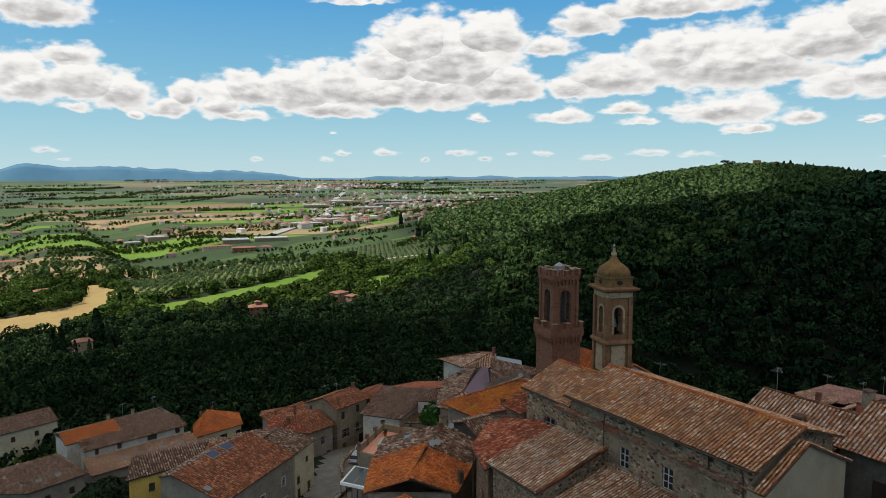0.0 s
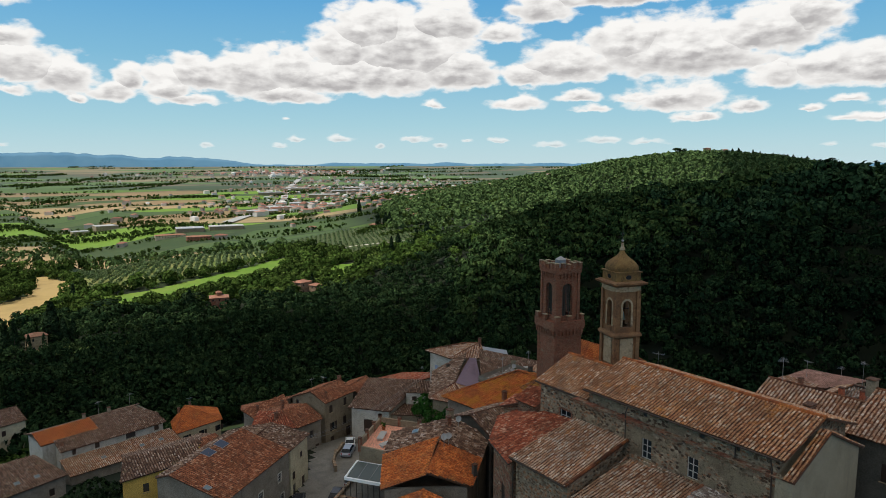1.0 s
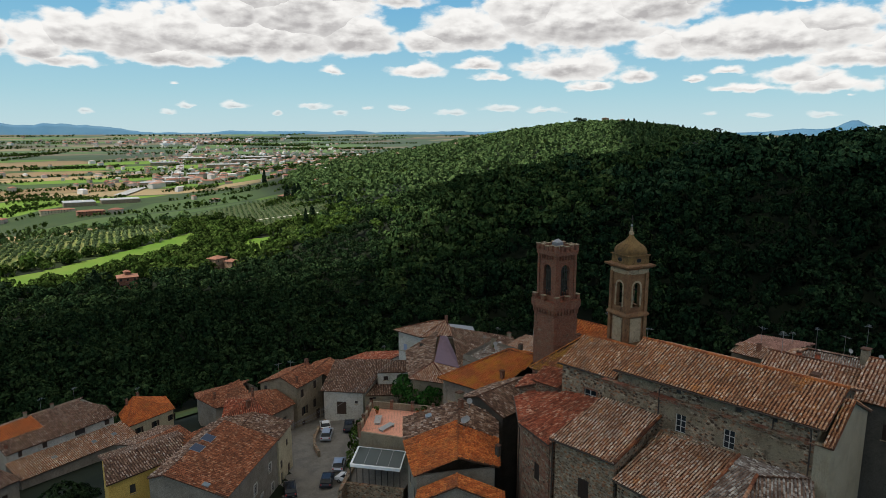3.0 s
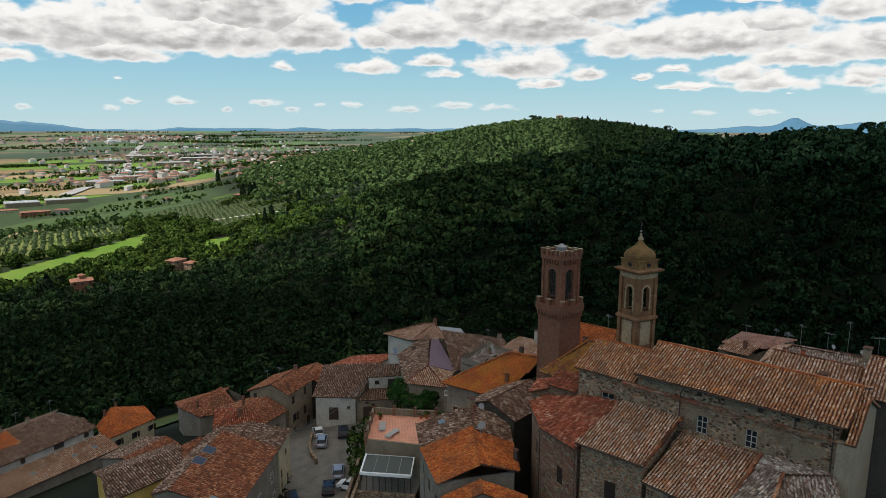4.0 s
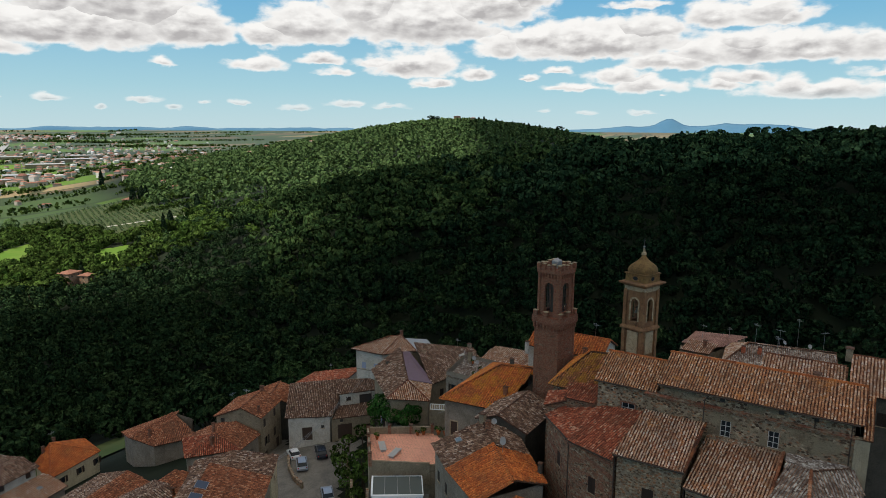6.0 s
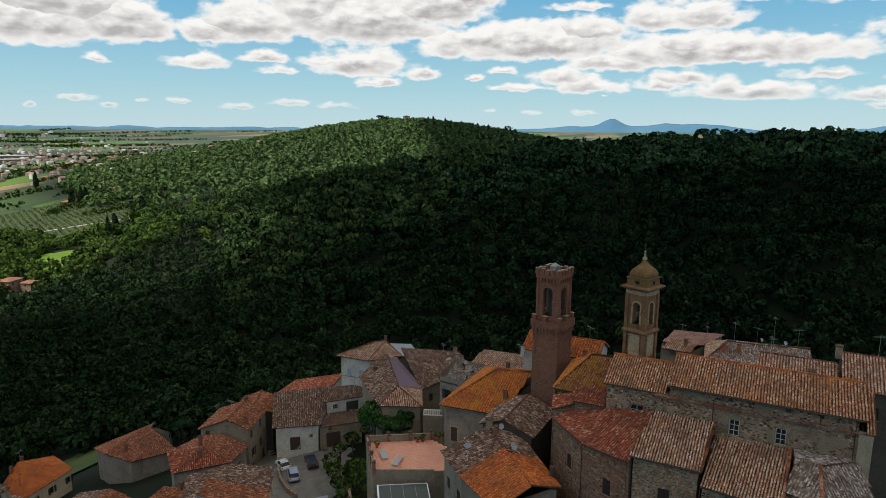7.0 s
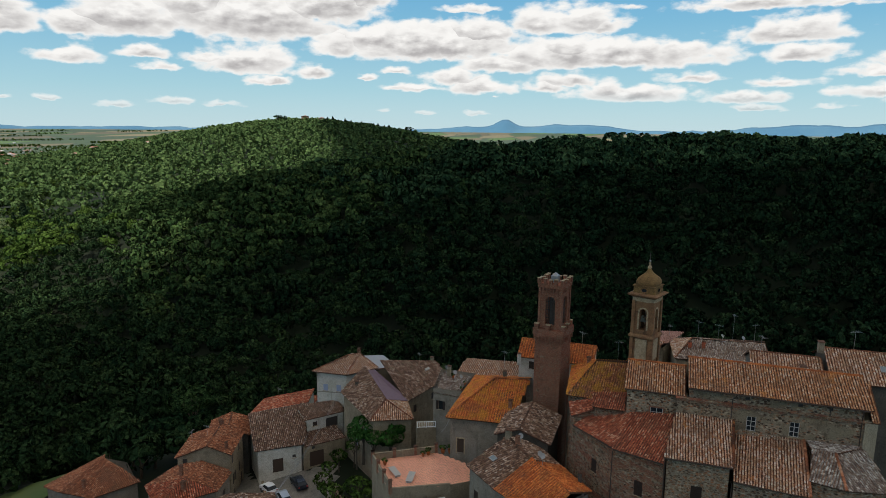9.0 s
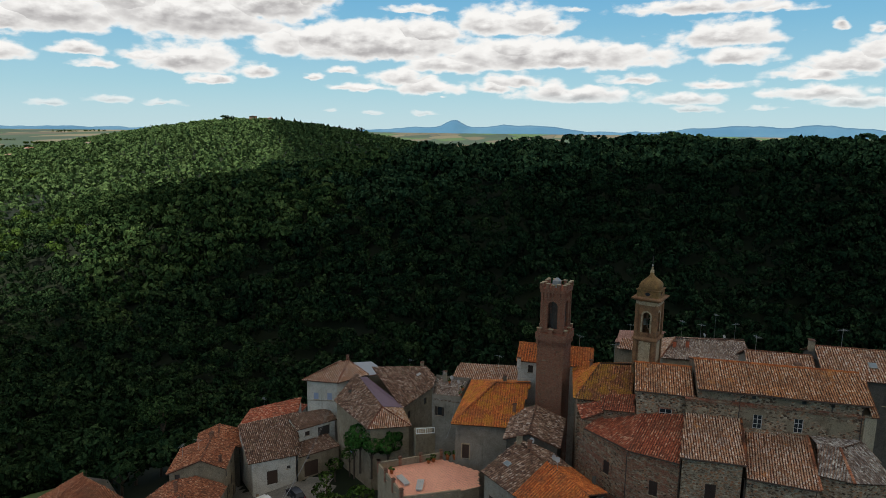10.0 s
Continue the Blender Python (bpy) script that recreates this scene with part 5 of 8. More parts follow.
def build_bell_tower():
    cx, cy, ang = 51.25, 48.45, -19.5
    t = base("bell_tower", "baroque ochre bell tower with an onion-shaped dome and bells", "tower")
    shaft("shaft", cx, cy, ang, [(8, 1.38), (32.7, 1.34)], M_STUCCO, t)
    for i in range(4):
        sq = square(cx, cy, 1.36, ang, 0)
        p, q = Vector(sq[i]), Vector(sq[(i + 1) % 4])
        d = (q - p).normalized()
        o = Vector((d.y, -d.x, 0))
        for z, hh in ((29.6, 2.8), (24.0, 4.8)):
            box("panel", p.lerp(q, 0.5) + o * 0.03 + Vector((0, 0, z)), (1.55, 0.12, hh), M_PALESTONE, t, (d.x, d.y))
    for c in square(cx, cy, 1.3, ang, 8): box("corner_pilaster", c, (0.46, 0.46, 24.6), M_STUCCO, t, (math.cos(radians(ang)), math.sin(radians(ang))))
    shaft("string_course", cx, cy, ang, [(32.55, 1.54), (32.65, 1.7), (32.85, 1.7), (33.1, 1.52)], M_STUCCO, t)
    sq = square(cx, cy, 1.3, ang, 33.0)
    for i in range(4):
        w, at, inn, L = arch_wall(t, sq[i], sq[(i + 1) % 4], 33.0, 37.7, M_STUCCO, 0.95, 33.6, 36.0, 0.4)
        d = (at(1, 0) - at(0, 0)).normalized()
        # pale arch surround
        V, F = [], []
        for k, a in enumerate(np.linspace(0, math.pi, 13)):
            for rr in (0.5, 0.72):
                for o in (-0.05, 0.02):
                    V.append(at(L / 2 + rr * math.cos(a), 36.0 + rr * math.sin(a)) + inn * o)
            if k: F += [(4 * k - 4, 4 * k - 2, 4 * k + 2, 4 * k), (4 * k - 2, 4 * k - 1, 4 * k + 3, 4 * k + 2), (4 * k - 4, 4 * k, 4 * k + 1, 4 * k - 3)]
        mesh_object("arch_surround", V, F, M_PALESTONE, w)
        for s in (L / 2 - 0.61, L / 2 + 0.61): box("jamb", at(s, 33.7), (0.22, 0.1, 2.3), M_PALESTONE, w, (d.x, d.y))
    for c in square(cx, cy, 1.3, ang, 33.0): box("corner_pilaster", c, (0.44, 0.44, 4.6), M_STUCCO, t, (math.cos(radians(ang)), math.sin(radians(ang))))
    shaft("frieze", cx, cy, ang, [(37.5, 1.46), (38.1, 1.5)], M_PALESTONE, t)
    shaft("cornice", cx, cy, ang, [(38.05, 1.52), (38.2, 1.75), (38.32, 1.98), (38.5, 2.02), (38.62, 1.7)], M_STUCCO, t)
    # drum with oval eyes and onion dome
    shaft("drum", cx, cy, ang, [(38.55, 1.44), (39.5, 1.44), (39.52, 1.56), (39.64, 1.56)], M_DOME, t)
    for i in range(4):
        s4 = square(cx, cy, 1.44, ang, 39.05)
        p, q = Vector(s4[i]), Vector(s4[(i + 1) % 4])
        d = (q - p).normalized()
        o = Vector((d.y, -d.x, 0))
        m = p.lerp(q, 0.5)
        V = [m + o * 0.015 + d * 0.34 * math.cos(a) + Vector((0, 0, 0.24 * math.sin(a))) for a in np.linspace(0, 2 * math.pi, 13)[:-1]]
        R2 = [m + o * 0.05 + d * 0.44 * math.cos(a) + Vector((0, 0, 0.33 * math.sin(a))) for a in np.linspace(0, 2 * math.pi, 13)[:-1]]
        eye = mesh_object("oval_eye", V, [tuple(range(12))], M_GLASS, t)
        mesh_object("eye_ring", V + R2, [(k, (k + 1) % 12, 12 + (k + 1) % 12, 12 + k) for k in range(12)], M_STUCCO, eye)
    prof = [(39.6, 1.4), (39.9, 1.46), (40.2, 1.42), (40.5, 1.26), (40.75, 1.0), (40.95, 0.76), (41.15, 0.54), (41.4, 0.35), (41.65, 0.22), (41.85, 0.15)]
    V, F = [], []
    k = 24
    a0 = radians(ang)
    for z, r in prof:
        for i in range(k):
            a = 2 * math.pi * i / k
            sq_r = r / max(abs(math.cos(a)), abs(math.sin(a))) ** 0.62
            V.append((cx + sq_r * math.cos(a + a0), cy + sq_r * math.sin(a + a0), z))
    for j in range(len(prof) - 1):
        for i in range(k): F.append((j * k + i, j * k + (i + 1) % k, (j + 1) * k + (i + 1) % k, (j + 1) * k + i))
    F.append(tuple((len(prof) - 1) * k + i for i in range(k)))
    mesh_object("dome", V, F, M_DOME, t, "ochre onion dome with peeling pale patches", smooth=True)
    shaft("finial", cx, cy, ang, [(41.8, 0.22), (42.1, 0.2), (42.15, 0.12), (42.6, 0.08)], M_PALESTONE, t)
    tube("cross_pole", [(cx, cy, 42.5), (cx, cy, 44.0)], 0.04, M_DARKMETAL, t)
    box("cross_arm", (cx, cy, 43.5), (0.6, 0.06, 0.06), M_DARKMETAL, t)
    bm = bmesh.new()
    bmesh.ops.create_uvsphere(bm, u_segments=8, v_segments=6, radius=0.14, matrix=Matrix.Translation((cx, cy, 42.8)))
    part("ball", bm, M_METAL, t)
    for dx, dy in ((-0.5, -0.75), (0.5, 0.6)):
        x, y = cx + dx * 0.7, cy + dy * 0.7
        prof = [(34.4, 0.42), (34.55, 0.34), (34.9, 0.25), (35.15, 0.2), (35.25, 0.06)]
        V, F = [], []
        for z, r in prof: V += [(x + r * math.cos(6.283 * i / 12), y + r * math.sin(6.283 * i / 12), z) for i in range(12)]
        for j in range(len(prof) - 1):
            for i in range(12): F.append((12 * j + i, 12 * j + (i + 1) % 12, 12 * j + 12 + (i + 1) % 12, 12 * j + 12 + i))
        mesh_object("bell", V, F, M_BRONZE, t, "green bronze bell")
    box("bell_beam", (cx, cy, 35.3), (2.2, 0.14, 0.14), M_WOOD, t, (math.cos(a0), math.sin(a0)))


build_brick_tower()
build_bell_tower()


# ---- houses ----
def shed_house(name, label, roofs, outline, z0, wall, wins=None, category="house"):
    """A house given by its roof slopes (corners, tile) and the outline of its walls."""
    h = base(name, label, category)
    for poly, tile in roofs: slope(h, poly, tile)
    walls(h, outline, z0, wall, wins)
    return h


SH, WI, DK, DO, OP = "shutters", "window", "dark", "door", "open"
# gabled house below the apse
FL, FR, AP, RM, RB = (26.3, 57.4, 18.5), (34.4, 52.9, 18.2), (30.1, 55.0, 19.95), (35.6, 60.1, 20.15), (40.3, 64.5, 20.6)
ML, BL, MR, BR = (30.2, 63.5, 18.75), (34.2, 68.1, 18.9), (39.3, 57.4, 18.2), (43.7, 61.3, 18.3)
oh = shed_house("house", "grey plastered house with an orange tiled gable roof", [([ML, FL, AP, RM], M_ORANGE), ([FR, MR, RM, AP], M_ORANGE)],
                [(26.7, 57.4, 18.35), (34.1, 53.3, 18.05), (38.9, 57.5, 18.05), (35.5, 60.2, 19.9), (30.6, 63.2, 18.6)], 2.0, M_GREYPL,
                {0: [(1.8, 15.6, 0.9, 1.3, SH)], 4: [(2.0, 15.4, 0.9, 1.4, SH), (5.2, 15.4, 0.9, 1.4, SH)]})
ridge(oh, AP, RM, M_ORANGE)
oh = shed_house("house", "house with weathered brown roof, skylight and satellite dishes", [([BL, ML, RM, RB], M_OLDTILE), ([MR, BR, RB, RM], M_OLDTILE)],
                [(30.6, 63.2, 18.6), (35.5, 60.2, 19.95), (38.9, 57.5, 18.05), (43.3, 61.2, 18.15), (40.2, 64.3, 20.4), (34.4, 67.7, 18.75)], 2.0, M_GREYPL,
                {5: [(1.4, 15.4, 0.9, 1.4, SH), (4.4, 15.4, 0.9, 1.4, SH)]})
ridge(oh, RM, RB, M_OLDTILE)
gable_house("annex", "low annex with an orange tiled roof before a gable", (27.7, 52.7), (29.3, 54.2), 4.4, 18.9, 17.2, 2.0, M_GREYPL, M_ORANGE, pitch=0.36, category="annex", ends=(0.3, 0.0), half2=3.6)
gable_house("house", "narrow dark house with mossy brown roof beside the brick tower", (51.4, 63.3), (42.6, 63.3), 3.0, 20.7, 19.6, 2.0, M_DARKPL, M_OLDTILE, half2=3.8, z_eave2=19.3)


def build_yellow_house():
    h = base("house", "grey plastered house with a yellow lichened hipped roof", "house")
    A, B, R1, R2, Bk = (46.4, 74.9, 18.75), (47.2, 65.6, 18.9), (57.0, 65.0, 21.7), (56.4, 70.2, 21.8), (64.0, 75.5, 18.6)
    slope(h, [A, B, R1, R2], M_LICHEN, 0.36)
    slope(h, [Bk, A, R2], M_LICHEN, 0.36)
    slope(h, [(66.5, 65.5, 18.6), Bk, R2, R1], M_LICHEN, 0.36)
    ridge(h, A, R2, M_ORANGE)
    ridge(h, R2, R1, M_ORANGE)
    walls(h, [(47.1, 74.4, 18.7), (47.9, 66.0, 18.8), (66.0, 65.9, 18.5), (63.5, 75.0, 18.5)], 2.0, M_GREYPL, {0: [(1.5, 14.3, 1.0, 2.2, DO, M_PALESTONE), (7.7, 16.9, 0.7, 1.0, DK)]})


build_yellow_house()


def build_white_house():
    h = base("house", "tall white house with blue shutters and hipped tile roof", "house")
    a, b, c, d = (66.5, 108.5, 14.0), (67.6, 101.8, 13.75), (73.6, 98.0, 13.6), (78.5, 106.0, 13.8)
    r1, r2 = (73.4, 104.6, 15.3), (75.4, 102.8, 15.3)
    for q in ([a, b, r2, r1], [b, c, r2], [c, d, r1, r2], [d, a, r1]): slope(h, q, M_SANDTILE)
    for p, q in ((b, r2), (a, r1), (c, r2), (r1, r2)): ridge(h, p, q, M_BROWN)
    walls(h, [(67.2, 107.9, 13.9), (68.2, 102.2, 13.65), (73.4, 98.7, 13.5), (77.8, 105.8, 13.7)], -10.0, M_WHITE, {0: [(1.7, 10.7, 0.9, 1.3, "blue"), (4.3, 10.7, 0.9, 1.3, "blue"), (5.0, 6.6, 0.7, 0.8, DK)]})
    for z in (9.75,):
        p, q = Vector((67.2, 107.9, z)), Vector((68.2, 102.2, z))
        box("string_course", p.lerp(q, 0.5), ((q - p).length, 0.12, 0.14), M_GREYPL, h, tuple((q - p)[:2]))
    s = base("lean_to", "pale corrugated lean-to roof behind the white house", "shed")
    mesh_object("sheet", [(73.6, 98.0, 13.4), (77.5, 95.6, 12.8), (80.5, 100, 13.6), (77.0, 103.5, 14.2), (73.6, 98.0, 13.3), (77.5, 95.6, 12.7), (80.5, 100, 13.5), (77.0, 103.5, 14.1)],
                [(0, 1, 2, 3), (7, 6, 5, 4), (0, 4, 5, 1), (1, 5, 6, 2), (2, 6, 7, 3), (3, 7, 4, 0)], M_METAL, s)
    walls(s, [(74, 98, 13), (77, 96, 12.5), (80, 100, 13.2), (77, 103, 13.9)], -6.0, M_GREYPL)


build_white_house()


def build_dark_roofs():
    h = base("house", "large old house with brown tiles and a mauve felt valley", "house")
    slope(h, [(62.6, 100.4, 12.6), (55.4, 91.2, 11.6), (60.2, 90.4, 13.5), (69.8, 98.6, 14.3)], M_OLDTILE)
    slope(h, [(55.4, 91.2, 11.6), (58.5, 84.7, 11.6), (60.2, 90.4, 13.5)], M_SANDTILE)
    slope(h, [(58.5, 84.7, 11.6), (64.4, 88.2, 11.8), (60.2, 90.4, 13.5)], M_SANDTILE)
    slope(h, [(64.4, 88.2, 11.8), (76.8, 84.5, 12.3), (79.0, 88.0, 14.4), (70.5, 97.0, 14.4)], M_OLDTILE)
    mesh_object("felt_valley", [(60.4, 90.3, 13.58), (64.4, 88.1, 12.05), (66.0, 90.2, 12.75), (70.3, 97.2, 14.5), (69.6, 98.4, 14.42), (60.4, 90.3, 13.3), (64.4, 88.1, 11.8), (66.0, 90.2, 12.4), (70.3, 97.2, 14.2), (69.6, 98.4, 14.1)],
                [(0, 1, 2, 3, 4), (9, 8, 7, 6, 5), (0, 5, 6, 1), (1, 6, 7, 2), (2, 7, 8, 3), (3, 8, 9, 4), (4, 9, 5, 0)], M_PURPLE, h, "mauve roofing felt over the valley")
    ridge(h, (60.2, 90.4, 13.5), (69.8, 98.6, 14.3), M_OLDTILE)
    ridge(h, (55.4, 91.2, 11.6), (60.2, 90.4, 13.5), M_RED)
    ridge(h, (58.5, 84.7, 11.6), (60.2, 90.4, 13.5), M_RED)
    ridge(h, (79.0, 88.0, 14.4), (70.5, 97.0, 14.4), M_OLDTILE)
    walls(h, [(63.0, 100.0, 12.5), (56.0, 91.0, 11.5), (58.8, 85.2, 11.5), (64.3, 88.6, 11.7), (76.6, 85.0, 12.2), (79.5, 90, 13.3), (70, 99.5, 13.6)], -8.0, M_PLASTER,
          {0: [(9.0, 8.2, 0.9, 1.5, "blue"), (5.0, 5.0, 0.9, 1.4, "blue")], 3: [(3.0, 9.4, 0.9, 1.4, SH), (8.5, 10.0, 0.9, 1.4, DK)]})


build_dark_roofs()
shed_house("house", "grey rooftop terrace house with parapet and pots", [([(57.8, 80.9, 17.2), (57.4, 75.9, 17.2), (66.0, 76.0, 17.5), (66.5, 82.5, 17.5)], M_GREYTILE)],
           [(57.8, 80.9, 17.9), (57.4, 75.9, 18.1), (66.0, 76.0, 18.1), (66.5, 82.5, 17.9)], 0.0, M_GREYPL, {0: [(1.3, 15.2, 0.8, 1.5, OP)]})
shed_house("house", "far house with long pale brown tile roof", [([(66.5, 80.0, 17.3), (66.5, 66.0, 17.9), (72.0, 66.5, 19.0), (72.0, 79.5, 18.4)], M_SANDTILE)],
           [(66.9, 79.8, 17.2), (66.9, 66.2, 17.8), (72.0, 66.5, 18.9), (72.0, 79.5, 18.3)], 0.0, M_PLASTER)
shed_house("house", "low white garage house with brown tiled roof", [([(50.0, 110.4, 5.3), (55.4, 104.0, 5.2), (66.5, 109.5, 7.6), (58.5, 117.5, 6.8)], M_OLDTILE), ([(69.0, 121.0, 5.6), (58.5, 117.5, 6.8), (66.5, 109.5, 7.6), (75.0, 113.0, 6.0)], M_RED)],
           [(50.5, 110.0, 5.2), (55.4, 104.5, 5.1), (66.5, 109.8, 7.4), (74.5, 113.0, 5.8), (69.0, 120.5, 5.4), (58.5, 117.2, 6.6)], -8.0, M_WHITE,
           {0: [(3.3, 1.9, 1.8, 2.5, DO), (6.1, 3.1, 0.6, 0.6, DK)], 1: [(3.5, 4.2, 0.6, 0.8, SH), (8.5, 5.2, 0.9, 0.9, SH)]})
shed_house("house", "small house front with flat roof and balustrade beside the garage", [([(55.6, 103.9, 4.6), (61.5, 98.9, 4.6), (66.3, 104.5, 4.8), (60.5, 107.2, 4.8)], M_OLDTILE)],
           [(55.5, 104.1, 4.5), (61.3, 99.1, 4.5), (66.2, 104.4, 4.7), (60.4, 107.0, 4.7)], -6.0, M_PLASTER, {0: [(2.4, 1.9, 2.6, 2.8, DO), (1.8, 4.0, 0.6, 0.6, DK)]})
shed_house("house", "house wing with red roof and shaded loggia", [([(60.0, 106.5, 7.2), (66.2, 101.5, 7.2), (68.5, 104.2, 8.1), (63.0, 110.0, 8.1)], M_OLDTILE)],
           [(60.4, 106.3, 7.1), (66.0, 101.8, 7.1), (68.4, 104.3, 8.0), (63.0, 109.6, 8.0)], -6.0, M_WHITE, {0: [(1.6, 6.0, 0.9, 0.8, SH), (4.9, 5.6, 2.4, 1.9, DK)]})
shed_house("house", "far annex with plain red-orange lean-to roof", [([(74.0, 122.5, 1.0), (72.0, 113.5, 2.6), (77.5, 113.0, 4.0), (79.5, 121.5, 2.4)], M_RED)],
           [(74.3, 122.0, 0.9), (72.4, 113.8, 2.5), (77.4, 113.3, 3.8), (79.3, 121.3, 2.3)], -14.0, M_GREYPL)
# street houses
gable_house("house", "tall street house with orange-brown gable roof and arched door", (45.0, 115.8), (52.5, 118.7), 3.5, 7.9, 6.45, -10.0, M_PLASTER, M_BROWN,
            {0: [(1.6, 4.6, 0.85, 1.5, SH), (5.6, 4.9, 0.85, 1.5, SH), (5.4, 1.2, 0.9, 1.6, SH), (2.2, 1.0, 0.9, 1.6, OP), (6.4, -1.6, 1.3, 2.5, DO, M_PALESTONE), (1.8, -2.0, 1.0, 2.2, DO)], 4: [(1.2, 5.0, 0.8, 1.0, DK)]}, half2=5.0, z_eave2=5.9)
gable_house("house", "narrow gabled house with brown roof at the street end", (54.5, 119.0), (60.5, 122.5), 3.4, 6.0, 4.7, -12.0, M_DARKPL, M_BROWN, {0: [(2.0, 2.6, 0.8, 1.3, OP), (4.6, 2.6, 0.8, 1.3, SH)]})
h2 = base("house", "lower street house with red hipped roof", "house")
for q, tl in (([(39.7, 110.0, 3.85), (45.3, 111.5, 3.85), (44.2, 116.6, 5.5), (38.8, 115.3, 5.5)], M_BROWN), ([(33.2, 116.0, 3.4), (39.7, 110.0, 3.85), (38.8, 115.3, 5.5)], M_RED), ([(44.0, 120.5, 4.3), (36.5, 121.0, 4.2), (38.8, 115.3, 5.5), (44.2, 116.6, 5.5)], M_BROWN),
              ([(36.5, 121.0, 4.2), (33.2, 116.0, 3.4), (38.8, 115.3, 5.5)], M_RED)): slope(h2, q, tl)
walls(h2, [(39.9, 110.4, 3.8), (45.0, 111.8, 3.8), (44.0, 120.2, 4.2), (36.7, 120.7, 4.1), (33.6, 116.1, 3.3)], -12.0, M_GREYPL, {0: [(3.0, 1.4, 0.9, 1.4, DK), (4.3, -1.8, 0.9, 1.9, DO), (1.8, -2.4, 1.0, 2.0, DO)]})
# corner house block on the street
shed_house("house", "cream corner house with mossy brown roof on the street", [([(31.4, 93.6, 7.75), (36.2, 97.3, 8.0), (32.0, 101.8, 9.4), (27.6, 98.2, 9.4)], M_OLDTILE), ([(28.5, 106.5, 7.9), (23.8, 102.6, 7.9), (27.6, 98.2, 9.4), (32.0, 101.8, 9.4)], M_OLDTILE)],
           [(31.6, 94.0, 7.7), (35.9, 97.4, 7.9), (32.0, 101.7, 9.2), (28.4, 106.0, 7.8), (24.0, 102.5, 7.8), (27.8, 98.2, 9.2)], -6.0, M_CREAM, {0: [(3.4, 5.6, 0.7, 0.9, SH), (0.9, 3.2, 0.8, 1.2, SH), (3.9, 0.8, 1.0, 2.0, DO), (1.0, 1.0, 0.9, 1.6, DK)]})
mh = shed_house("house", "long grey street house with orange tiles and two solar panels", [([(18.6, 84.1, 7.85), (31.6, 93.9, 7.8), (26.4, 100.6, 10.2), (13.4, 90.8, 10.25)], M_BROWN), ([(25.1, 102.4, 9.5), (12.1, 92.6, 9.55), (13.4, 90.8, 10.25), (26.4, 100.6, 10.2)], M_OLDTILE)],
                [(18.8, 84.6, 7.75), (31.3, 94.0, 7.7), (26.3, 100.4, 10.0), (25.0, 102.2, 9.4), (12.3, 92.6, 9.45), (13.7, 90.9, 10.1)], -6.0, M_GREYPL,
                {0: [(3.0, 4.2, 1.0, 1.4, WI, M_WHITE), (8.0, 4.0, 1.0, 1.5, WI, M_WHITE), (13.0, 4.6, 0.8, 1.3, WI, M_WHITE), (6.0, 0.9, 1.0, 2.0, DO), (10.0, 1.6, 0.8, 1.2, WI, M_WHITE), (13.6, 1.2, 0.8, 1.3, WI, M_WHITE)], 5: [(5.0, 5.0, 0.9, 1.6, SH)]})
shed_house("house", "yellow plastered house with old tiled roof", [([(8.5, 97.1, 8.1), (18.2, 97.2, 8.6), (20.6, 101.6, 9.7), (9.8, 102.2, 9.2)], M_OLDTILE), ([(21.6, 106.2, 8.1), (10.6, 107.2, 7.7), (9.8, 102.2, 9.2), (20.6, 101.6, 9.7)], M_OLDTILE)],
           [(8.9, 97.4, 8.05), (18.0, 97.5, 8.5), (20.4, 101.6, 9.6), (21.4, 105.9, 8.0), (10.9, 106.9, 7.6), (10.0, 102.2, 9.1)], -10.0, M_YELLOW, {0: [(2.9, 6.2, 0.8, 1.3, DK)]})
shed_house("house", "low roofs of a courtyard block in red and brown tiles", [([(24.5, 104.5, 3.6), (31.5, 107.5, 3.3), (29.0, 112.5, 4.4), (22.0, 110.5, 4.6)], M_BROWN), ([(31.8, 103.5, 5.0), (37.5, 106.5, 4.6), (35.0, 111.5, 3.6), (30.0, 108.5, 4.2)], M_OLDTILE)],
           [(24.5, 104.5, 3.5), (31.5, 107.5, 3.2), (29.0, 112.4, 4.3), (22.0, 110.4, 4.4)], -8.0, M_DARKPL)
shed_house("house", "old brown roofed house behind the courtyard", [([(22.5, 118.5, -2.0), (31.5, 121.5, -2.4), (30.0, 127.5, -0.8), (21.0, 124.5, -0.6)], M_BROWN), ([(28.5, 133.0, -2.4), (19.5, 130.5, -2.2), (21.0, 124.5, -0.6), (30.0, 127.5, -0.8)], M_OLDTILE)],
           [(22.7, 118.9, -2.1), (31.2, 121.8, -2.5), (29.8, 127.5, -1.0), (28.4, 132.6, -2.5), (19.8, 130.2, -2.3), (21.2, 124.5, -0.8)], -14.0, M_GREYPL)
kh = base("house", "brown hipped-roof house below the street", "house")
for q in ([(40.9, 144.9, -4.1), (42.2, 138.8, -4.8), (50.5, 140.5, -3.6), (51.3, 145.6, -3.0)], [(42.2, 138.8, -4.8), (49.5, 135.0, -4.8), (50.5, 140.5, -3.6)], [(56.0, 150.0, -5.4), (43.0, 151.0, -5.4), (40.9, 144.9, -4.1), (51.3, 145.6, -3.0)]): slope(kh, q, M_BROWN)
walls(kh, [(41.3, 144.6, -4.2), (42.5, 139.2, -4.9), (49.2, 135.5, -4.9), (54.5, 143.0, -5.0), (55.0, 149.5, -5.5), (43.3, 150.6, -5.5)], -22.0, M_GREYPL)
rd = base("house", "detached pale yellow house with bright red hipped roof", "house")
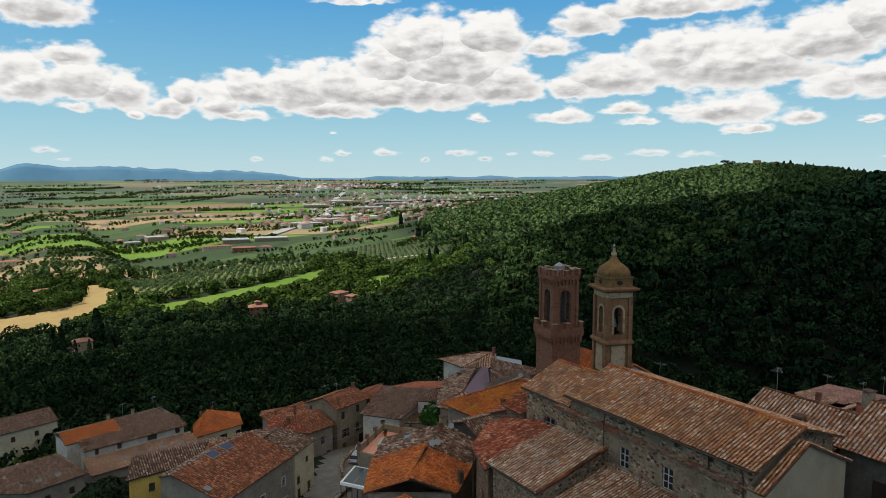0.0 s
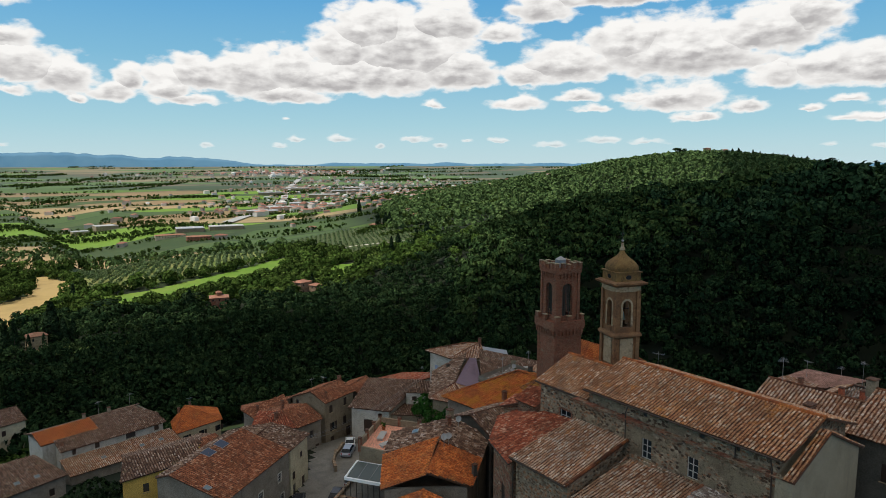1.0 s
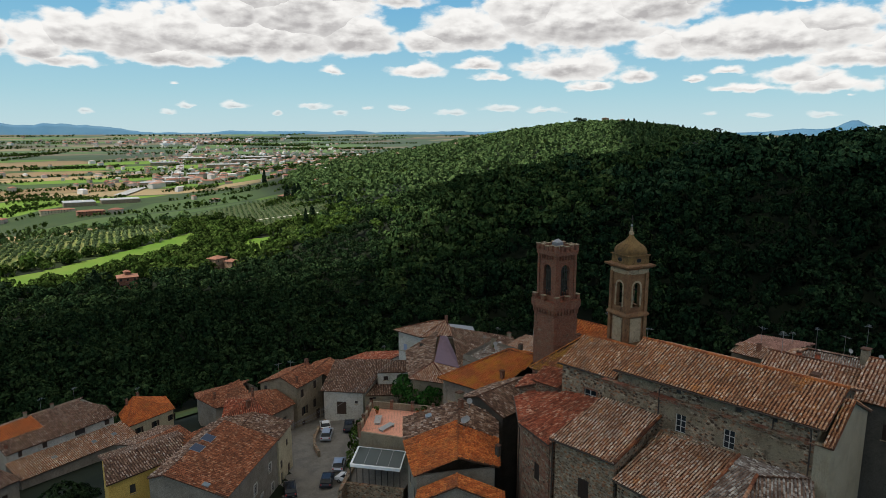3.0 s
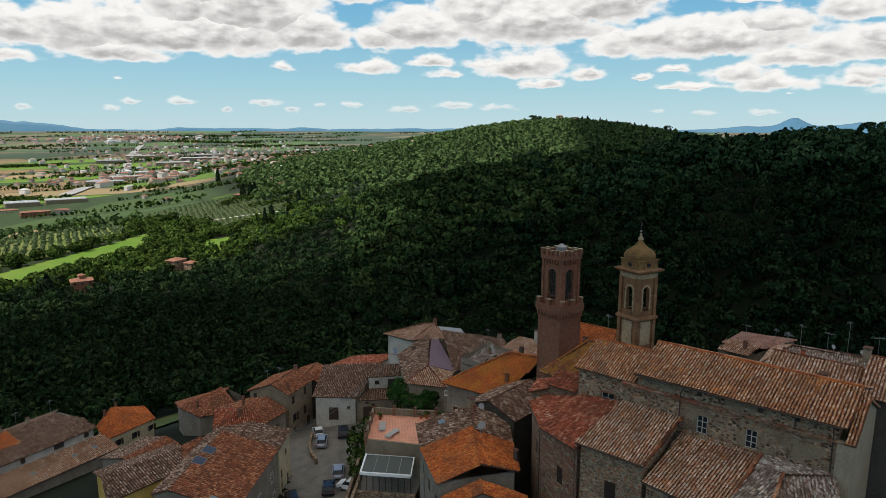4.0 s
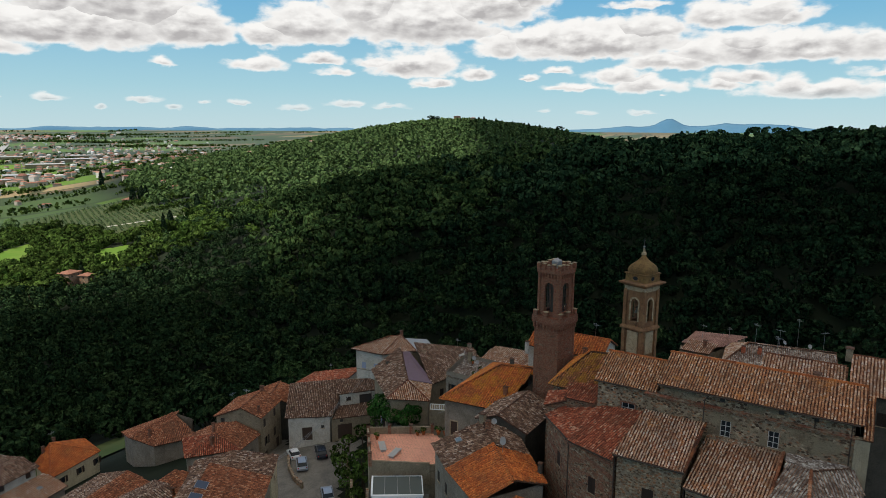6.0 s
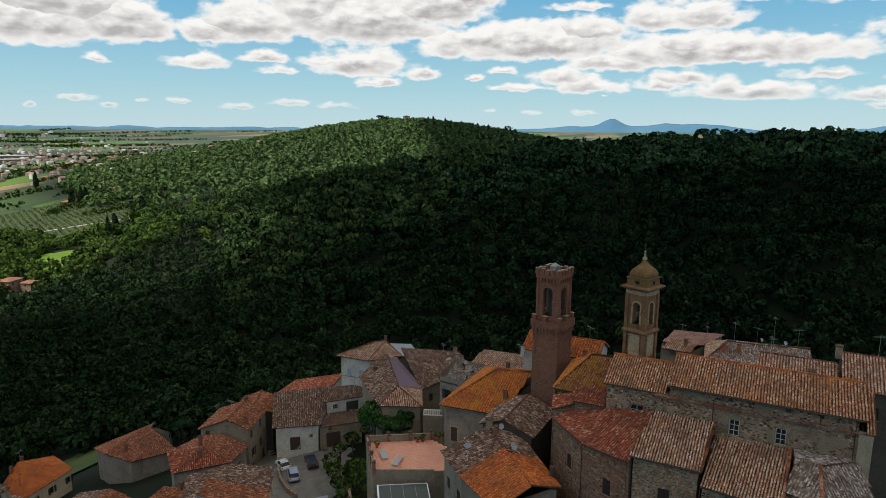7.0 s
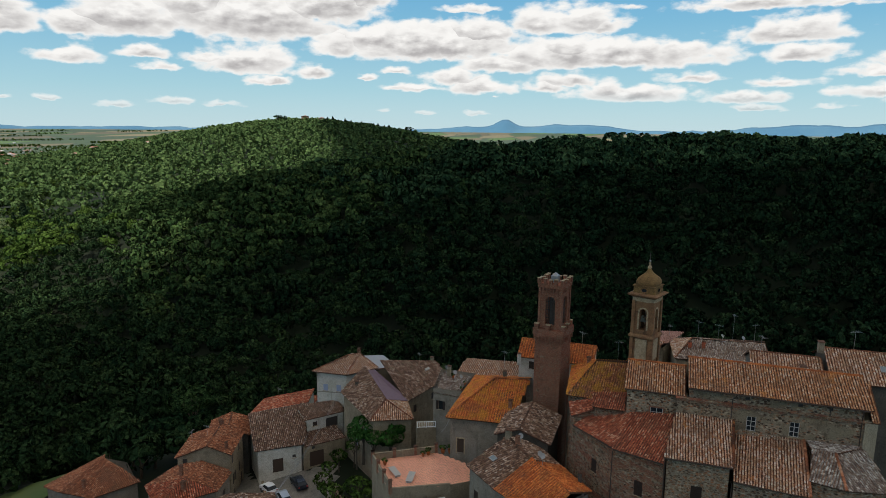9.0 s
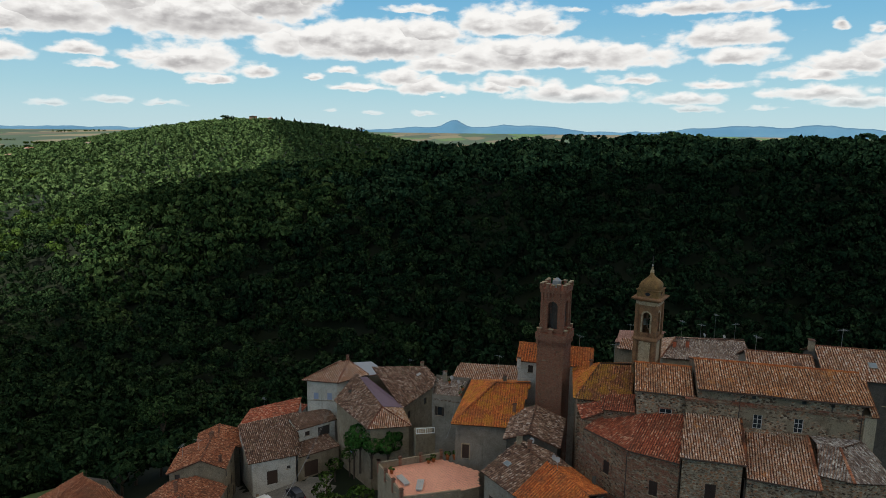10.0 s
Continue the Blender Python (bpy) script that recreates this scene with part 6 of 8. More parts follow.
RF, RR, RBK, RL, RA = (27.3, 148.8, -7.8), (38.5, 151.5, -7.8), (39.7, 159.5, -7.8), (28.5, 156.8, -7.8), (31.8, 157.1, -4.8)
for q in ([RF, RR, RA], [RR, RBK, RA], [RBK, RL, RA], [RL, RF, RA]): slope(rd, q, M_ORANGE, 0.3)
for q in (RF, RR, RBK, RL): ridge(rd, q, RA, M_ORANGE)
walls(rd, [(27.6, 149.1, -7.8999999999999995), (38.2, 151.6, -7.8999999999999995), (39.4, 159.2, -7.8999999999999995), (28.7, 156.7, -7.8999999999999995)], -22.0, M_CREAM, {0: [(2.6, -9.6, 0.9, 1.3, OP), (6.4, -9.6, 0.9, 1.3, OP), (10.4, -9.6, 0.9, 1.3, OP)]})
ln = base("row_building", "long low building with two-tier grey-brown roof and white clerestory wall", "house")
LU, LV = Vector((0.979, 0.206, 0)), Vector((-0.206, 0.979, 0))
row_at = lambda s, b, z: tuple(Vector((5.6, 144.4, z)) + LU * s + LV * b)
slope(ln, [row_at(-0.3, 0, -4.4), row_at(20.4, 0, -4.4), row_at(20.2, 3.5, -3.0), row_at(-0.3, 3.5, -3.0)], M_OLDTILE)
slope(ln, [row_at(8.0, 3.4, -3.1), row_at(20.2, 3.4, -3.1), row_at(17.0, 8.2, -1.9), row_at(8.0, 8.2, -1.9)], M_OLDTILE)
slope(ln, [row_at(-2.6, 3.4, -3.4), row_at(8.0, 3.4, -3.1), row_at(8.0, 8.2, -1.9), row_at(-2.6, 8.2, -2.2)], M_ORANGE)
slope(ln, [row_at(20.2, 12.5, -3.4), row_at(-2.6, 12.5, -3.6), row_at(-2.6, 8.2, -2.2), row_at(17.0, 8.2, -1.9)], M_OLDTILE)
slope(ln, [row_at(-0.6, -5.6, -7.4), row_at(21.4, -5.6, -7.6), row_at(21.2, -0.1, -6.0), row_at(-0.6, -0.1, -5.9)], M_SANDTILE)
walls(ln, [row_at(0, 0.4, -4.4), row_at(20, 0.4, -4.4), row_at(19.8, 3.5, -3.2), row_at(19.8, 12.2, -3.5), row_at(-2.3, 12.2, -3.7), row_at(-2.3, 3.5, -3.5), row_at(0, 3.5, -3.2)], -20.0, M_WHITE,
      {0: [(2.3, -5.2, 0.7, 1.3, DO), (6.6, -5.2, 0.9, 1.3, DO), (13.2, -5.2, 2.0, 1.3, DK), (18.6, -5.2, 1.0, 1.3, DO)]})
walls(ln, [row_at(-0.3, -5.2, -7.4), row_at(21.0, -5.2, -7.6), row_at(20.9, 0.3, -6.2), row_at(-0.3, 0.3, -6.1)], -20.0, M_GREYPL)
bl = base("house", "low house with grey-brown hipped roof and small roof windows", "house")
for q in ([(-4.0, 129.0, -4.0), (5.4, 132.4, -4.0), (0.5, 138.6, -1.8), (-6.0, 136.2, -1.8)], [(-12.0, 134.0, -4.0), (-4.0, 129.0, -4.0), (-6.0, 136.2, -1.8)], [(5.4, 132.4, -4.0), (1.0, 145.0, -4.0), (0.5, 138.6, -1.8)], [(1.0, 145.0, -4.0), (-12.0, 142.0, -4.0), (-12.0, 134.0, -4.0), (-6.0, 136.2, -1.8), (0.5, 138.6, -1.8)]): slope(bl, q, M_OLDTILE)
walls(bl, [(-3.9, 129.6, -4.1), (4.9, 132.7, -4.1), (0.7, 144.5, -4.1), (-11.4, 141.5, -4.1), (-11.4, 134.2, -4.1)], -20.0, M_GREYPL, {0: [(3.0, -6.4, 0.9, 1.3, SH), (7.0, -6.4, 0.9, 1.3, SH)]})
gable_house("house", "lone house with dark brown roof below the town", (-12.0, 184.0), (0.0, 188.0), 5.0, -7.4, -9.4, -40.0, M_CREAM, M_OLDTILE, {0: [(3.0, -11.5, 0.9, 1.3, SH), (8.0, -11.5, 0.9, 1.3, SH)]})
# roofs on the far side of the nave
gable_house("house", "block with mottled sandy tile roof behind the nave", (57.2, 26.6), (57.2, 34.6), 5.0, 30.2, 28.0, 2.0, M_GREYPL, M_SANDTILE, half2=4.6)
gable_house("house", "tall block with sandy tiled roof and dark plaster walls", (58.0, -2.0), (58.0, 25.6), 5.4, 31.45, 29.1, 2.0, M_DARKPL, M_SANDTILE,
            {3: [(3.0, 26.4, 1.0, 1.5, SH), (7.5, 26.4, 1.0, 1.5, DK), (12.0, 26.0, 1.1, 1.6, OP), (17.0, 26.0, 1.0, 1.5, SH)]}, half2=5.4)
rbk = shed_house("house", "long block with grey lichened hipped roof at the wood's edge",
                 [([(84.6, 43.6, 18.7), (87.4, 26.6, 18.1), (93.8, 27.6, 20.3), (91.2, 40.6, 20.9)], M_GREYTILE), ([(96.0, 44.6, 18.7), (84.6, 43.6, 18.7), (91.2, 40.6, 20.9)], M_SANDTILE), ([(100.2, 28.6, 18.2), (96.0, 44.6, 18.7), (91.2, 40.6, 20.9), (93.8, 27.6, 20.3)], M_OLDTILE)],
                 [(85.0, 43.3, 18.6), (87.8, 26.9, 18.0), (93.8, 27.9, 20.1), (99.8, 28.9, 18.1), (95.7, 44.3, 18.6)], -14.0, M_PLASTER)
ridge(rbk, (93.8, 27.6, 20.3), (91.2, 40.6, 20.9), M_GREYTILE)
ridge(rbk, (91.2, 40.6, 20.9), (84.6, 43.6, 18.7), M_SANDTILE)
rbk = shed_house("house", "pale plastered house with small brown roof and pink flat sheet roof",
                 [([(90.0, 51.6, 18.0), (89.2, 46.6, 18.2), (92.6, 45.6, 19.2), (93.6, 50.6, 19.0)], M_SANDTILE), ([(93.0, 52.0, 18.3), (92.4, 45.0, 18.9), (99.5, 41.8, 19.4), (100.5, 51.0, 18.9)], M_PINKSHEET)],
                 [(91.8, 52.0, 18.0), (91.0, 45.6, 18.1), (99.2, 42.2, 19.2), (100.2, 50.8, 18.7)], -14.0, M_PLASTER)
gable_house("house", "white house with orange tiled roof behind the brick tower", (63.0, 56.0), (63.0, 67.3), 3.2, 26.4, 24.7, 0.0, M_WHITE, M_ORANGE, {3: [(2.0, 23.2, 0.8, 1.2, SH), (9.6, 23.0, 0.8, 1.2, SH)]}, pitch=0.4)


def build_terrace():
    t = base("roof_terrace", "walled roof terrace paved with pink terracotta tiles", "terrace")
    c = [(41.9, 84.4), (35.5, 78.9), (39.3, 71.9), (41.2, 69.6), (45.2, 70.6), (47.2, 76.6)]
    n = len(c)
    V = [(x, y, 12.6) for x, y in c] + [(x, y, 2.0) for x, y in c]
    mesh_object("terrace_slab", V, [tuple(range(n))] + [(i, n + i, n + (i + 1) % n, (i + 1) % n) for i in range(n)], M_PLASTER, t)
    # paving in slabs of tile, with pale joints between the bays
    u, v = Vector((-0.67, -0.74, 0)), Vector((0.62, -0.78, 0))
    P, F = [], []
    for i in range(-22, 30):
        for j in range(-22, 34):
            p = Vector((43.0, 77.0, 12.62)) + u * i * 0.42 + v * j * 0.42
            if inside(c, p.x, p.y):
                k = len(P)
                z = 0.012 + rng.uniform(0, 0.006)
                P += [p + u * a * 0.2 + v * b * 0.2 + Vector((0, 0, z)) for a, b in ((-1, -1), (1, -1), (1, 1), (-1, 1))]
                F.append((k, k + 1, k + 2, k + 3))
    paving = mesh_object("paving", P, F, M_TERRACE, t)
    paving["kind"] = "stuff"
    for i, hh in ((0, 1.0), (1, 0.3), (5, 1.05)):
        p, q = Vector((*c[i], 0)), Vector((*c[(i + 1) % n], 0))
        d = (q - p).normalized()
        box("parapet", p.lerp(q, 0.5) + Vector((0, 0, 2.0)), ((q - p).length + 0.2, 0.26, 10.6 + hh), M_PLASTER, t, (d.x, d.y))
        if hh > 0.9:
            k = max(3, int((q - p).length / 2.6))
            for j in range(k + 1):
                pier = box("pier", p.lerp(q, j / k) + Vector((0, 0, 12.1)), (0.42, 0.42, 1.9), M_BRICK, t, (d.x, d.y))
                box("pier_cap", p.lerp(q, j / k) + Vector((0, 0, 14.0)), (0.52, 0.52, 0.08), M_DECK, pier, (d.x, d.y))
    # glazed lean-to below the terrace
    g = base("glass_canopy", "glass canopy with a white frame below the terrace", "canopy")
    a, b, cc, d = (31.3, 75.3, 10.9), (35.0, 69.9, 10.9), (38.0, 72.2, 11.5), (34.4, 77.6, 11.5)
    mesh_object("glass", [a, b, cc, d, *[(p[0], p[1], p[2] - 0.03) for p in (a, b, cc, d)]], [(0, 1, 2, 3), (7, 6, 5, 4), (0, 4, 5, 1), (1, 5, 6, 2), (2, 6, 7, 3), (3, 7, 4, 0)], M_CANOPY, g)
    for p, q, r in ((a, b, 0.24), (b, cc, 0.09), (cc, d, 0.07), (d, a, 0.16)): tube("frame_bar", [p, q], r, M_BRIGHT, g, 4)
    for k in range(1, 4):
        p, q = Vector(a).lerp(Vector(b), k / 4), Vector(d).lerp(Vector(cc), k / 4)
        tube("glazing_bar", [p, q], 0.03, M_METAL, g, 4)
    for k in range(9):
        p = Vector(a).lerp(Vector(b), k / 8)
        tube("post", [p, (p.x, p.y, 8.4)], 0.06, M_DARKMETAL, g, 4)
    w = base("garden_wall", "stepped plaster garden walls below the terrace", "wall", kind="structure")
    w.name = "wall_garden"
    for p, q, z, hh in (((30.6, 75.6), (34.9, 69.1), 0.0, 8.7), ((32.6, 80.0), (41.5, 87.5), 0.0, 4.6), ((41.5, 87.5), (49.0, 95.0), 0.0, 3.0), ((28.8, 74.2), (33.2, 67.6), -0.5, 7.0), ((28.8, 74.2), (35.2, 79.2), 0.0, 8.9)):
        p, q = Vector((*p, 0)), Vector((*q, 0))
        d = (q - p).normalized()
        box("garden_wall", p.lerp(q, 0.5) + Vector((0, 0, z)), ((q - p).length, 0.4, hh), M_STONEPLASTER, w, (d.x, d.y))
    mesh_object("garden_bed", [(30.6, 75.6, 8.42), (34.9, 69.1, 8.42), (39.2, 71.8, 8.42), (35.3, 79.0, 8.42)], [(0, 1, 2, 3)], M_ASPHALT, w)
    mesh_object("soil_bed", [(28.9, 74.2, 6.3), (33.2, 67.8, 6.3), (34.9, 69.1, 6.3), (30.6, 75.6, 6.3)], [(0, 1, 2, 3)], M_GRASS2, w)


def build_balcony():
    b = base("balcony", "small plastered balcony with white metal railing between the houses", "balcony")
    box("slab", (58.2, 82.3, 2.0), (3.2, 2.6, 9.2), M_PLASTER, b, (0.4, -0.9))
    u, v = Vector((0.41, -0.91, 0)), Vector((-0.91, -0.41, 0))
    c = Vector((58.2, 82.3, 11.2)) + v * 1.2
    for z in (0.1, 1.0): tube("rail", [c - u * 1.5 + Vector((0, 0, z)), c + u * 1.5 + Vector((0, 0, z))], 0.06, M_BRIGHT, b, 4)
    for k in range(9):
        p = c + u * (-1.5 + 3.0 * k / 8)
        tube("baluster", [p, p + Vector((0, 0, 1.0))], 0.025 if k % 4 else 0.06, M_BRIGHT, b, 4)


build_balcony()
M_CANOPY = material("tinted_canopy_glass", lambda n, co, g: (0.06, 0.075, 0.07), 0.22)
M_SKYGLASS = material("roof_window_glass", lambda n, co, g: (0.16, 0.2, 0.22), 0.15)
M_GRASS2 = wall_mat("dry_garden_soil", (0.2, 0.16, 0.09), (0.12, 0.11, 0.05), 0.4)
build_terrace()


# ---- country: fields, groves, villas ----
def drape(name, label, poly, mat, step=4.0, lift=0.45):
    xs, ys = [p[0] for p in poly], [p[1] for p in poly]
    V, F, idx = [], [], {}

    def vid(i, j):
        if (i, j) not in idx:
            idx[i, j] = len(V)
            x, y = min(xs) + i * step, min(ys) + j * step
            V.append((x, y, gz(x, y) + lift))
        return idx[i, j]
    for i in range(int((max(xs) - min(xs)) / step)):
        for j in range(int((max(ys) - min(ys)) / step)):
            x, y = min(xs) + (i + 0.5) * step, min(ys) + (j + 0.5) * step
            if inside(poly, x + 3 * noise.noise(Vector((x * 0.08, y * 0.08, 0))), y): F.append((vid(i, j), vid(i + 1, j), vid(i + 1, j + 1), vid(i, j + 1)))
    ob = mesh_object(name, V, F, mat, smooth=True)
    return tagged(ob, label, "field", kind="structure")


def field_mat(name, a, b, rows=0.0):
    def build(n, co, geo):
        c = n.mix(n.remap(n.noise(co, 0.035, 5, 0.65), 0.35, 0.7), a, b)
        if rows:
            w = n.add("ShaderNodeTexWave")
            n.put(w.inputs["Vector"], co)
            w.inputs["Scale"].default_value, w.inputs["Distortion"].default_value = rows, 1.5
            c = n.mix(n.math("MULTIPLY", w.outputs["Fac"], 0.35), c, tuple(0.6 * v for v in a))
        return c, n.noise(co, 1.5, 4), 0.5
    return material(name, build, 1.0)


M_STUBBLE = field_mat("dry_stubble", (0.3, 0.215, 0.085), (0.24, 0.17, 0.066))
M_MEADOW = field_mat("bright_meadow", (0.08, 0.16, 0.013), (0.115, 0.175, 0.024))
M_GRASS = field_mat("rough_grass", (0.05, 0.085, 0.018), (0.085, 0.105, 0.03))
M_SOIL = field_mat("olive_grove_soil", (0.12, 0.17, 0.035), (0.19, 0.19, 0.065))
M_VINES = field_mat("vine_rows", (0.036, 0.055, 0.015), (0.06, 0.074, 0.024))
drape("field_stubble", "harvested stubble field, dry straw yellow", FIELDS["stubble"], M_STUBBLE)
drape("field_meadow", "long strip of bright green meadow", FIELDS["meadow"], M_MEADOW)
drape("field_glade", "small bright green glade among trees", FIELDS["glade"], M_MEADOW)
drape("field_olives", "dry grassy ground under rows of olive trees", FIELDS["olives"], M_SOIL)
drape("field_vines", "terraced grey-green orchard ground in rows", FIELDS["vines"], M_VINES)
drape("field_lower_green", "shaded grass clearing beside a farmhouse", FIELDS["lower_green"], M_GRASS)
drape("field_lawn", "green lawn below the street houses", FIELDS["lawn"], M_GRASS)


def tree(name, label, x, y, r, h, mat=None, kind="near", trunk=None, squash=0.85, z=None):
    """A single tree: tapered trunk with limbs and a crown of leaf clumps."""
    z = gz(x, y) if z is None else z
    t = base(name, label, "tree", "", (x, y, z))
    cz = h - r * squash * 0.85
    tube("trunk", [(0, 0, -0.5), (0.05 * r, 0, cz * 0.5), (0, 0.04 * r, cz)], [0.09 * r, 0.065 * r, 0.03 * r], M_BARK, t)
    for k in range(3):
        a = 2.1 * k + rng.uniform(0, 1)
        tube("limb", [(0.05 * r, 0, cz * 0.5), (math.cos(a) * r * 0.45, math.sin(a) * r * 0.45, cz)], [0.04 * r, 0.015 * r], M_BARK, t)
    crowns("crown", "", "", [(0, 0, cz, r, squash)], kind, mat or M_LEAF, t)
    return t


def cypress(x, y, h, r, label="tall dark slender cypress standing by the fields"):
    t = base("cypress", label, "tree", "cypresses", (x, y, gz(x, y)))
    tube("trunk", [(0, 0, -0.5), (0, 0, h * 0.5)], [0.16 * r, 0.08 * r], M_BARK, t)
    k = int(120 + 12 * h)
    u = rng.uniform(0.04, 1, k) ** 0.9
    a = rng.uniform(0, 6.283, k)
    prof = np.sin(np.pi * np.clip(u, 0, 1) ** 0.55) ** 0.7 * r
    rr = prof * rng.uniform(0.75, 1.05, k)
    P = np.stack([rr * np.cos(a), rr * np.sin(a), u * h], 1)
    D = np.stack([np.cos(a), np.sin(a), np.full(k, 0.5)], 1)
    q = leaf_quads(P, D, 0.32 * r + 0.1)
    V = q.reshape(-1, 3)
    mesh_object("crown", V.tolist(), [(4 * i, 4 * i + 1, 4 * i + 2, 4 * i + 3) for i in range(k)], M_CYPRESS, t)


for cx, cy, ch, cr in ((4, 404, 19, 2.4), (8, 402, 20, 2.2), (14, 400, 12, 1.4), (26, 414, 24, 4.2), (31, 410, 15, 2.4), (36, 412, 13, 2.2), (21, 402, 11, 1.2), (50, 536, 15, 2.0), (324, 546, 18, 2.4), (338, 556, 18, 3.6),
                       (386, 596, 15, 2.6), (418, 622, 18, 3.2), (424, 632, 17, 3.0), (590, 1100, 26, 4), (466, 816, 20, 4), (476, 812, 20, 4), (486, 818, 19, 3.5), (194, 444, 14, 1.7), (108, 448, 15, 3)):
    cypress(cx, cy, ch, cr)
tree("stone_pine", "broad umbrella pine standing before the bright meadow", 60, 474, 9.5, 11.5, M_CYPRESS, "near", squash=0.4)
tree("stone_pine", "dark broad pine beside the red-roofed villa", 112, 455, 9.0, 13, M_CYPRESS, "near", squash=0.6)
for hx, hy, hr in ((1310, 905, 14), (1300, 912, 10), (1440, 640, 11)):
    tree("stone_pine", "umbrella pine silhouetted on the hilltop", hx, hy, hr, 19, M_CYPRESS, "near", squash=0.55)


for i in range(16):
    cx, cy = 1405 + i * 8.5 + rng.uniform(-2, 2), 838 - i * 11 + rng.uniform(-3, 3)
    cypress(cx, cy, rng.uniform(9, 17), rng.uniform(2.2, 5.0), "dark conifer on the skyline of the high hill")


def plant_groves():
    ol = []
    for i in range(-30, 60):
        for j in range(-30, 60):
            X, Y = 150 + i * 6.6 * 0.95 + j * 7.2 * 0.3, 660 - i * 6.6 * 0.3 + j * 7.2 * 0.95
            if inside(FIELDS["olives"], X, Y) and rng.random() < 0.9 and not (0.36 < noise.noise(Vector((X * 0.02, Y * 0.02, 9))) + 0.3 < 0.4):
                r = rng.uniform(1.7, 2.8)
                ol.append((X + rng.normal(0, 0.5), Y + rng.normal(0, 0.5), gz(X, Y) + r + 0.5, r, 1.0))
    crowns("olive_grove", "rows of rounded grey-green olive trees on a sunny slope", "olive trees", ol, "olive", M_OLIVE)
    vi = []
    for i in range(-40, 60):
        for j in range(-40, 60):
            X, Y = 380 + i * 6.0 * 0.9 + j * 7.5 * 0.43, 700 - i * 6.0 * 0.43 + j * 7.5 * 0.9
            if inside(FIELDS["vines"], X, Y) and rng.random() < 0.93: vi.append((X, Y, gz(X, Y) + 1.6, rng.uniform(1.4, 2.1), 0.9))
    crowns("orchard_rows", "rows of small olive trees on a terraced slope", "olive trees", vi, "far", M_OLIVE)
    # hedgerows, tree lines and copses on the plain
    he = []
    for _ in range(170):
        az, d = radians(rng.uniform(-8, 46)), 780 * (4600 / 780) ** rng.random()
        x, y = d * math.sin(az), d * math.cos(az)
        if ground(x, y) > -20 and d < 2200: continue
        turn = az + radians(rng.choice([62, 90, 118, 30], p=[0.35, 0.35, 0.2, 0.1]))
        size = 2.8 + d / 1100
        ln = rng.uniform(60, 260) * (0.6 + d / 1800)
        rows = 1 if rng.random() < 0.8 else 4
        for k in range(int(ln / (size * 1.5))):
            if rng.random() < 0.18: continue
            for q in range(rows):
                X, Y = x + math.sin(turn) * k * size * 1.5 + rng.normal(0, size * 0.4) + q * 9, y + math.cos(turn) * k * size * 1.5 + rng.normal(0, size * 0.4) + q * 9
                if math.hypot(X, Y) > 4700: continue
                r = size * rng.uniform(0.6, 1.15)
                he.append((X, Y, gz(X, Y) + r * 0.8, r, 1.0))
    crowns("hedgerows", "dark hedgerows, tree lines and copses across the plain", "hedgerow", he, "hedge", M_MIDLEAF)
    print("groves", len(ol), len(vi), len(he))


plant_groves()


def villa(x, y, w, l, h, turn, wall, tile_mat_, label, name="villa", rise=1.4, floors=2):
    """A country house: walls with windows under a hipped roof."""
    z = gz(x, y)
    v = base(name, label, "house", "", (x, y, z))
    a = radians(turn)
    R2 = lambda p: (p[0] * math.cos(a) - p[1] * math.sin(a), p[0] * math.sin(a) + p[1] * math.cos(a), p[2])
    c = [(-l / 2, -w / 2), (l / 2, -w / 2), (l / 2, w / 2), (-l / 2, w / 2)]
    V = [R2((px, py, -3.0)) for px, py in c] + [R2((px, py, h)) for px, py in c]
    mesh_object("wall", V, [(0, 1, 5, 4), (1, 2, 6, 5), (2, 3, 7, 6), (3, 0, 4, 7)], wall, v)
    o, k = 0.5, max(0.0, (l - w) / 2)
    V = [R2((px * (1 + 2 * o / l), py * (1 + 2 * o / w), h - 0.1)) for px, py in c] + [R2((-k, 0, h + rise)), R2((k, 0, h + rise))]
    V += [(p[0], p[1], p[2] - 0.2) for p in V[:4]]
    mesh_object("roof", V, [(0, 1, 5, 4), (1, 2, 5), (2, 3, 4, 5), (3, 0, 4), (9, 8, 7, 6), (0, 6, 7, 1), (1, 7, 8, 2), (2, 8, 9, 3), (3, 9, 6, 0)], tile_mat_, v)
    for f in range(floors):
        zz = h * (f + 0.55) / floors
        for side in (-1, 1):
            for i in range(max(2, int(l / 4))):
                u = -l / 2 + l * (i + 0.5) / max(2, int(l / 4))
                p = R2((u, side * (w / 2 + 0.01), zz - 0.6))
                box("window", p, (0.9, 0.12, 1.3), M_GLASS, v, (math.cos(a), math.sin(a)))
            p = R2((side * (l / 2 + 0.01), 0, zz - 0.6))
            box("window", p, (0.12, 0.9, 1.3), M_GLASS, v, (math.cos(a), math.sin(a)))
    return v


M_FARROOF = wall_mat("far_roof_tile", (0.27, 0.125, 0.08), (0.19, 0.09, 0.06), 0.4)
villa(2, 660, 9, 17, 4.5, 12, M_CREAM, M_FARROOF, "low cream country house with brown hipped roof among trees", floors=1)
vt = villa(127, 447, 10, 12, 7.5, -15, M_BRICK, M_FARROOF, "square brick villa with red hipped roof and roof turret")
box("turret", (0, 0, 8.2), (3.4, 3.4, 2.2), M_BRICK, vt)
box("turret_roof", (0, 0, 10.4), (4.2, 4.2, 0.9), M_FARROOF, vt, taper=0.3)
villa(186, 444, 9, 11, 9.0, 20, M_STONE, M_FARROOF, "square stone farmhouse with shallow tiled roof")
villa(193, 436, 7, 7, 7.0, 20, M_STONE, M_FARROOF, "lower stone wing of the farmhouse")
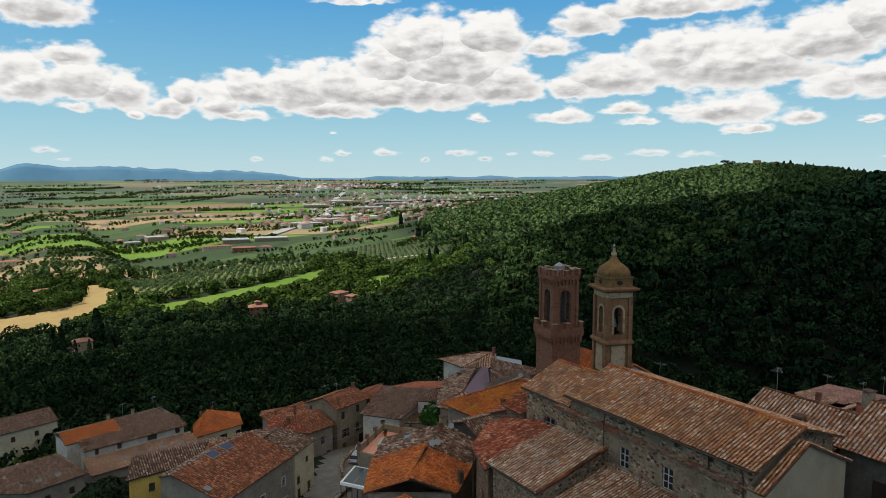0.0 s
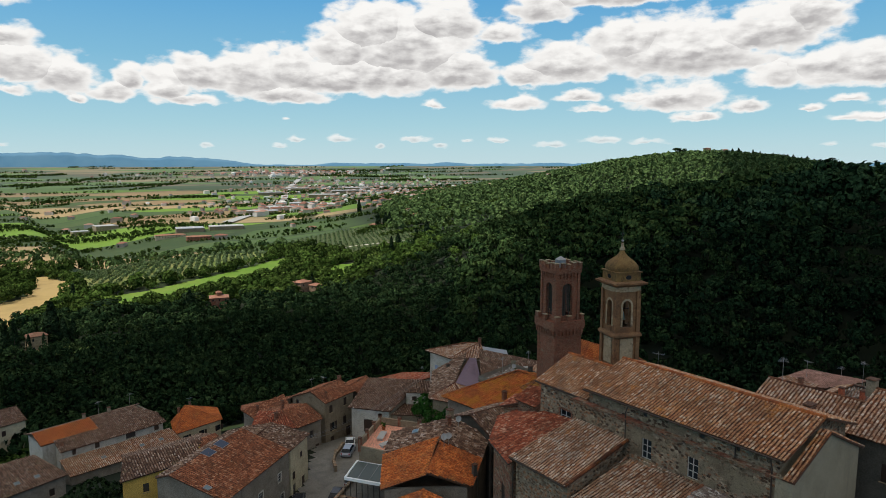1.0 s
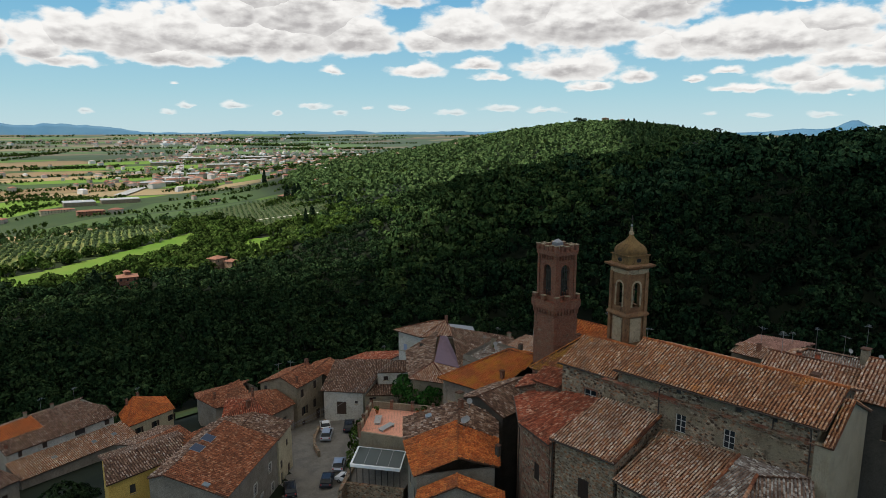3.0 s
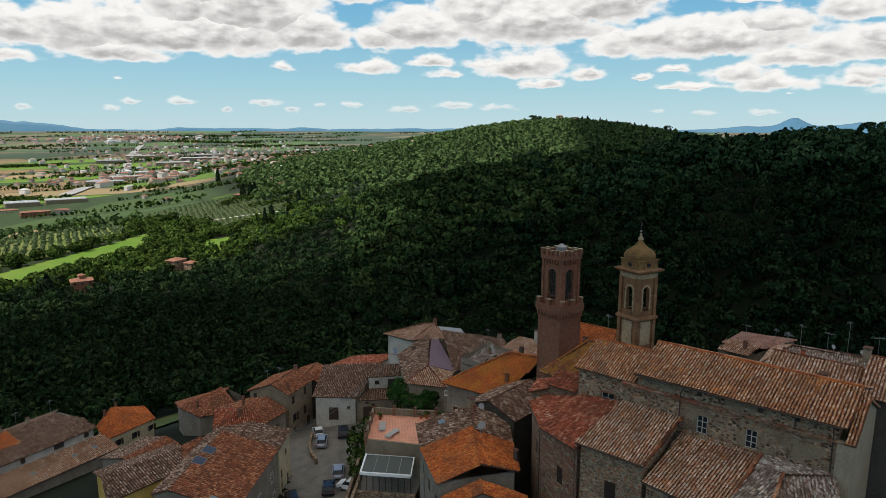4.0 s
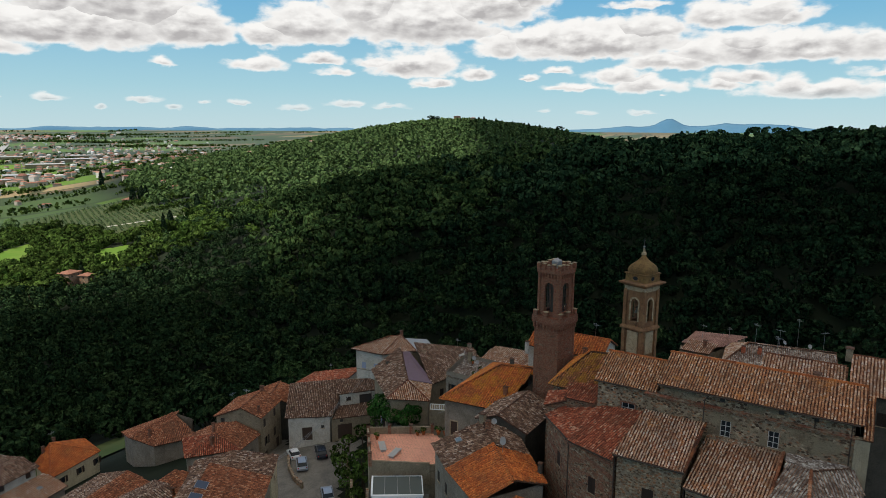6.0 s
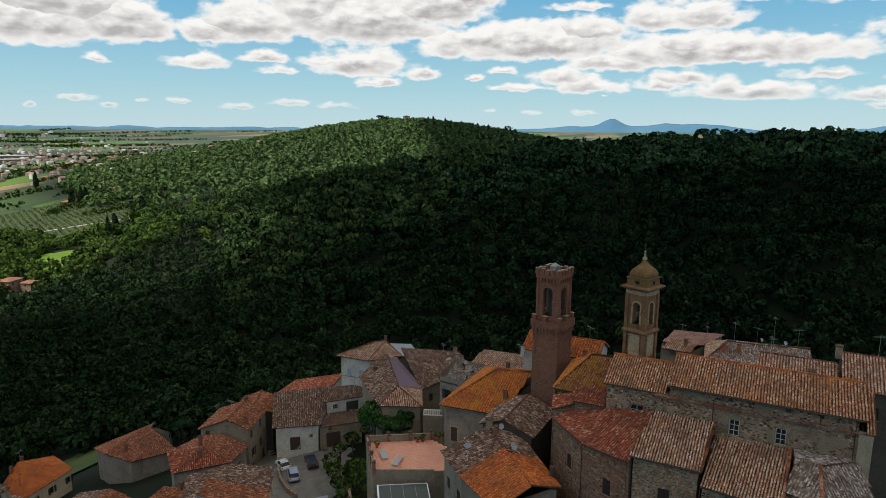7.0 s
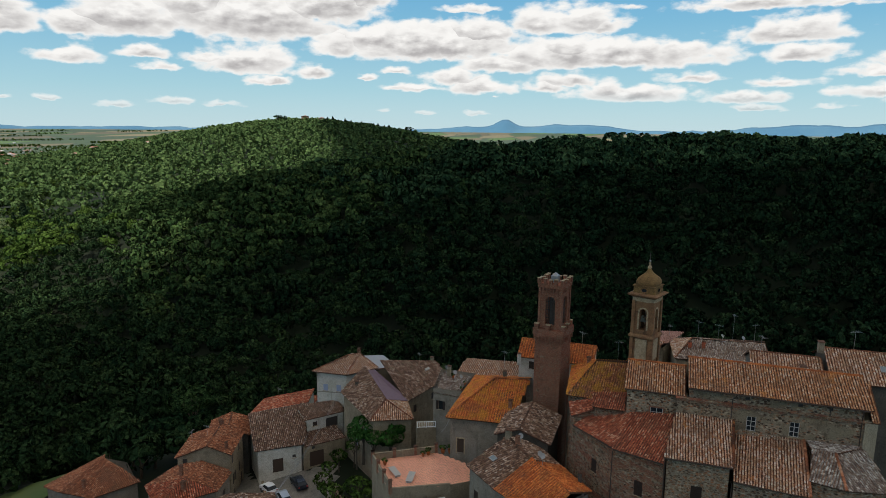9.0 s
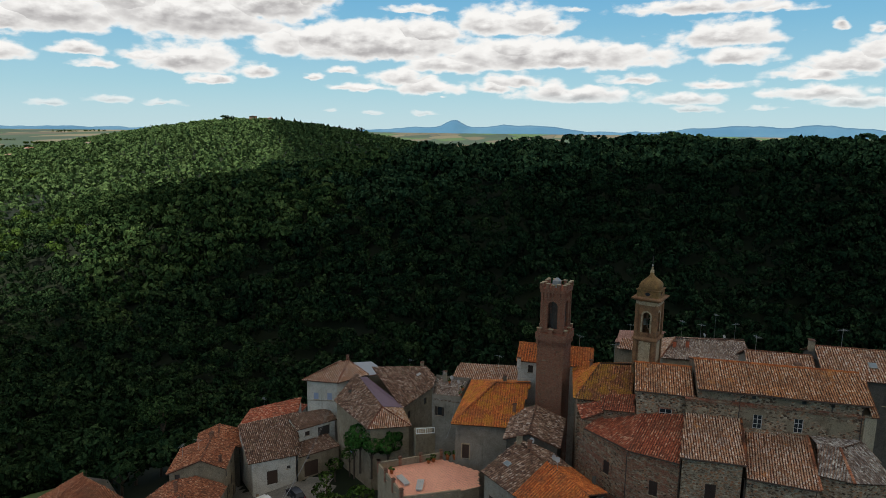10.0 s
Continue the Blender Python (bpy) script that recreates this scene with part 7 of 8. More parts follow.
villa(18, 409, 8, 9, 9.0, 8, M_PALESTONE, M_DECK, "pale old stone house hidden between cypresses")
villa(429, 962, 10, 13, 5.0, 25, M_WHITE, M_FARROOF, "small white farmhouse with orange roof")
villa(262, 985, 16, 34, 6.0, -8, M_BRICK, M_FARROOF, "long brick farm building with red tiled roof")
villa(240, 1060, 12, 44, 4.5, -5, M_CREAM, M_FARROOF, "long low farm building with red roof")
villa(-30, 980, 14, 26, 8.0, 10, M_CREAM, M_FARROOF, "cream farmhouse with orange roof behind trees")
villa(470, 830, 12, 22, 5.0, 40, M_STONE, M_FARROOF, "old stone barn with brown roof")
villa(560, 860, 10, 22, 5.0, 20, M_CREAM, M_FARROOF, "cream farmhouse below the wooded hill")
villa(1370, 880, 15, 30, 13.0, 35, M_STONE, M_FARROOF, "large stone villa on the hilltop")
villa(1395, 850, 12, 22, 11.0, 35, M_PLASTER, M_FARROOF, "villa wing on the hilltop")
villa(162, 433, 5, 9, 2.2, 20, M_BRICK, M_FARROOF, "low shed with a bright orange roof", name="shed", floors=1, rise=0.8)


def build_hall(x, y, w, l, h, turn, roof, label):
    v = base("factory_hall", label, "factory", "", (x, y, gz(x, y)))
    a = (math.cos(radians(turn)), math.sin(radians(turn)))
    box("wall", (0, 0, -3), (l, w, h + 3), M_PLASTER, v, a)
    box("roof", (0, 0, h), (l * 1.01, w * 1.02, 0.7), roof, v, a, 0.97)
    for k in range(int(l / 18)):
        u = -l / 2 + 9 + 18 * k
        box("rooflight", (a[0] * u, a[1] * u, h + 0.7), (2.0, w * 0.8, 0.35), M_FRAME, v, a)


M_PALEROOF = material("pale_sheet_roof", lambda n, co, g: n.mix(n.noise(co, 0.3, 3), (0.34, 0.34, 0.335), (0.27, 0.27, 0.265)), 0.7)
M_GREYROOF = material("grey_sheet_roof", lambda n, co, g: n.mix(n.noise(co, 0.3, 3), (0.3, 0.32, 0.33), (0.22, 0.23, 0.25)), 0.7)
for q in ((345, 1120, 34, 90, 6, -12, M_PALEROOF), (285, 1120, 40, 70, 6, -10, M_GREYROOF), (192, 1335, 34, 60, 8, 5, M_PALEROOF), (150, 1330, 26, 44, 7, 5, M_GREYROOF), (520, 1420, 40, 110, 7, -20, M_GREYROOF), (600, 1500, 40, 90, 8, -20, M_PALEROOF),
          (690, 1600, 60, 90, 8, -20, M_GREYROOF), (900, 1900, 60, 150, 9, -25, M_PALEROOF), (1060, 2050, 60, 170, 9, -25, M_PALEROOF), (1180, 2200, 70, 150, 9, -25, M_PALEROOF), (820, 2150, 60, 120, 9, -25, M_GREYROOF), (980, 2300, 60, 150, 9, -25, M_PALEROOF)):
    build_hall(q[0], q[1], q[2] * 0.8, q[3] * 0.62, *q[4:], "long low factory hall with a pale flat roof on the plain")


def build_far_towns():
    """Houses of the town on the plain and of scattered farms, too far to tell apart singly."""
    Vw, Fw, Vr, Fr = [], [], [], []

    def place(x, y, s):
        z = gz(x, y)
        a = rng.uniform(0, 3.14)
        ux = (math.cos(a), math.sin(a))
        l, w, h = s * rng.uniform(0.8, 1.6), s * rng.uniform(0.6, 1.0), s * rng.uniform(0.4, 0.75)
        box_data((x, y, z - 2), (l, w, h + 2), ux, Vw, Fw)
        box_data((x, y, z + h), (l * 1.06, w * 1.08, s * 0.16), ux, Vr, Fr, 0.35)
    for _ in range(620):
        u, v = rng.normal(0, 1), rng.normal(0, 1)
        place(1120 + 260 * u + 190 * v, 2120 - 60 * u + 420 * v, rng.uniform(7, 12))
    for _ in range(170):
        place(1350 + rng.normal(0, 230), 3450 + rng.normal(0, 150), rng.uniform(12, 19))
    for _ in range(70):
        az, d = radians(rng.uniform(-6, 44)), 950 * (4600 / 950) ** rng.random()
        if ground(d * math.sin(az), d * math.cos(az)) < (-55 if d < 2000 else 20): place(d * math.sin(az), d * math.cos(az), rng.uniform(8, 11) + d / 700)
    for _ in range(60): place(620 + rng.normal(0, 120), 1480 + rng.normal(0, 90), rng.uniform(10, 16))
    m = material("far_house_walls", lambda n, co, g: n.ramp(g.outputs["Random Per Island"], [(0.0, (0.28, 0.24, 0.19)), (0.5, (0.42, 0.38, 0.32)), (0.8, (0.58, 0.55, 0.5)), (1.0, (0.7, 0.69, 0.66))]), 0.95)
    m2 = material("far_house_roofs", lambda n, co, g: n.ramp(g.outputs["Random Per Island"], [(0.0, (0.16, 0.07, 0.05)), (0.5, (0.28, 0.13, 0.09)), (0.8, (0.34, 0.22, 0.17)), (0.9, (0.45, 0.43, 0.41)), (1.0, (0.55, 0.55, 0.54))]), 0.95)
    t = base("distant_town", "sprawling town of white and red-roofed houses on the plain", "town", kind="stuff")
    mesh_object("walls", Vw, Fw, m, t)
    mesh_object("roofs", Vr, Fr, m2, t)


build_far_towns()


def strip(name, label, pts, width, mat, lift=0.7, step=12.0):
    """A road laid on the land along pts."""
    P = []
    for (a, b), (c, d) in zip(pts, pts[1:]):
        k = max(1, int(math.hypot(c - a, d - b) / step))
        P += [(a + (c - a) * i / k, b + (d - b) * i / k) for i in range(k)]
    P.append(pts[-1])
    V, F = [], []
    for i, (x, y) in enumerate(P):
        (a, b), (c, d) = P[max(0, i - 1)], P[min(len(P) - 1, i + 1)]
        l = math.hypot(c - a, d - b)
        nx, ny = -(d - b) / l * width / 2, (c - a) / l * width / 2
        V += [(x + nx, y + ny, gz(x + nx, y + ny) + lift), (x - nx, y - ny, gz(x - nx, y - ny) + lift)]
        if i: F.append((2 * i - 2, 2 * i - 1, 2 * i + 1, 2 * i))
    ob = mesh_object(name, V, F, mat)
    return tagged(ob, label, "road", kind="structure")


M_GRAVEL = field_mat("white_gravel", (0.55, 0.52, 0.46), (0.45, 0.42, 0.36))
M_ROAD = field_mat("grey_road", (0.3, 0.3, 0.29), (0.25, 0.25, 0.24))
strip("road_white", "short stretch of white gravel track between cypresses", [(296, 492), (330, 548)], 3.0, M_GRAVEL, 0.8)
strip("road_track", "pale farm track across the grassy slope", [(262, 640), (330, 640), (370, 618), (405, 600)], 4.0, M_GRAVEL, 0.8)
strip("road_main", "grey main road running across the plain", [(380, 1230), (507, 1431), (742, 1843), (960, 2350), (1300, 3000)], 22, M_ROAD, 2.0, 30)


# ---- street, cars and small things ----
def build_street():
    def poly(name, pts, mat, label, lift=0.12):
        V = []
        step = 1.5
        xs, ys = [p[0] for p in pts], [p[1] for p in pts]
        F, idx = [], {}

        def vid(i, j):
            if (i, j) not in idx:
                idx[i, j] = len(V)
                x, y = min(xs) + i * step, min(ys) + j * step
                V.append((x, y, gz(x, y) + lift))
            return idx[i, j]
        for i in range(int((max(xs) - min(xs)) / step) + 1):
            for j in range(int((max(ys) - min(ys)) / step) + 1):
                if inside(pts, min(xs) + (i + 0.5) * step, min(ys) + (j + 0.5) * step): F.append((vid(i, j), vid(i + 1, j), vid(i + 1, j + 1), vid(i, j + 1)))
        return tagged(mesh_object(name, V, F, mat, smooth=True), label, "street", kind="structure")
    poly("road_street", [(12, 76), (22, 70), (34, 80), (44, 92), (58, 99), (52, 112), (62, 124), (56, 126), (44, 112), (34, 96), (28, 88)], M_ASPHALT, "narrow grey asphalt street and parking between the houses")
    w = tagged(new("wall_parking"), "low curved stone wall between street and parking", "wall", kind="structure")
    pts = [(49.8, 108.8), (46.6, 106.2), (43.6, 103.0), (41.6, 99.8), (40.6, 97.0)]
    for (a, b), (c, d) in zip(pts, pts[1:]):
        l = math.hypot(c - a, d - b)
        z = min(gz(a, b), gz(c, d))
        box("wall_section", ((a + c) / 2, (b + d) / 2, z - 0.5), (l + 0.15, 0.4, 1.6), M_STONEPLASTER, w, (c - a, d - b))


build_street()


def car(x, y, turn, paint, label, long=4.1, z=None):
    h = base("car", label, "car", "parked cars")
    h.matrix_basis = pose(x, y, gz(x, y) + 0.13 if z is None else z, 0, 0, turn)
    half = long / 2
    prof = [(-half, 0.3), (-half - 0.02, 0.62), (-half + 0.12, 0.88), (-half + 0.95, 0.98), (half - 0.7, 0.92), (half - 0.08, 0.75), (half + 0.02, 0.5), (half - 0.05, 0.28)]
    V = [(u, s * (0.86 if v > 0.85 else 0.9), v) for s in (-1, 1) for u, v in prof]
    k = len(prof)
    F = [tuple(range(k))[::-1], tuple(range(k, 2 * k))] + [(i, (i + 1) % k, k + (i + 1) % k, k + i) for i in range(k)]
    mesh_object("body", [(p[1], p[0], p[2]) for p in V], F, paint, h)
    lo, hi = [(-half + 0.25, 0.93), (half - 0.95, 0.93)], [(-half + 0.65, 1.42), (half - 1.75, 1.44)]
    V = [(s * 0.82, u, v) for u, v in lo for s in (-1, 1)] + [(s * 0.62, u, v) for u, v in hi for s in (-1, 1)]
    mesh_object("cabin_glass", V, [(0, 1, 5, 4), (2, 6, 7, 3), (0, 4, 6, 2), (1, 3, 7, 5), (4, 5, 7, 6)], M_GLASS, h)
    V, F = box_data((0, (hi[0][0] + hi[1][0]) / 2, 1.415), (1.26, hi[1][0] - hi[0][0] + 0.15, 0.06))
    mesh_object("roof", V, F, paint, h)
    for sx in (-1, 1):
        for u in (-half + 0.75, half - 0.8):
            V, F = [], []
            for o in (-0.1, 0.1): V += [(sx * 0.82 + o, u + 0.32 * math.cos(6.283 * i / 12), 0.2 + 0.32 * math.sin(6.283 * i / 12)) for i in range(12)]
            F = [tuple(range(12)), tuple(range(12, 24))[::-1]] + [(i, (i + 1) % 12, 12 + (i + 1) % 12, 12 + i) for i in range(12)]
            wheel = mesh_object("wheel", V, F, M_RUBBER, h)
            V = [(sx * 0.93, u + 0.19 * math.cos(6.283 * i / 10), 0.2 + 0.19 * math.sin(6.283 * i / 10)) for i in range(10)]
            mesh_object("rim", V, [tuple(range(10))], M_METAL, wheel)
        box("headlight", (sx * 0.62, half - 0.12, 0.6), (0.34, 0.2, 0.14), M_FRAME, h)
        box("tail_light", (sx * 0.68, -half + 0.03, 0.66), (0.22, 0.12, 0.2), M_TAIL, h)


M_RUBBER = material("tyre_rubber", lambda n, co, g: (0.02, 0.02, 0.02), 0.9)
M_TAIL = material("red_lamp_plastic", lambda n, co, g: (0.3, 0.02, 0.02), 0.3)
M_SILVER = material("silver_car_paint", lambda n, co, g: n.mix(n.noise(co, 2, 3), (0.36, 0.38, 0.42), (0.32, 0.34, 0.38)), 0.3, 0.5)
M_DARKCAR = material("dark_blue_car_paint", lambda n, co, g: n.mix(n.noise(co, 2, 3), (0.025, 0.03, 0.04), (0.02, 0.022, 0.03)), 0.2, 0.2)
M_WHITECAR = material("white_car_paint", lambda n, co, g: n.mix(n.noise(co, 2, 3), (0.7, 0.71, 0.72), (0.62, 0.63, 0.65)), 0.3)
car(45.5, 101.9, -42, M_SILVER, "silver hatchback parked along the low wall", 4.2)
car(50.3, 102.0, -40, M_DARKCAR, "dark estate car parked in the yard", 4.3)
car(48.3, 106.6, -30, M_WHITECAR, "small white car parked near the garage", 3.4)
car(31.5, 91.0, -28, M_DARKCAR, "black car parked at the house wall", 4.2)
car(41.0, 92.0, -42, M_SILVER, "silver car parked below the garden wall", 4.0)
car(39.4, 87.2, 20, M_WHITECAR, "white car parked beside others on the street", 4.0)
car(28.6, 87.2, -42, M_DARKCAR, "second black car parked along the street", 4.2)
car(37.0, 89.4, -42, M_DARKCAR, "dark car parked at the garden wall", 4.0)


def antenna(x, y, z, h=2.6, turn=0.0, boom=1.4):
    a = base("antenna", "thin metal television antenna on a roof pole", "antenna", "antennas", (x, y, z))
    tube("pole", [(0, 0, -0.6), (0, 0, h)], 0.028, M_METAL, a, 5)
    c, s = math.cos(turn), math.sin(turn)
    tube("boom", [(-c * boom / 2, -s * boom / 2, h - 0.25), (c * boom / 2, s * boom / 2, h - 0.25)], 0.022, M_METAL, a, 4)
    for k in range(6):
        u = -boom / 2 + boom * k / 5
        l = 0.5 - 0.05 * k
        tube("element", [(c * u - s * l, s * u + c * l, h - 0.25), (c * u + s * l, s * u - c * l, h - 0.25)], 0.014, M_METAL, a, 4)


def dish(x, y, z, turn=200, r=0.36):
    d = base("satellite_dish", "pale round satellite dish on a short mast", "satellite dish", "satellite dishes", (x, y, z))
    tube("mast", [(0, 0, -0.5), (0, 0, 0.8)], 0.03, M_METAL, d, 5)
    a = radians(turn)
    f = Vector((math.sin(a) * 0.85, math.cos(a) * 0.85, 0.5)).normalized()
    u = f.cross(Vector((0, 0, 1))).normalized()
    v = u.cross(f)
    c = Vector((0, 0, 0.95))
    V = [c - f * 0.12]
    for rr, dep in ((0.55, -0.08), (1.0, 0.0)):
        V += [c + f * dep + (u * math.cos(6.283 * i / 14) + v * math.sin(6.283 * i / 14)) * r * rr for i in range(14)]
    V += [p - f * 0.03 for p in V]
    F = [(0, 1 + i, 1 + (i + 1) % 14) for i in range(14)] + [(1 + i, 15 + i, 15 + (i + 1) % 14, 1 + (i + 1) % 14) for i in range(14)]
    F += [tuple(29 + q for q in reversed(fc)) for fc in F] + [(15 + i, 44 + i, 44 + (i + 1) % 14, 15 + (i + 1) % 14) for i in range(14)]
    mesh_object("reflector", V, F, M_PALEROOF, d)
    tube("arm", [c - v * r * 0.9, c + f * r * 1.1], 0.015, M_METAL, d, 4)


for q in ((57.0, 33.5, 29.6, 3.0, 0.4), (60.5, 12.0, 31.0, 3.4, 1.0), (59.5, 22.0, 31.2, 2.6, 2.0), (91.4, 39.6, 20.8, 3.6, 0.5), (92.1, 36.0, 20.6, 3.2, 1.2), (92.7, 33.4, 20.5, 5.4, 0.2), (93.4, 29.6, 20.3, 3.8, 2.2), (63.0, 58.0, 26.2, 2.4, 0.8),
          (64.0, 52.5, 24.0, 3.4, 1.9), (62.0, 80.0, 17.6, 2.8, 0.5), (70.0, 72.0, 18.8, 2.6, 1.1), (78.0, 91.0, 13.8, 2.2, 0.9), (49.0, 119.0, 6.4, 2.8, 1.5), (47.5, 121.0, 5.6, 3.0, 0.2), (33.8, 160.2, -6.2, 2.2, 0.4),
          (74.0, 121.0, 4.0, 2.0, 0.9), (96.0, 49.0, 18.7, 2.8, 1.2), (97.0, 44.6, 19.2, 2.2, 0.2), ):
    antenna(*q)
for q in ((35.2, 58.9, 20.3, 230), (36.2, 59.4, 20.0, 215), (40.0, 62.6, 20.0, 235), (63.5, 79.0, 17.9, 220), (61.8, 77.4, 18.0, 200), (92.3, 35.2, 20.6, 210), (58.2, 6.0, 31.6, 215), (93.0, 31.5, 20.4, 230)):
    dish(*q)
# chimneys: place, size, material
for at, size, mt in (((52.9, 29.0, 28.6), (0.9, 0.7, 1.5), M_BRICK), ((58.0, 26.2, 31.2), (0.8, 0.7, 0.9), M_PLASTER), ((39.9, 64.2, 20.2), (0.7, 0.7, 1.3), M_PLASTER), ((38.6, 62.7, 20.3), (0.5, 0.5, 1.1), M_BRICK), ((50.5, 66.4, 19.6), (0.5, 0.5, 1.3), M_BRICK),
                     ((36.0, 54.5, 18.2), (0.45, 0.45, 1.2), M_DARKPL), ((32.2, 58.9, 19.0), (0.45, 0.45, 0.7), M_BRICK), ((76.2, 103.4, 15.0), (0.5, 0.5, 0.9), M_BRICK), ((64.4, 98.0, 13.2), (0.5, 0.5, 0.9), M_DARKPL), ((78.5, 88.6, 14.2), (0.6, 0.6, 1.0), M_PLASTER)):
    chimney(at, size, mt)
for at, size, mt in (((72.0, 94.8, 14.2), (0.5, 0.5, 0.9), M_BRICK), ((64.8, 80.5, 17.8), (0.6, 0.6, 1.4), M_PLASTER), ((57.6, 69.0, 21.4), (0.5, 0.5, 1.0), M_DARKPL), ((52.4, 118.7, 7.7), (0.6, 0.6, 0.9), M_BRICK), ((47.0, 113.6, 7.2), (0.4, 0.4, 0.6), M_BRICK),
                     ((39.4, 116.4, 5.2), (0.45, 0.45, 1.7), M_BRICK), ((37.4, 114.4, 4.8), (0.6, 0.6, 0.9), M_BRICK), ((43.6, 142.0, -4.2), (0.5, 0.5, 1.3), M_BRICK), ((30.3, 156.7, -6.1), (0.5, 0.5, 1.2), M_BRICK)):
    chimney(at, size, mt)
for at, size, mt in (((33.3, 158.6, -5.8), (0.5, 0.5, 1.0), M_BRICK), ((24.5, 107.0, 4.2), (0.6, 0.6, 0.9), M_BRICK), ((30.0, 110.0, 3.8), (0.5, 0.5, 1.2), M_BRICK),
                     ((88.6, 41.0, 19.9), (0.6, 0.6, 0.9), M_RED[0]), ((89.2, 38.6, 20.0), (0.6, 0.6, 0.9), M_RED[0]), ((91.2, 47.6, 18.8), (0.6, 0.6, 1.0), M_BRICK), ((52.6, 55.8, 27.2), (0.5, 0.5, 0.8), M_BRICK), ((58.5, 67.0, 24.0), (0.5, 0.5, 1.2), M_WHITE)):
    chimney(at, size, mt)


def skylight(corner, u, v, w, h, mat=None, name="skylight", label="small roof window with a metal frame"):
    """A flat roof light: u along the eave, v up the slope."""
    s = base(name, label, name.replace("_", " "), name + "s")
    c, u, v = Vector(corner), Vector(u).normalized(), Vector(v).normalized()
    n = u.cross(v)
    n = n if n.z > 0 else -n
    P = [c, c + u * w, c + u * w + v * h, c + v * h]
    mesh_object("frame", [p + n * 0.02 for p in P] + [p + n * 0.16 for p in P], [(4, 5, 6, 7), (0, 1, 5, 4), (1, 2, 6, 5), (2, 3, 7, 6), (3, 0, 4, 7)], M_METAL, s)
    i = 0.06
    Q = [c + u * i + v * i, c + u * (w - i) + v * i, c + u * (w - i) + v * (h - i), c + u * i + v * (h - i)]
    mesh_object("glass", [q + n * 0.17 for q in Q], [(0, 1, 2, 3)], mat or M_SKYGLASS, s)


ue, ve = (13.0, 9.8, -0.05), (-5.2, 6.7, 2.4)
skylight((21.9, 95.6, 9.85), ue, ve, 1.8, 1.6, M_SOLAR, "solar_panel", "blue solar panel lying on the orange roof")
skylight((19.5, 93.8, 9.85), ue, ve, 1.8, 1.6, M_SOLAR, "solar_panel", "blue solar panel lying on the orange roof")
skylight((17.2, 86.4, 8.75), ue, ve, 0.8, 0.9)
skylight((34.9, 64.9, 19.5), (4.0, 4.6, 0.1), (4.6, -3.6, 1.5), 0.95, 0.75)
skylight((60.2, 30.0, 28.8), (0, -1, 0), (-1, 0, 0.44), 0.9, 0.7)
skylight((54.5, 20.0, 30.0), (0, -1, 0), (1, 0, 0.44), 1.0, 1.0)
for s in (6.0, 13.5, 17.5): skylight(row_at(s, -3.4, -6.85), LU, LV * 5.5 + Vector((0, 0, 1.5)), 0.9, 0.8)
for s in (7.0, 12.0): chimney(row_at(s, 8.2, -2.0), (0.6, 0.6, 1.0), M_PLASTER)
chimney(row_at(0.6, 1.6, -3.9), (0.5, 0.5, 0.9), M_BRICK)
for s in (10.0, 16.5): antenna(*row_at(s, 8.4, -2.0), 3.0, s)
skylight((-2.6, 131.4, -3.45), (9.4, 3.4, 0), (-2.0, 7.2, 2.2), 0.9, 0.8)
skylight((0.4, 132.4, -3.45), (9.4, 3.4, 0), (-2.0, 7.2, 2.2), 0.9, 0.8)
skylight((75.6, 88.0, 13.9), (-12.4, 3.7, 0), (2.2, 3.5, 2.1), 1.3, 0.5, M_FRAME)
skylight((71.0, 92.5, 13.6), (-12.4, 3.7, 0), (2.2, 3.5, 2.1), 1.2, 0.5, M_FRAME)

# rain pipes on the church walls and houses
pipes = base("rain_pipes", "dark copper rain pipes on the church wall", "rain pipe")
for pts in ([(39.55, 25.4, 30.2), (39.85, 25.4, 29.4), (39.85, 25.4, 9)], [(39.6, 37.9, 30.2), (39.85, 38.3, 29.6), (39.85, 38.3, 27.2)], [(39.6, 28.4, 30.2), (40.2, 28.4, 30.0), (40.2, 28.4, 29.0)], [(40.5, 43.4, 28.8), (40.8, 43.5, 28.4), (40.8, 43.5, 27.2)],
            [(32.6, 45.2, 24.7), (33.0, 45.2, 24.3), (33.0, 45.2, 7)], [(34.8, 50.9, 23.5), (35.1, 50.9, 23.1), (35.1, 50.9, 7)], [(32.7, 38.6, 23.3), (33.0, 38.4, 22.9), (32.95, 38.4, 7)]):
    tube("pipe", pts, 0.06, M_COPPER, pipes, 6)
gut = base("gutters", "dark metal gutters along the church eaves", "gutter")
for a, b in (((39.62, 24.8, 30.28), (39.62, 43.1, 30.28)), ((32.58, 38.4, 24.75), (32.58, 45.3, 24.75)), ((32.3, 38.3, 23.4), (31.6, 31.2, 23.4)), ((40.42, 43.3, 28.95), (40.42, 50.2, 28.95)), ((40.5, 56.1, 23.2), (34.9, 50.85, 23.72)), ((34.9, 50.8, 23.65), (32.6, 45.4, 24.0))):
    tube("gutter", [a, b], 0.08, M_COPPER, gut, 6)

# overhead wires across the street
wires = base("overhead_wires", "thin overhead wires strung across the street", "wire")
for k, (a, b) in enumerate((((36.2, 97.6, 7.4), (62.5, 100.5, 13.0)), ((36.2, 97.8, 7.1), (62.6, 100.4, 12.6)), ((36.1, 98.0, 6.8), (58.0, 104.0, 7.5)), ((47.5, 76.0, 15.8), (57.5, 77.0, 17.0)))):
    a, b = Vector(a), Vector(b)
    tube("wire", [a.lerp(b, i / 10) - Vector((0, 0, 1.2 * (1 - (2 * i / 10 - 1) ** 2))) for i in range(11)], 0.02, M_METAL, wires, 4)

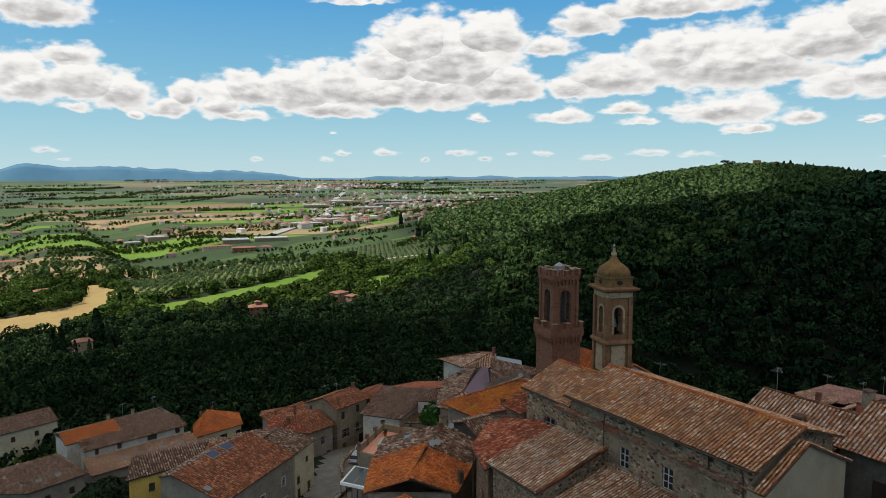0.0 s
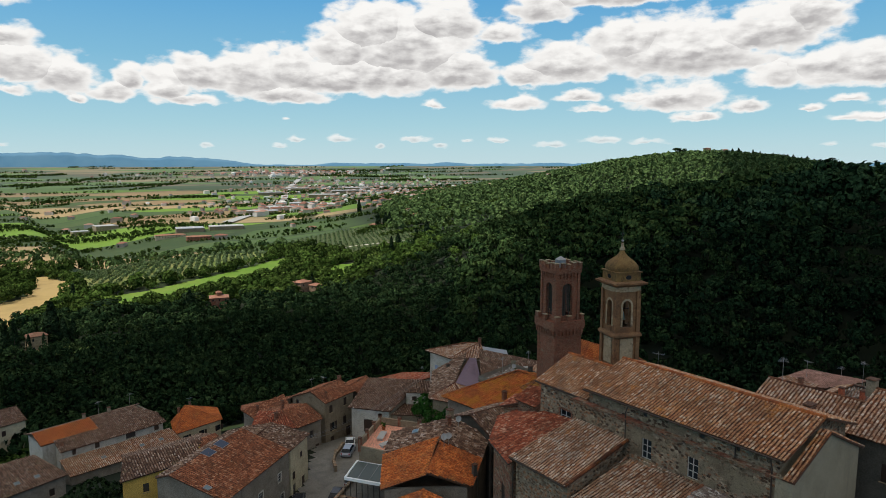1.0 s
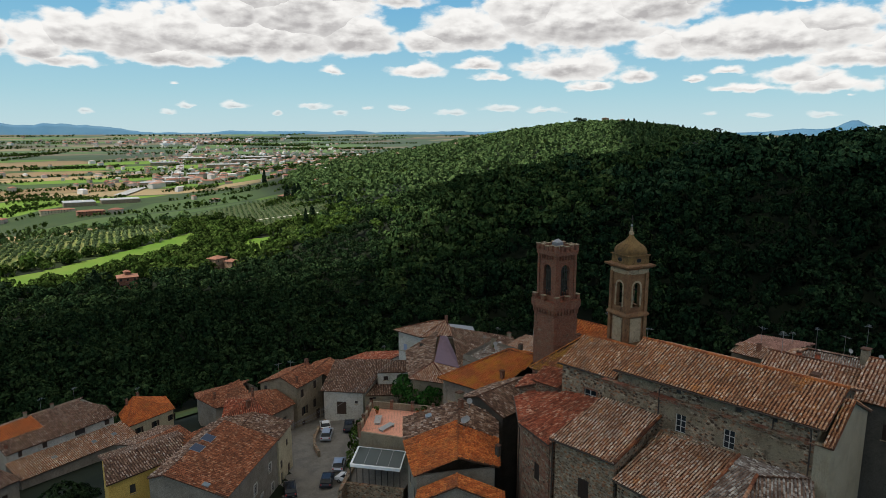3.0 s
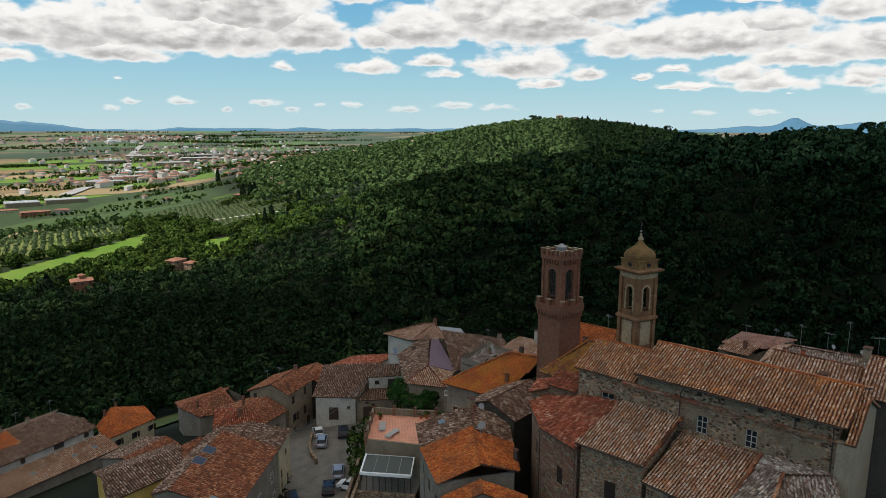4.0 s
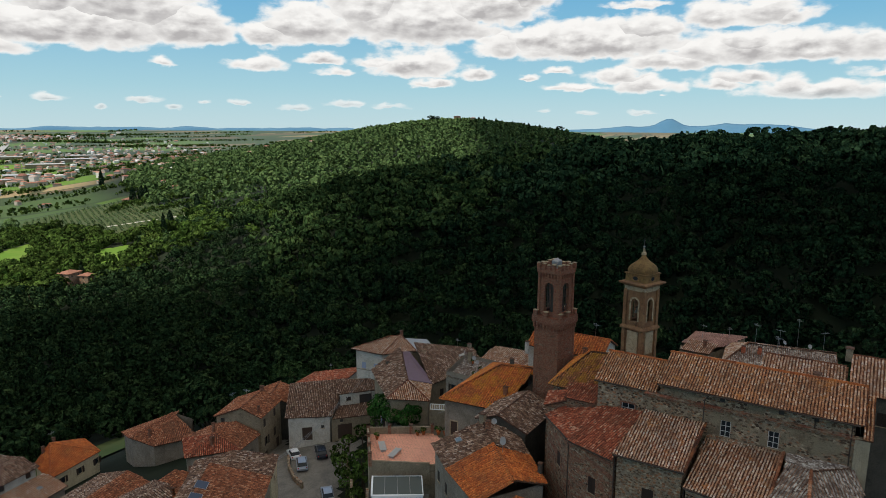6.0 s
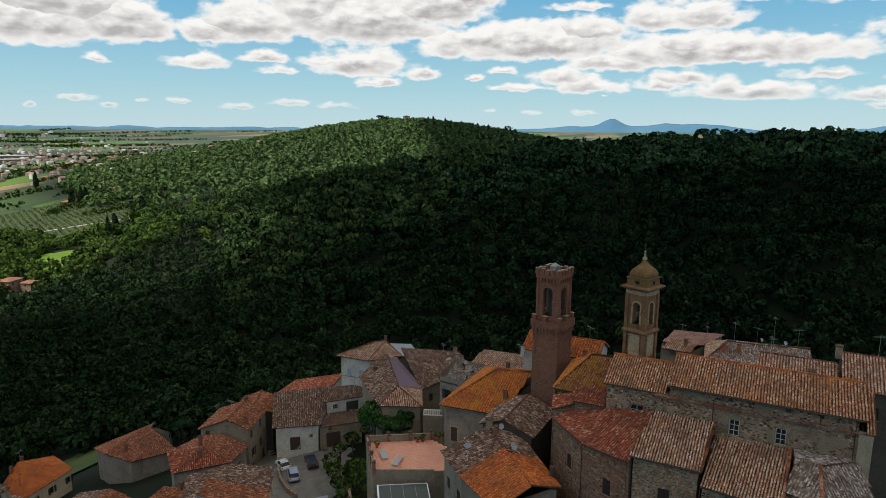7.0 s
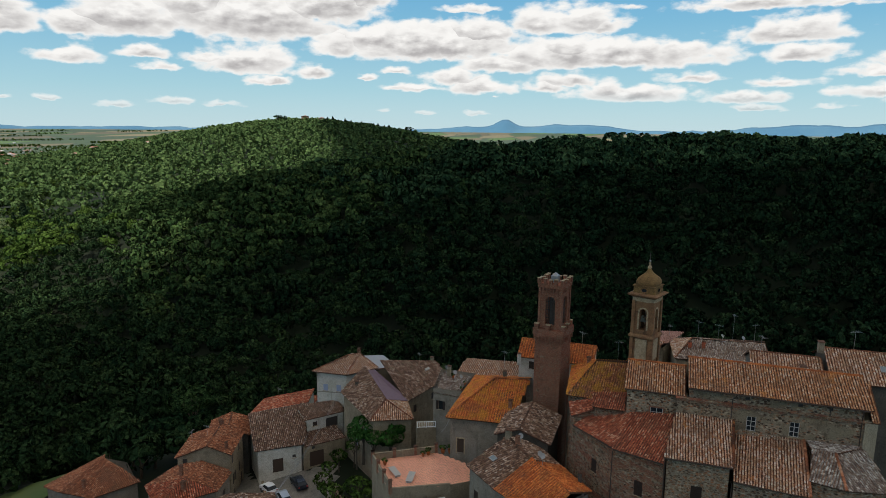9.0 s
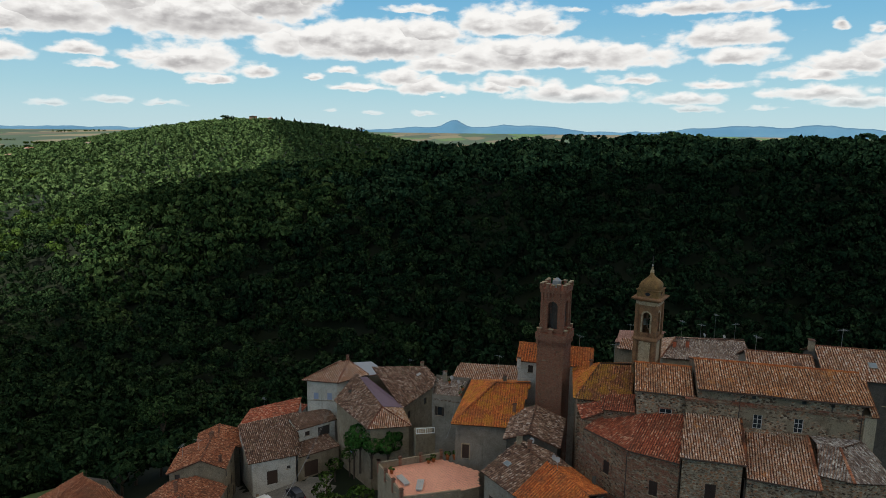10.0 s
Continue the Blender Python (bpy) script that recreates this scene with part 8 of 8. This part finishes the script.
# terrace furniture
def plank_bench(x, y, z, turn, label, name="bench"):
    b = base(name, label, name)
    b.matrix_basis = pose(x, y, z, 0, 0, turn)
    for k in range(4): box("slat", (0, -0.36 + 0.24 * k, 0.32), (2.6, 0.2, 0.05), M_FRAME, b)
    for sx in (-1, 1): box("leg", (sx * 1.1, 0, 0), (0.08, 0.7, 0.32), M_FRAME, b)


plank_bench(39.6, 80.0, 12.63, 45, "low white wooden bench on the pink terrace")
plank_bench(39.0, 77.4, 12.63, 10, "white table on the pink terrace", "table")
for x, y, s in ((46.0, 77.4, 0.5), (45.4, 78.0, 0.4), (47.3, 75.6, 0.6), (47.6, 74.6, 0.6), (41.2, 82.2, 0.5), (64.0, 79.5, 0.4), (61.5, 76.6, 0.4), (59.0, 76.4, 0.4)):
    zz = 12.63 if x < 50 else 17.55
    p = base("flower_pot", "terracotta flower pot with a green plant", "flower pot", "flower pots", (x, y, zz))
    V, F = [], []
    for z, r in ((0, 0.6), (0.9, 0.85), (0.9, 1.0), (1.1, 1.0), (1.1, 0.8), (0.9, 0.75)): V += [(r * s * 0.6 * math.cos(6.283 * i / 10), r * s * 0.6 * math.sin(6.283 * i / 10), z * s) for i in range(10)]
    for j in range(5): F += [(10 * j + i, 10 * j + (i + 1) % 10, 10 * j + 10 + (i + 1) % 10, 10 * j + 10 + i) for i in range(10)]
    F.append(tuple(range(50, 60)))
    mesh_object("pot", V, F, M_ORANGE[1], p)
    crowns("plant", "", "", [(0, 0, s * 1.6, s * 0.9, 1.0)], "far", M_LIGHTLEAF, p)

# trees and shrubs inside the town
for q in ((57.0, 93.3, 2.6, 8.9, 3.0), (59.2, 91.9, 2.2, 8.6, 3.0), (58.4, 88.1, 2.5, 8.7, 3.0), (55.8, 90.8, 2.0, 7.4, 3.0), (57.0, 88.3, 2.2, 7.4, 3.0), (55.0, 93.6, 1.8, 7.4, 3.0)):
    tree("evergreen_tree", "dense domed dark green evergreen behind the terrace wall", q[0], q[1], q[2], q[3], M_EVERGREEN, "fine", z=q[4], squash=1.05)
for q in ((44.0, 91.0, 1.6, 3.6), (46.0, 93.2, 1.8, 4.2), (47.6, 95.4, 1.5, 3.4), (42.0, 88.6, 1.6, 4.2), (43.4, 86.6, 2.0, 6.0), (45.6, 88.8, 2.2, 6.5), (49.5, 97.0, 1.6, 3.4), (52.5, 97.5, 1.4, 3.8), (38.4, 84.2, 1.6, 5.0), (56.5, 97.8, 1.6, 4.0), (58.8, 96.0, 1.5, 5.0), (49.4, 75.2, 1.6, 8.0)):
    tree("shrub", "leafy green shrub by the garden walls", q[0], q[1], q[2], q[3], M_LIGHTLEAF, "near", squash=1.0, z=1.0)
for q in ((6.2, 112.5, 4.0, 3.2, -10.0), (10.2, 117.0, 2.8, -0.5, -10.0)):
    tree("conifer", "dark bluish conifer beside the yellow house", q[0], q[1], q[2], q[3] - q[4], M_CYPRESS, "fine", squash=0.9, z=q[4])
for q in ((-13, 172, 6), (-5, 168, 5), (2, 173, 5.5), (9, 176, 5), (-18, 160, 6), (-12, 154, 5), (16, 178, 5)):
    tree("oak_tree", "leafy green tree at the edge of the town", q[0], q[1], q[2], q[2] * 1.7, M_MIDLEAF, "near", squash=0.95)
for x, y in [(58.9, 152.7), (61.7, 149.1), (61.9, 143.3), (65.2, 139.9), (64.7, 134.9), (57.7, 143.0)]:
    tree("oak_tree", "dark green tree on the slope below the street houses", x, y, 4.2, 8.0, M_VALLEYLEAF, "near", squash=0.95)
tree("willow_tree", "feathery pale green tree at the edge of the wood", 125.2, 187.6, 7.5, -21.5 - gz(125.2, 187.6), M_SLOPELEAF, "fine", squash=0.9)
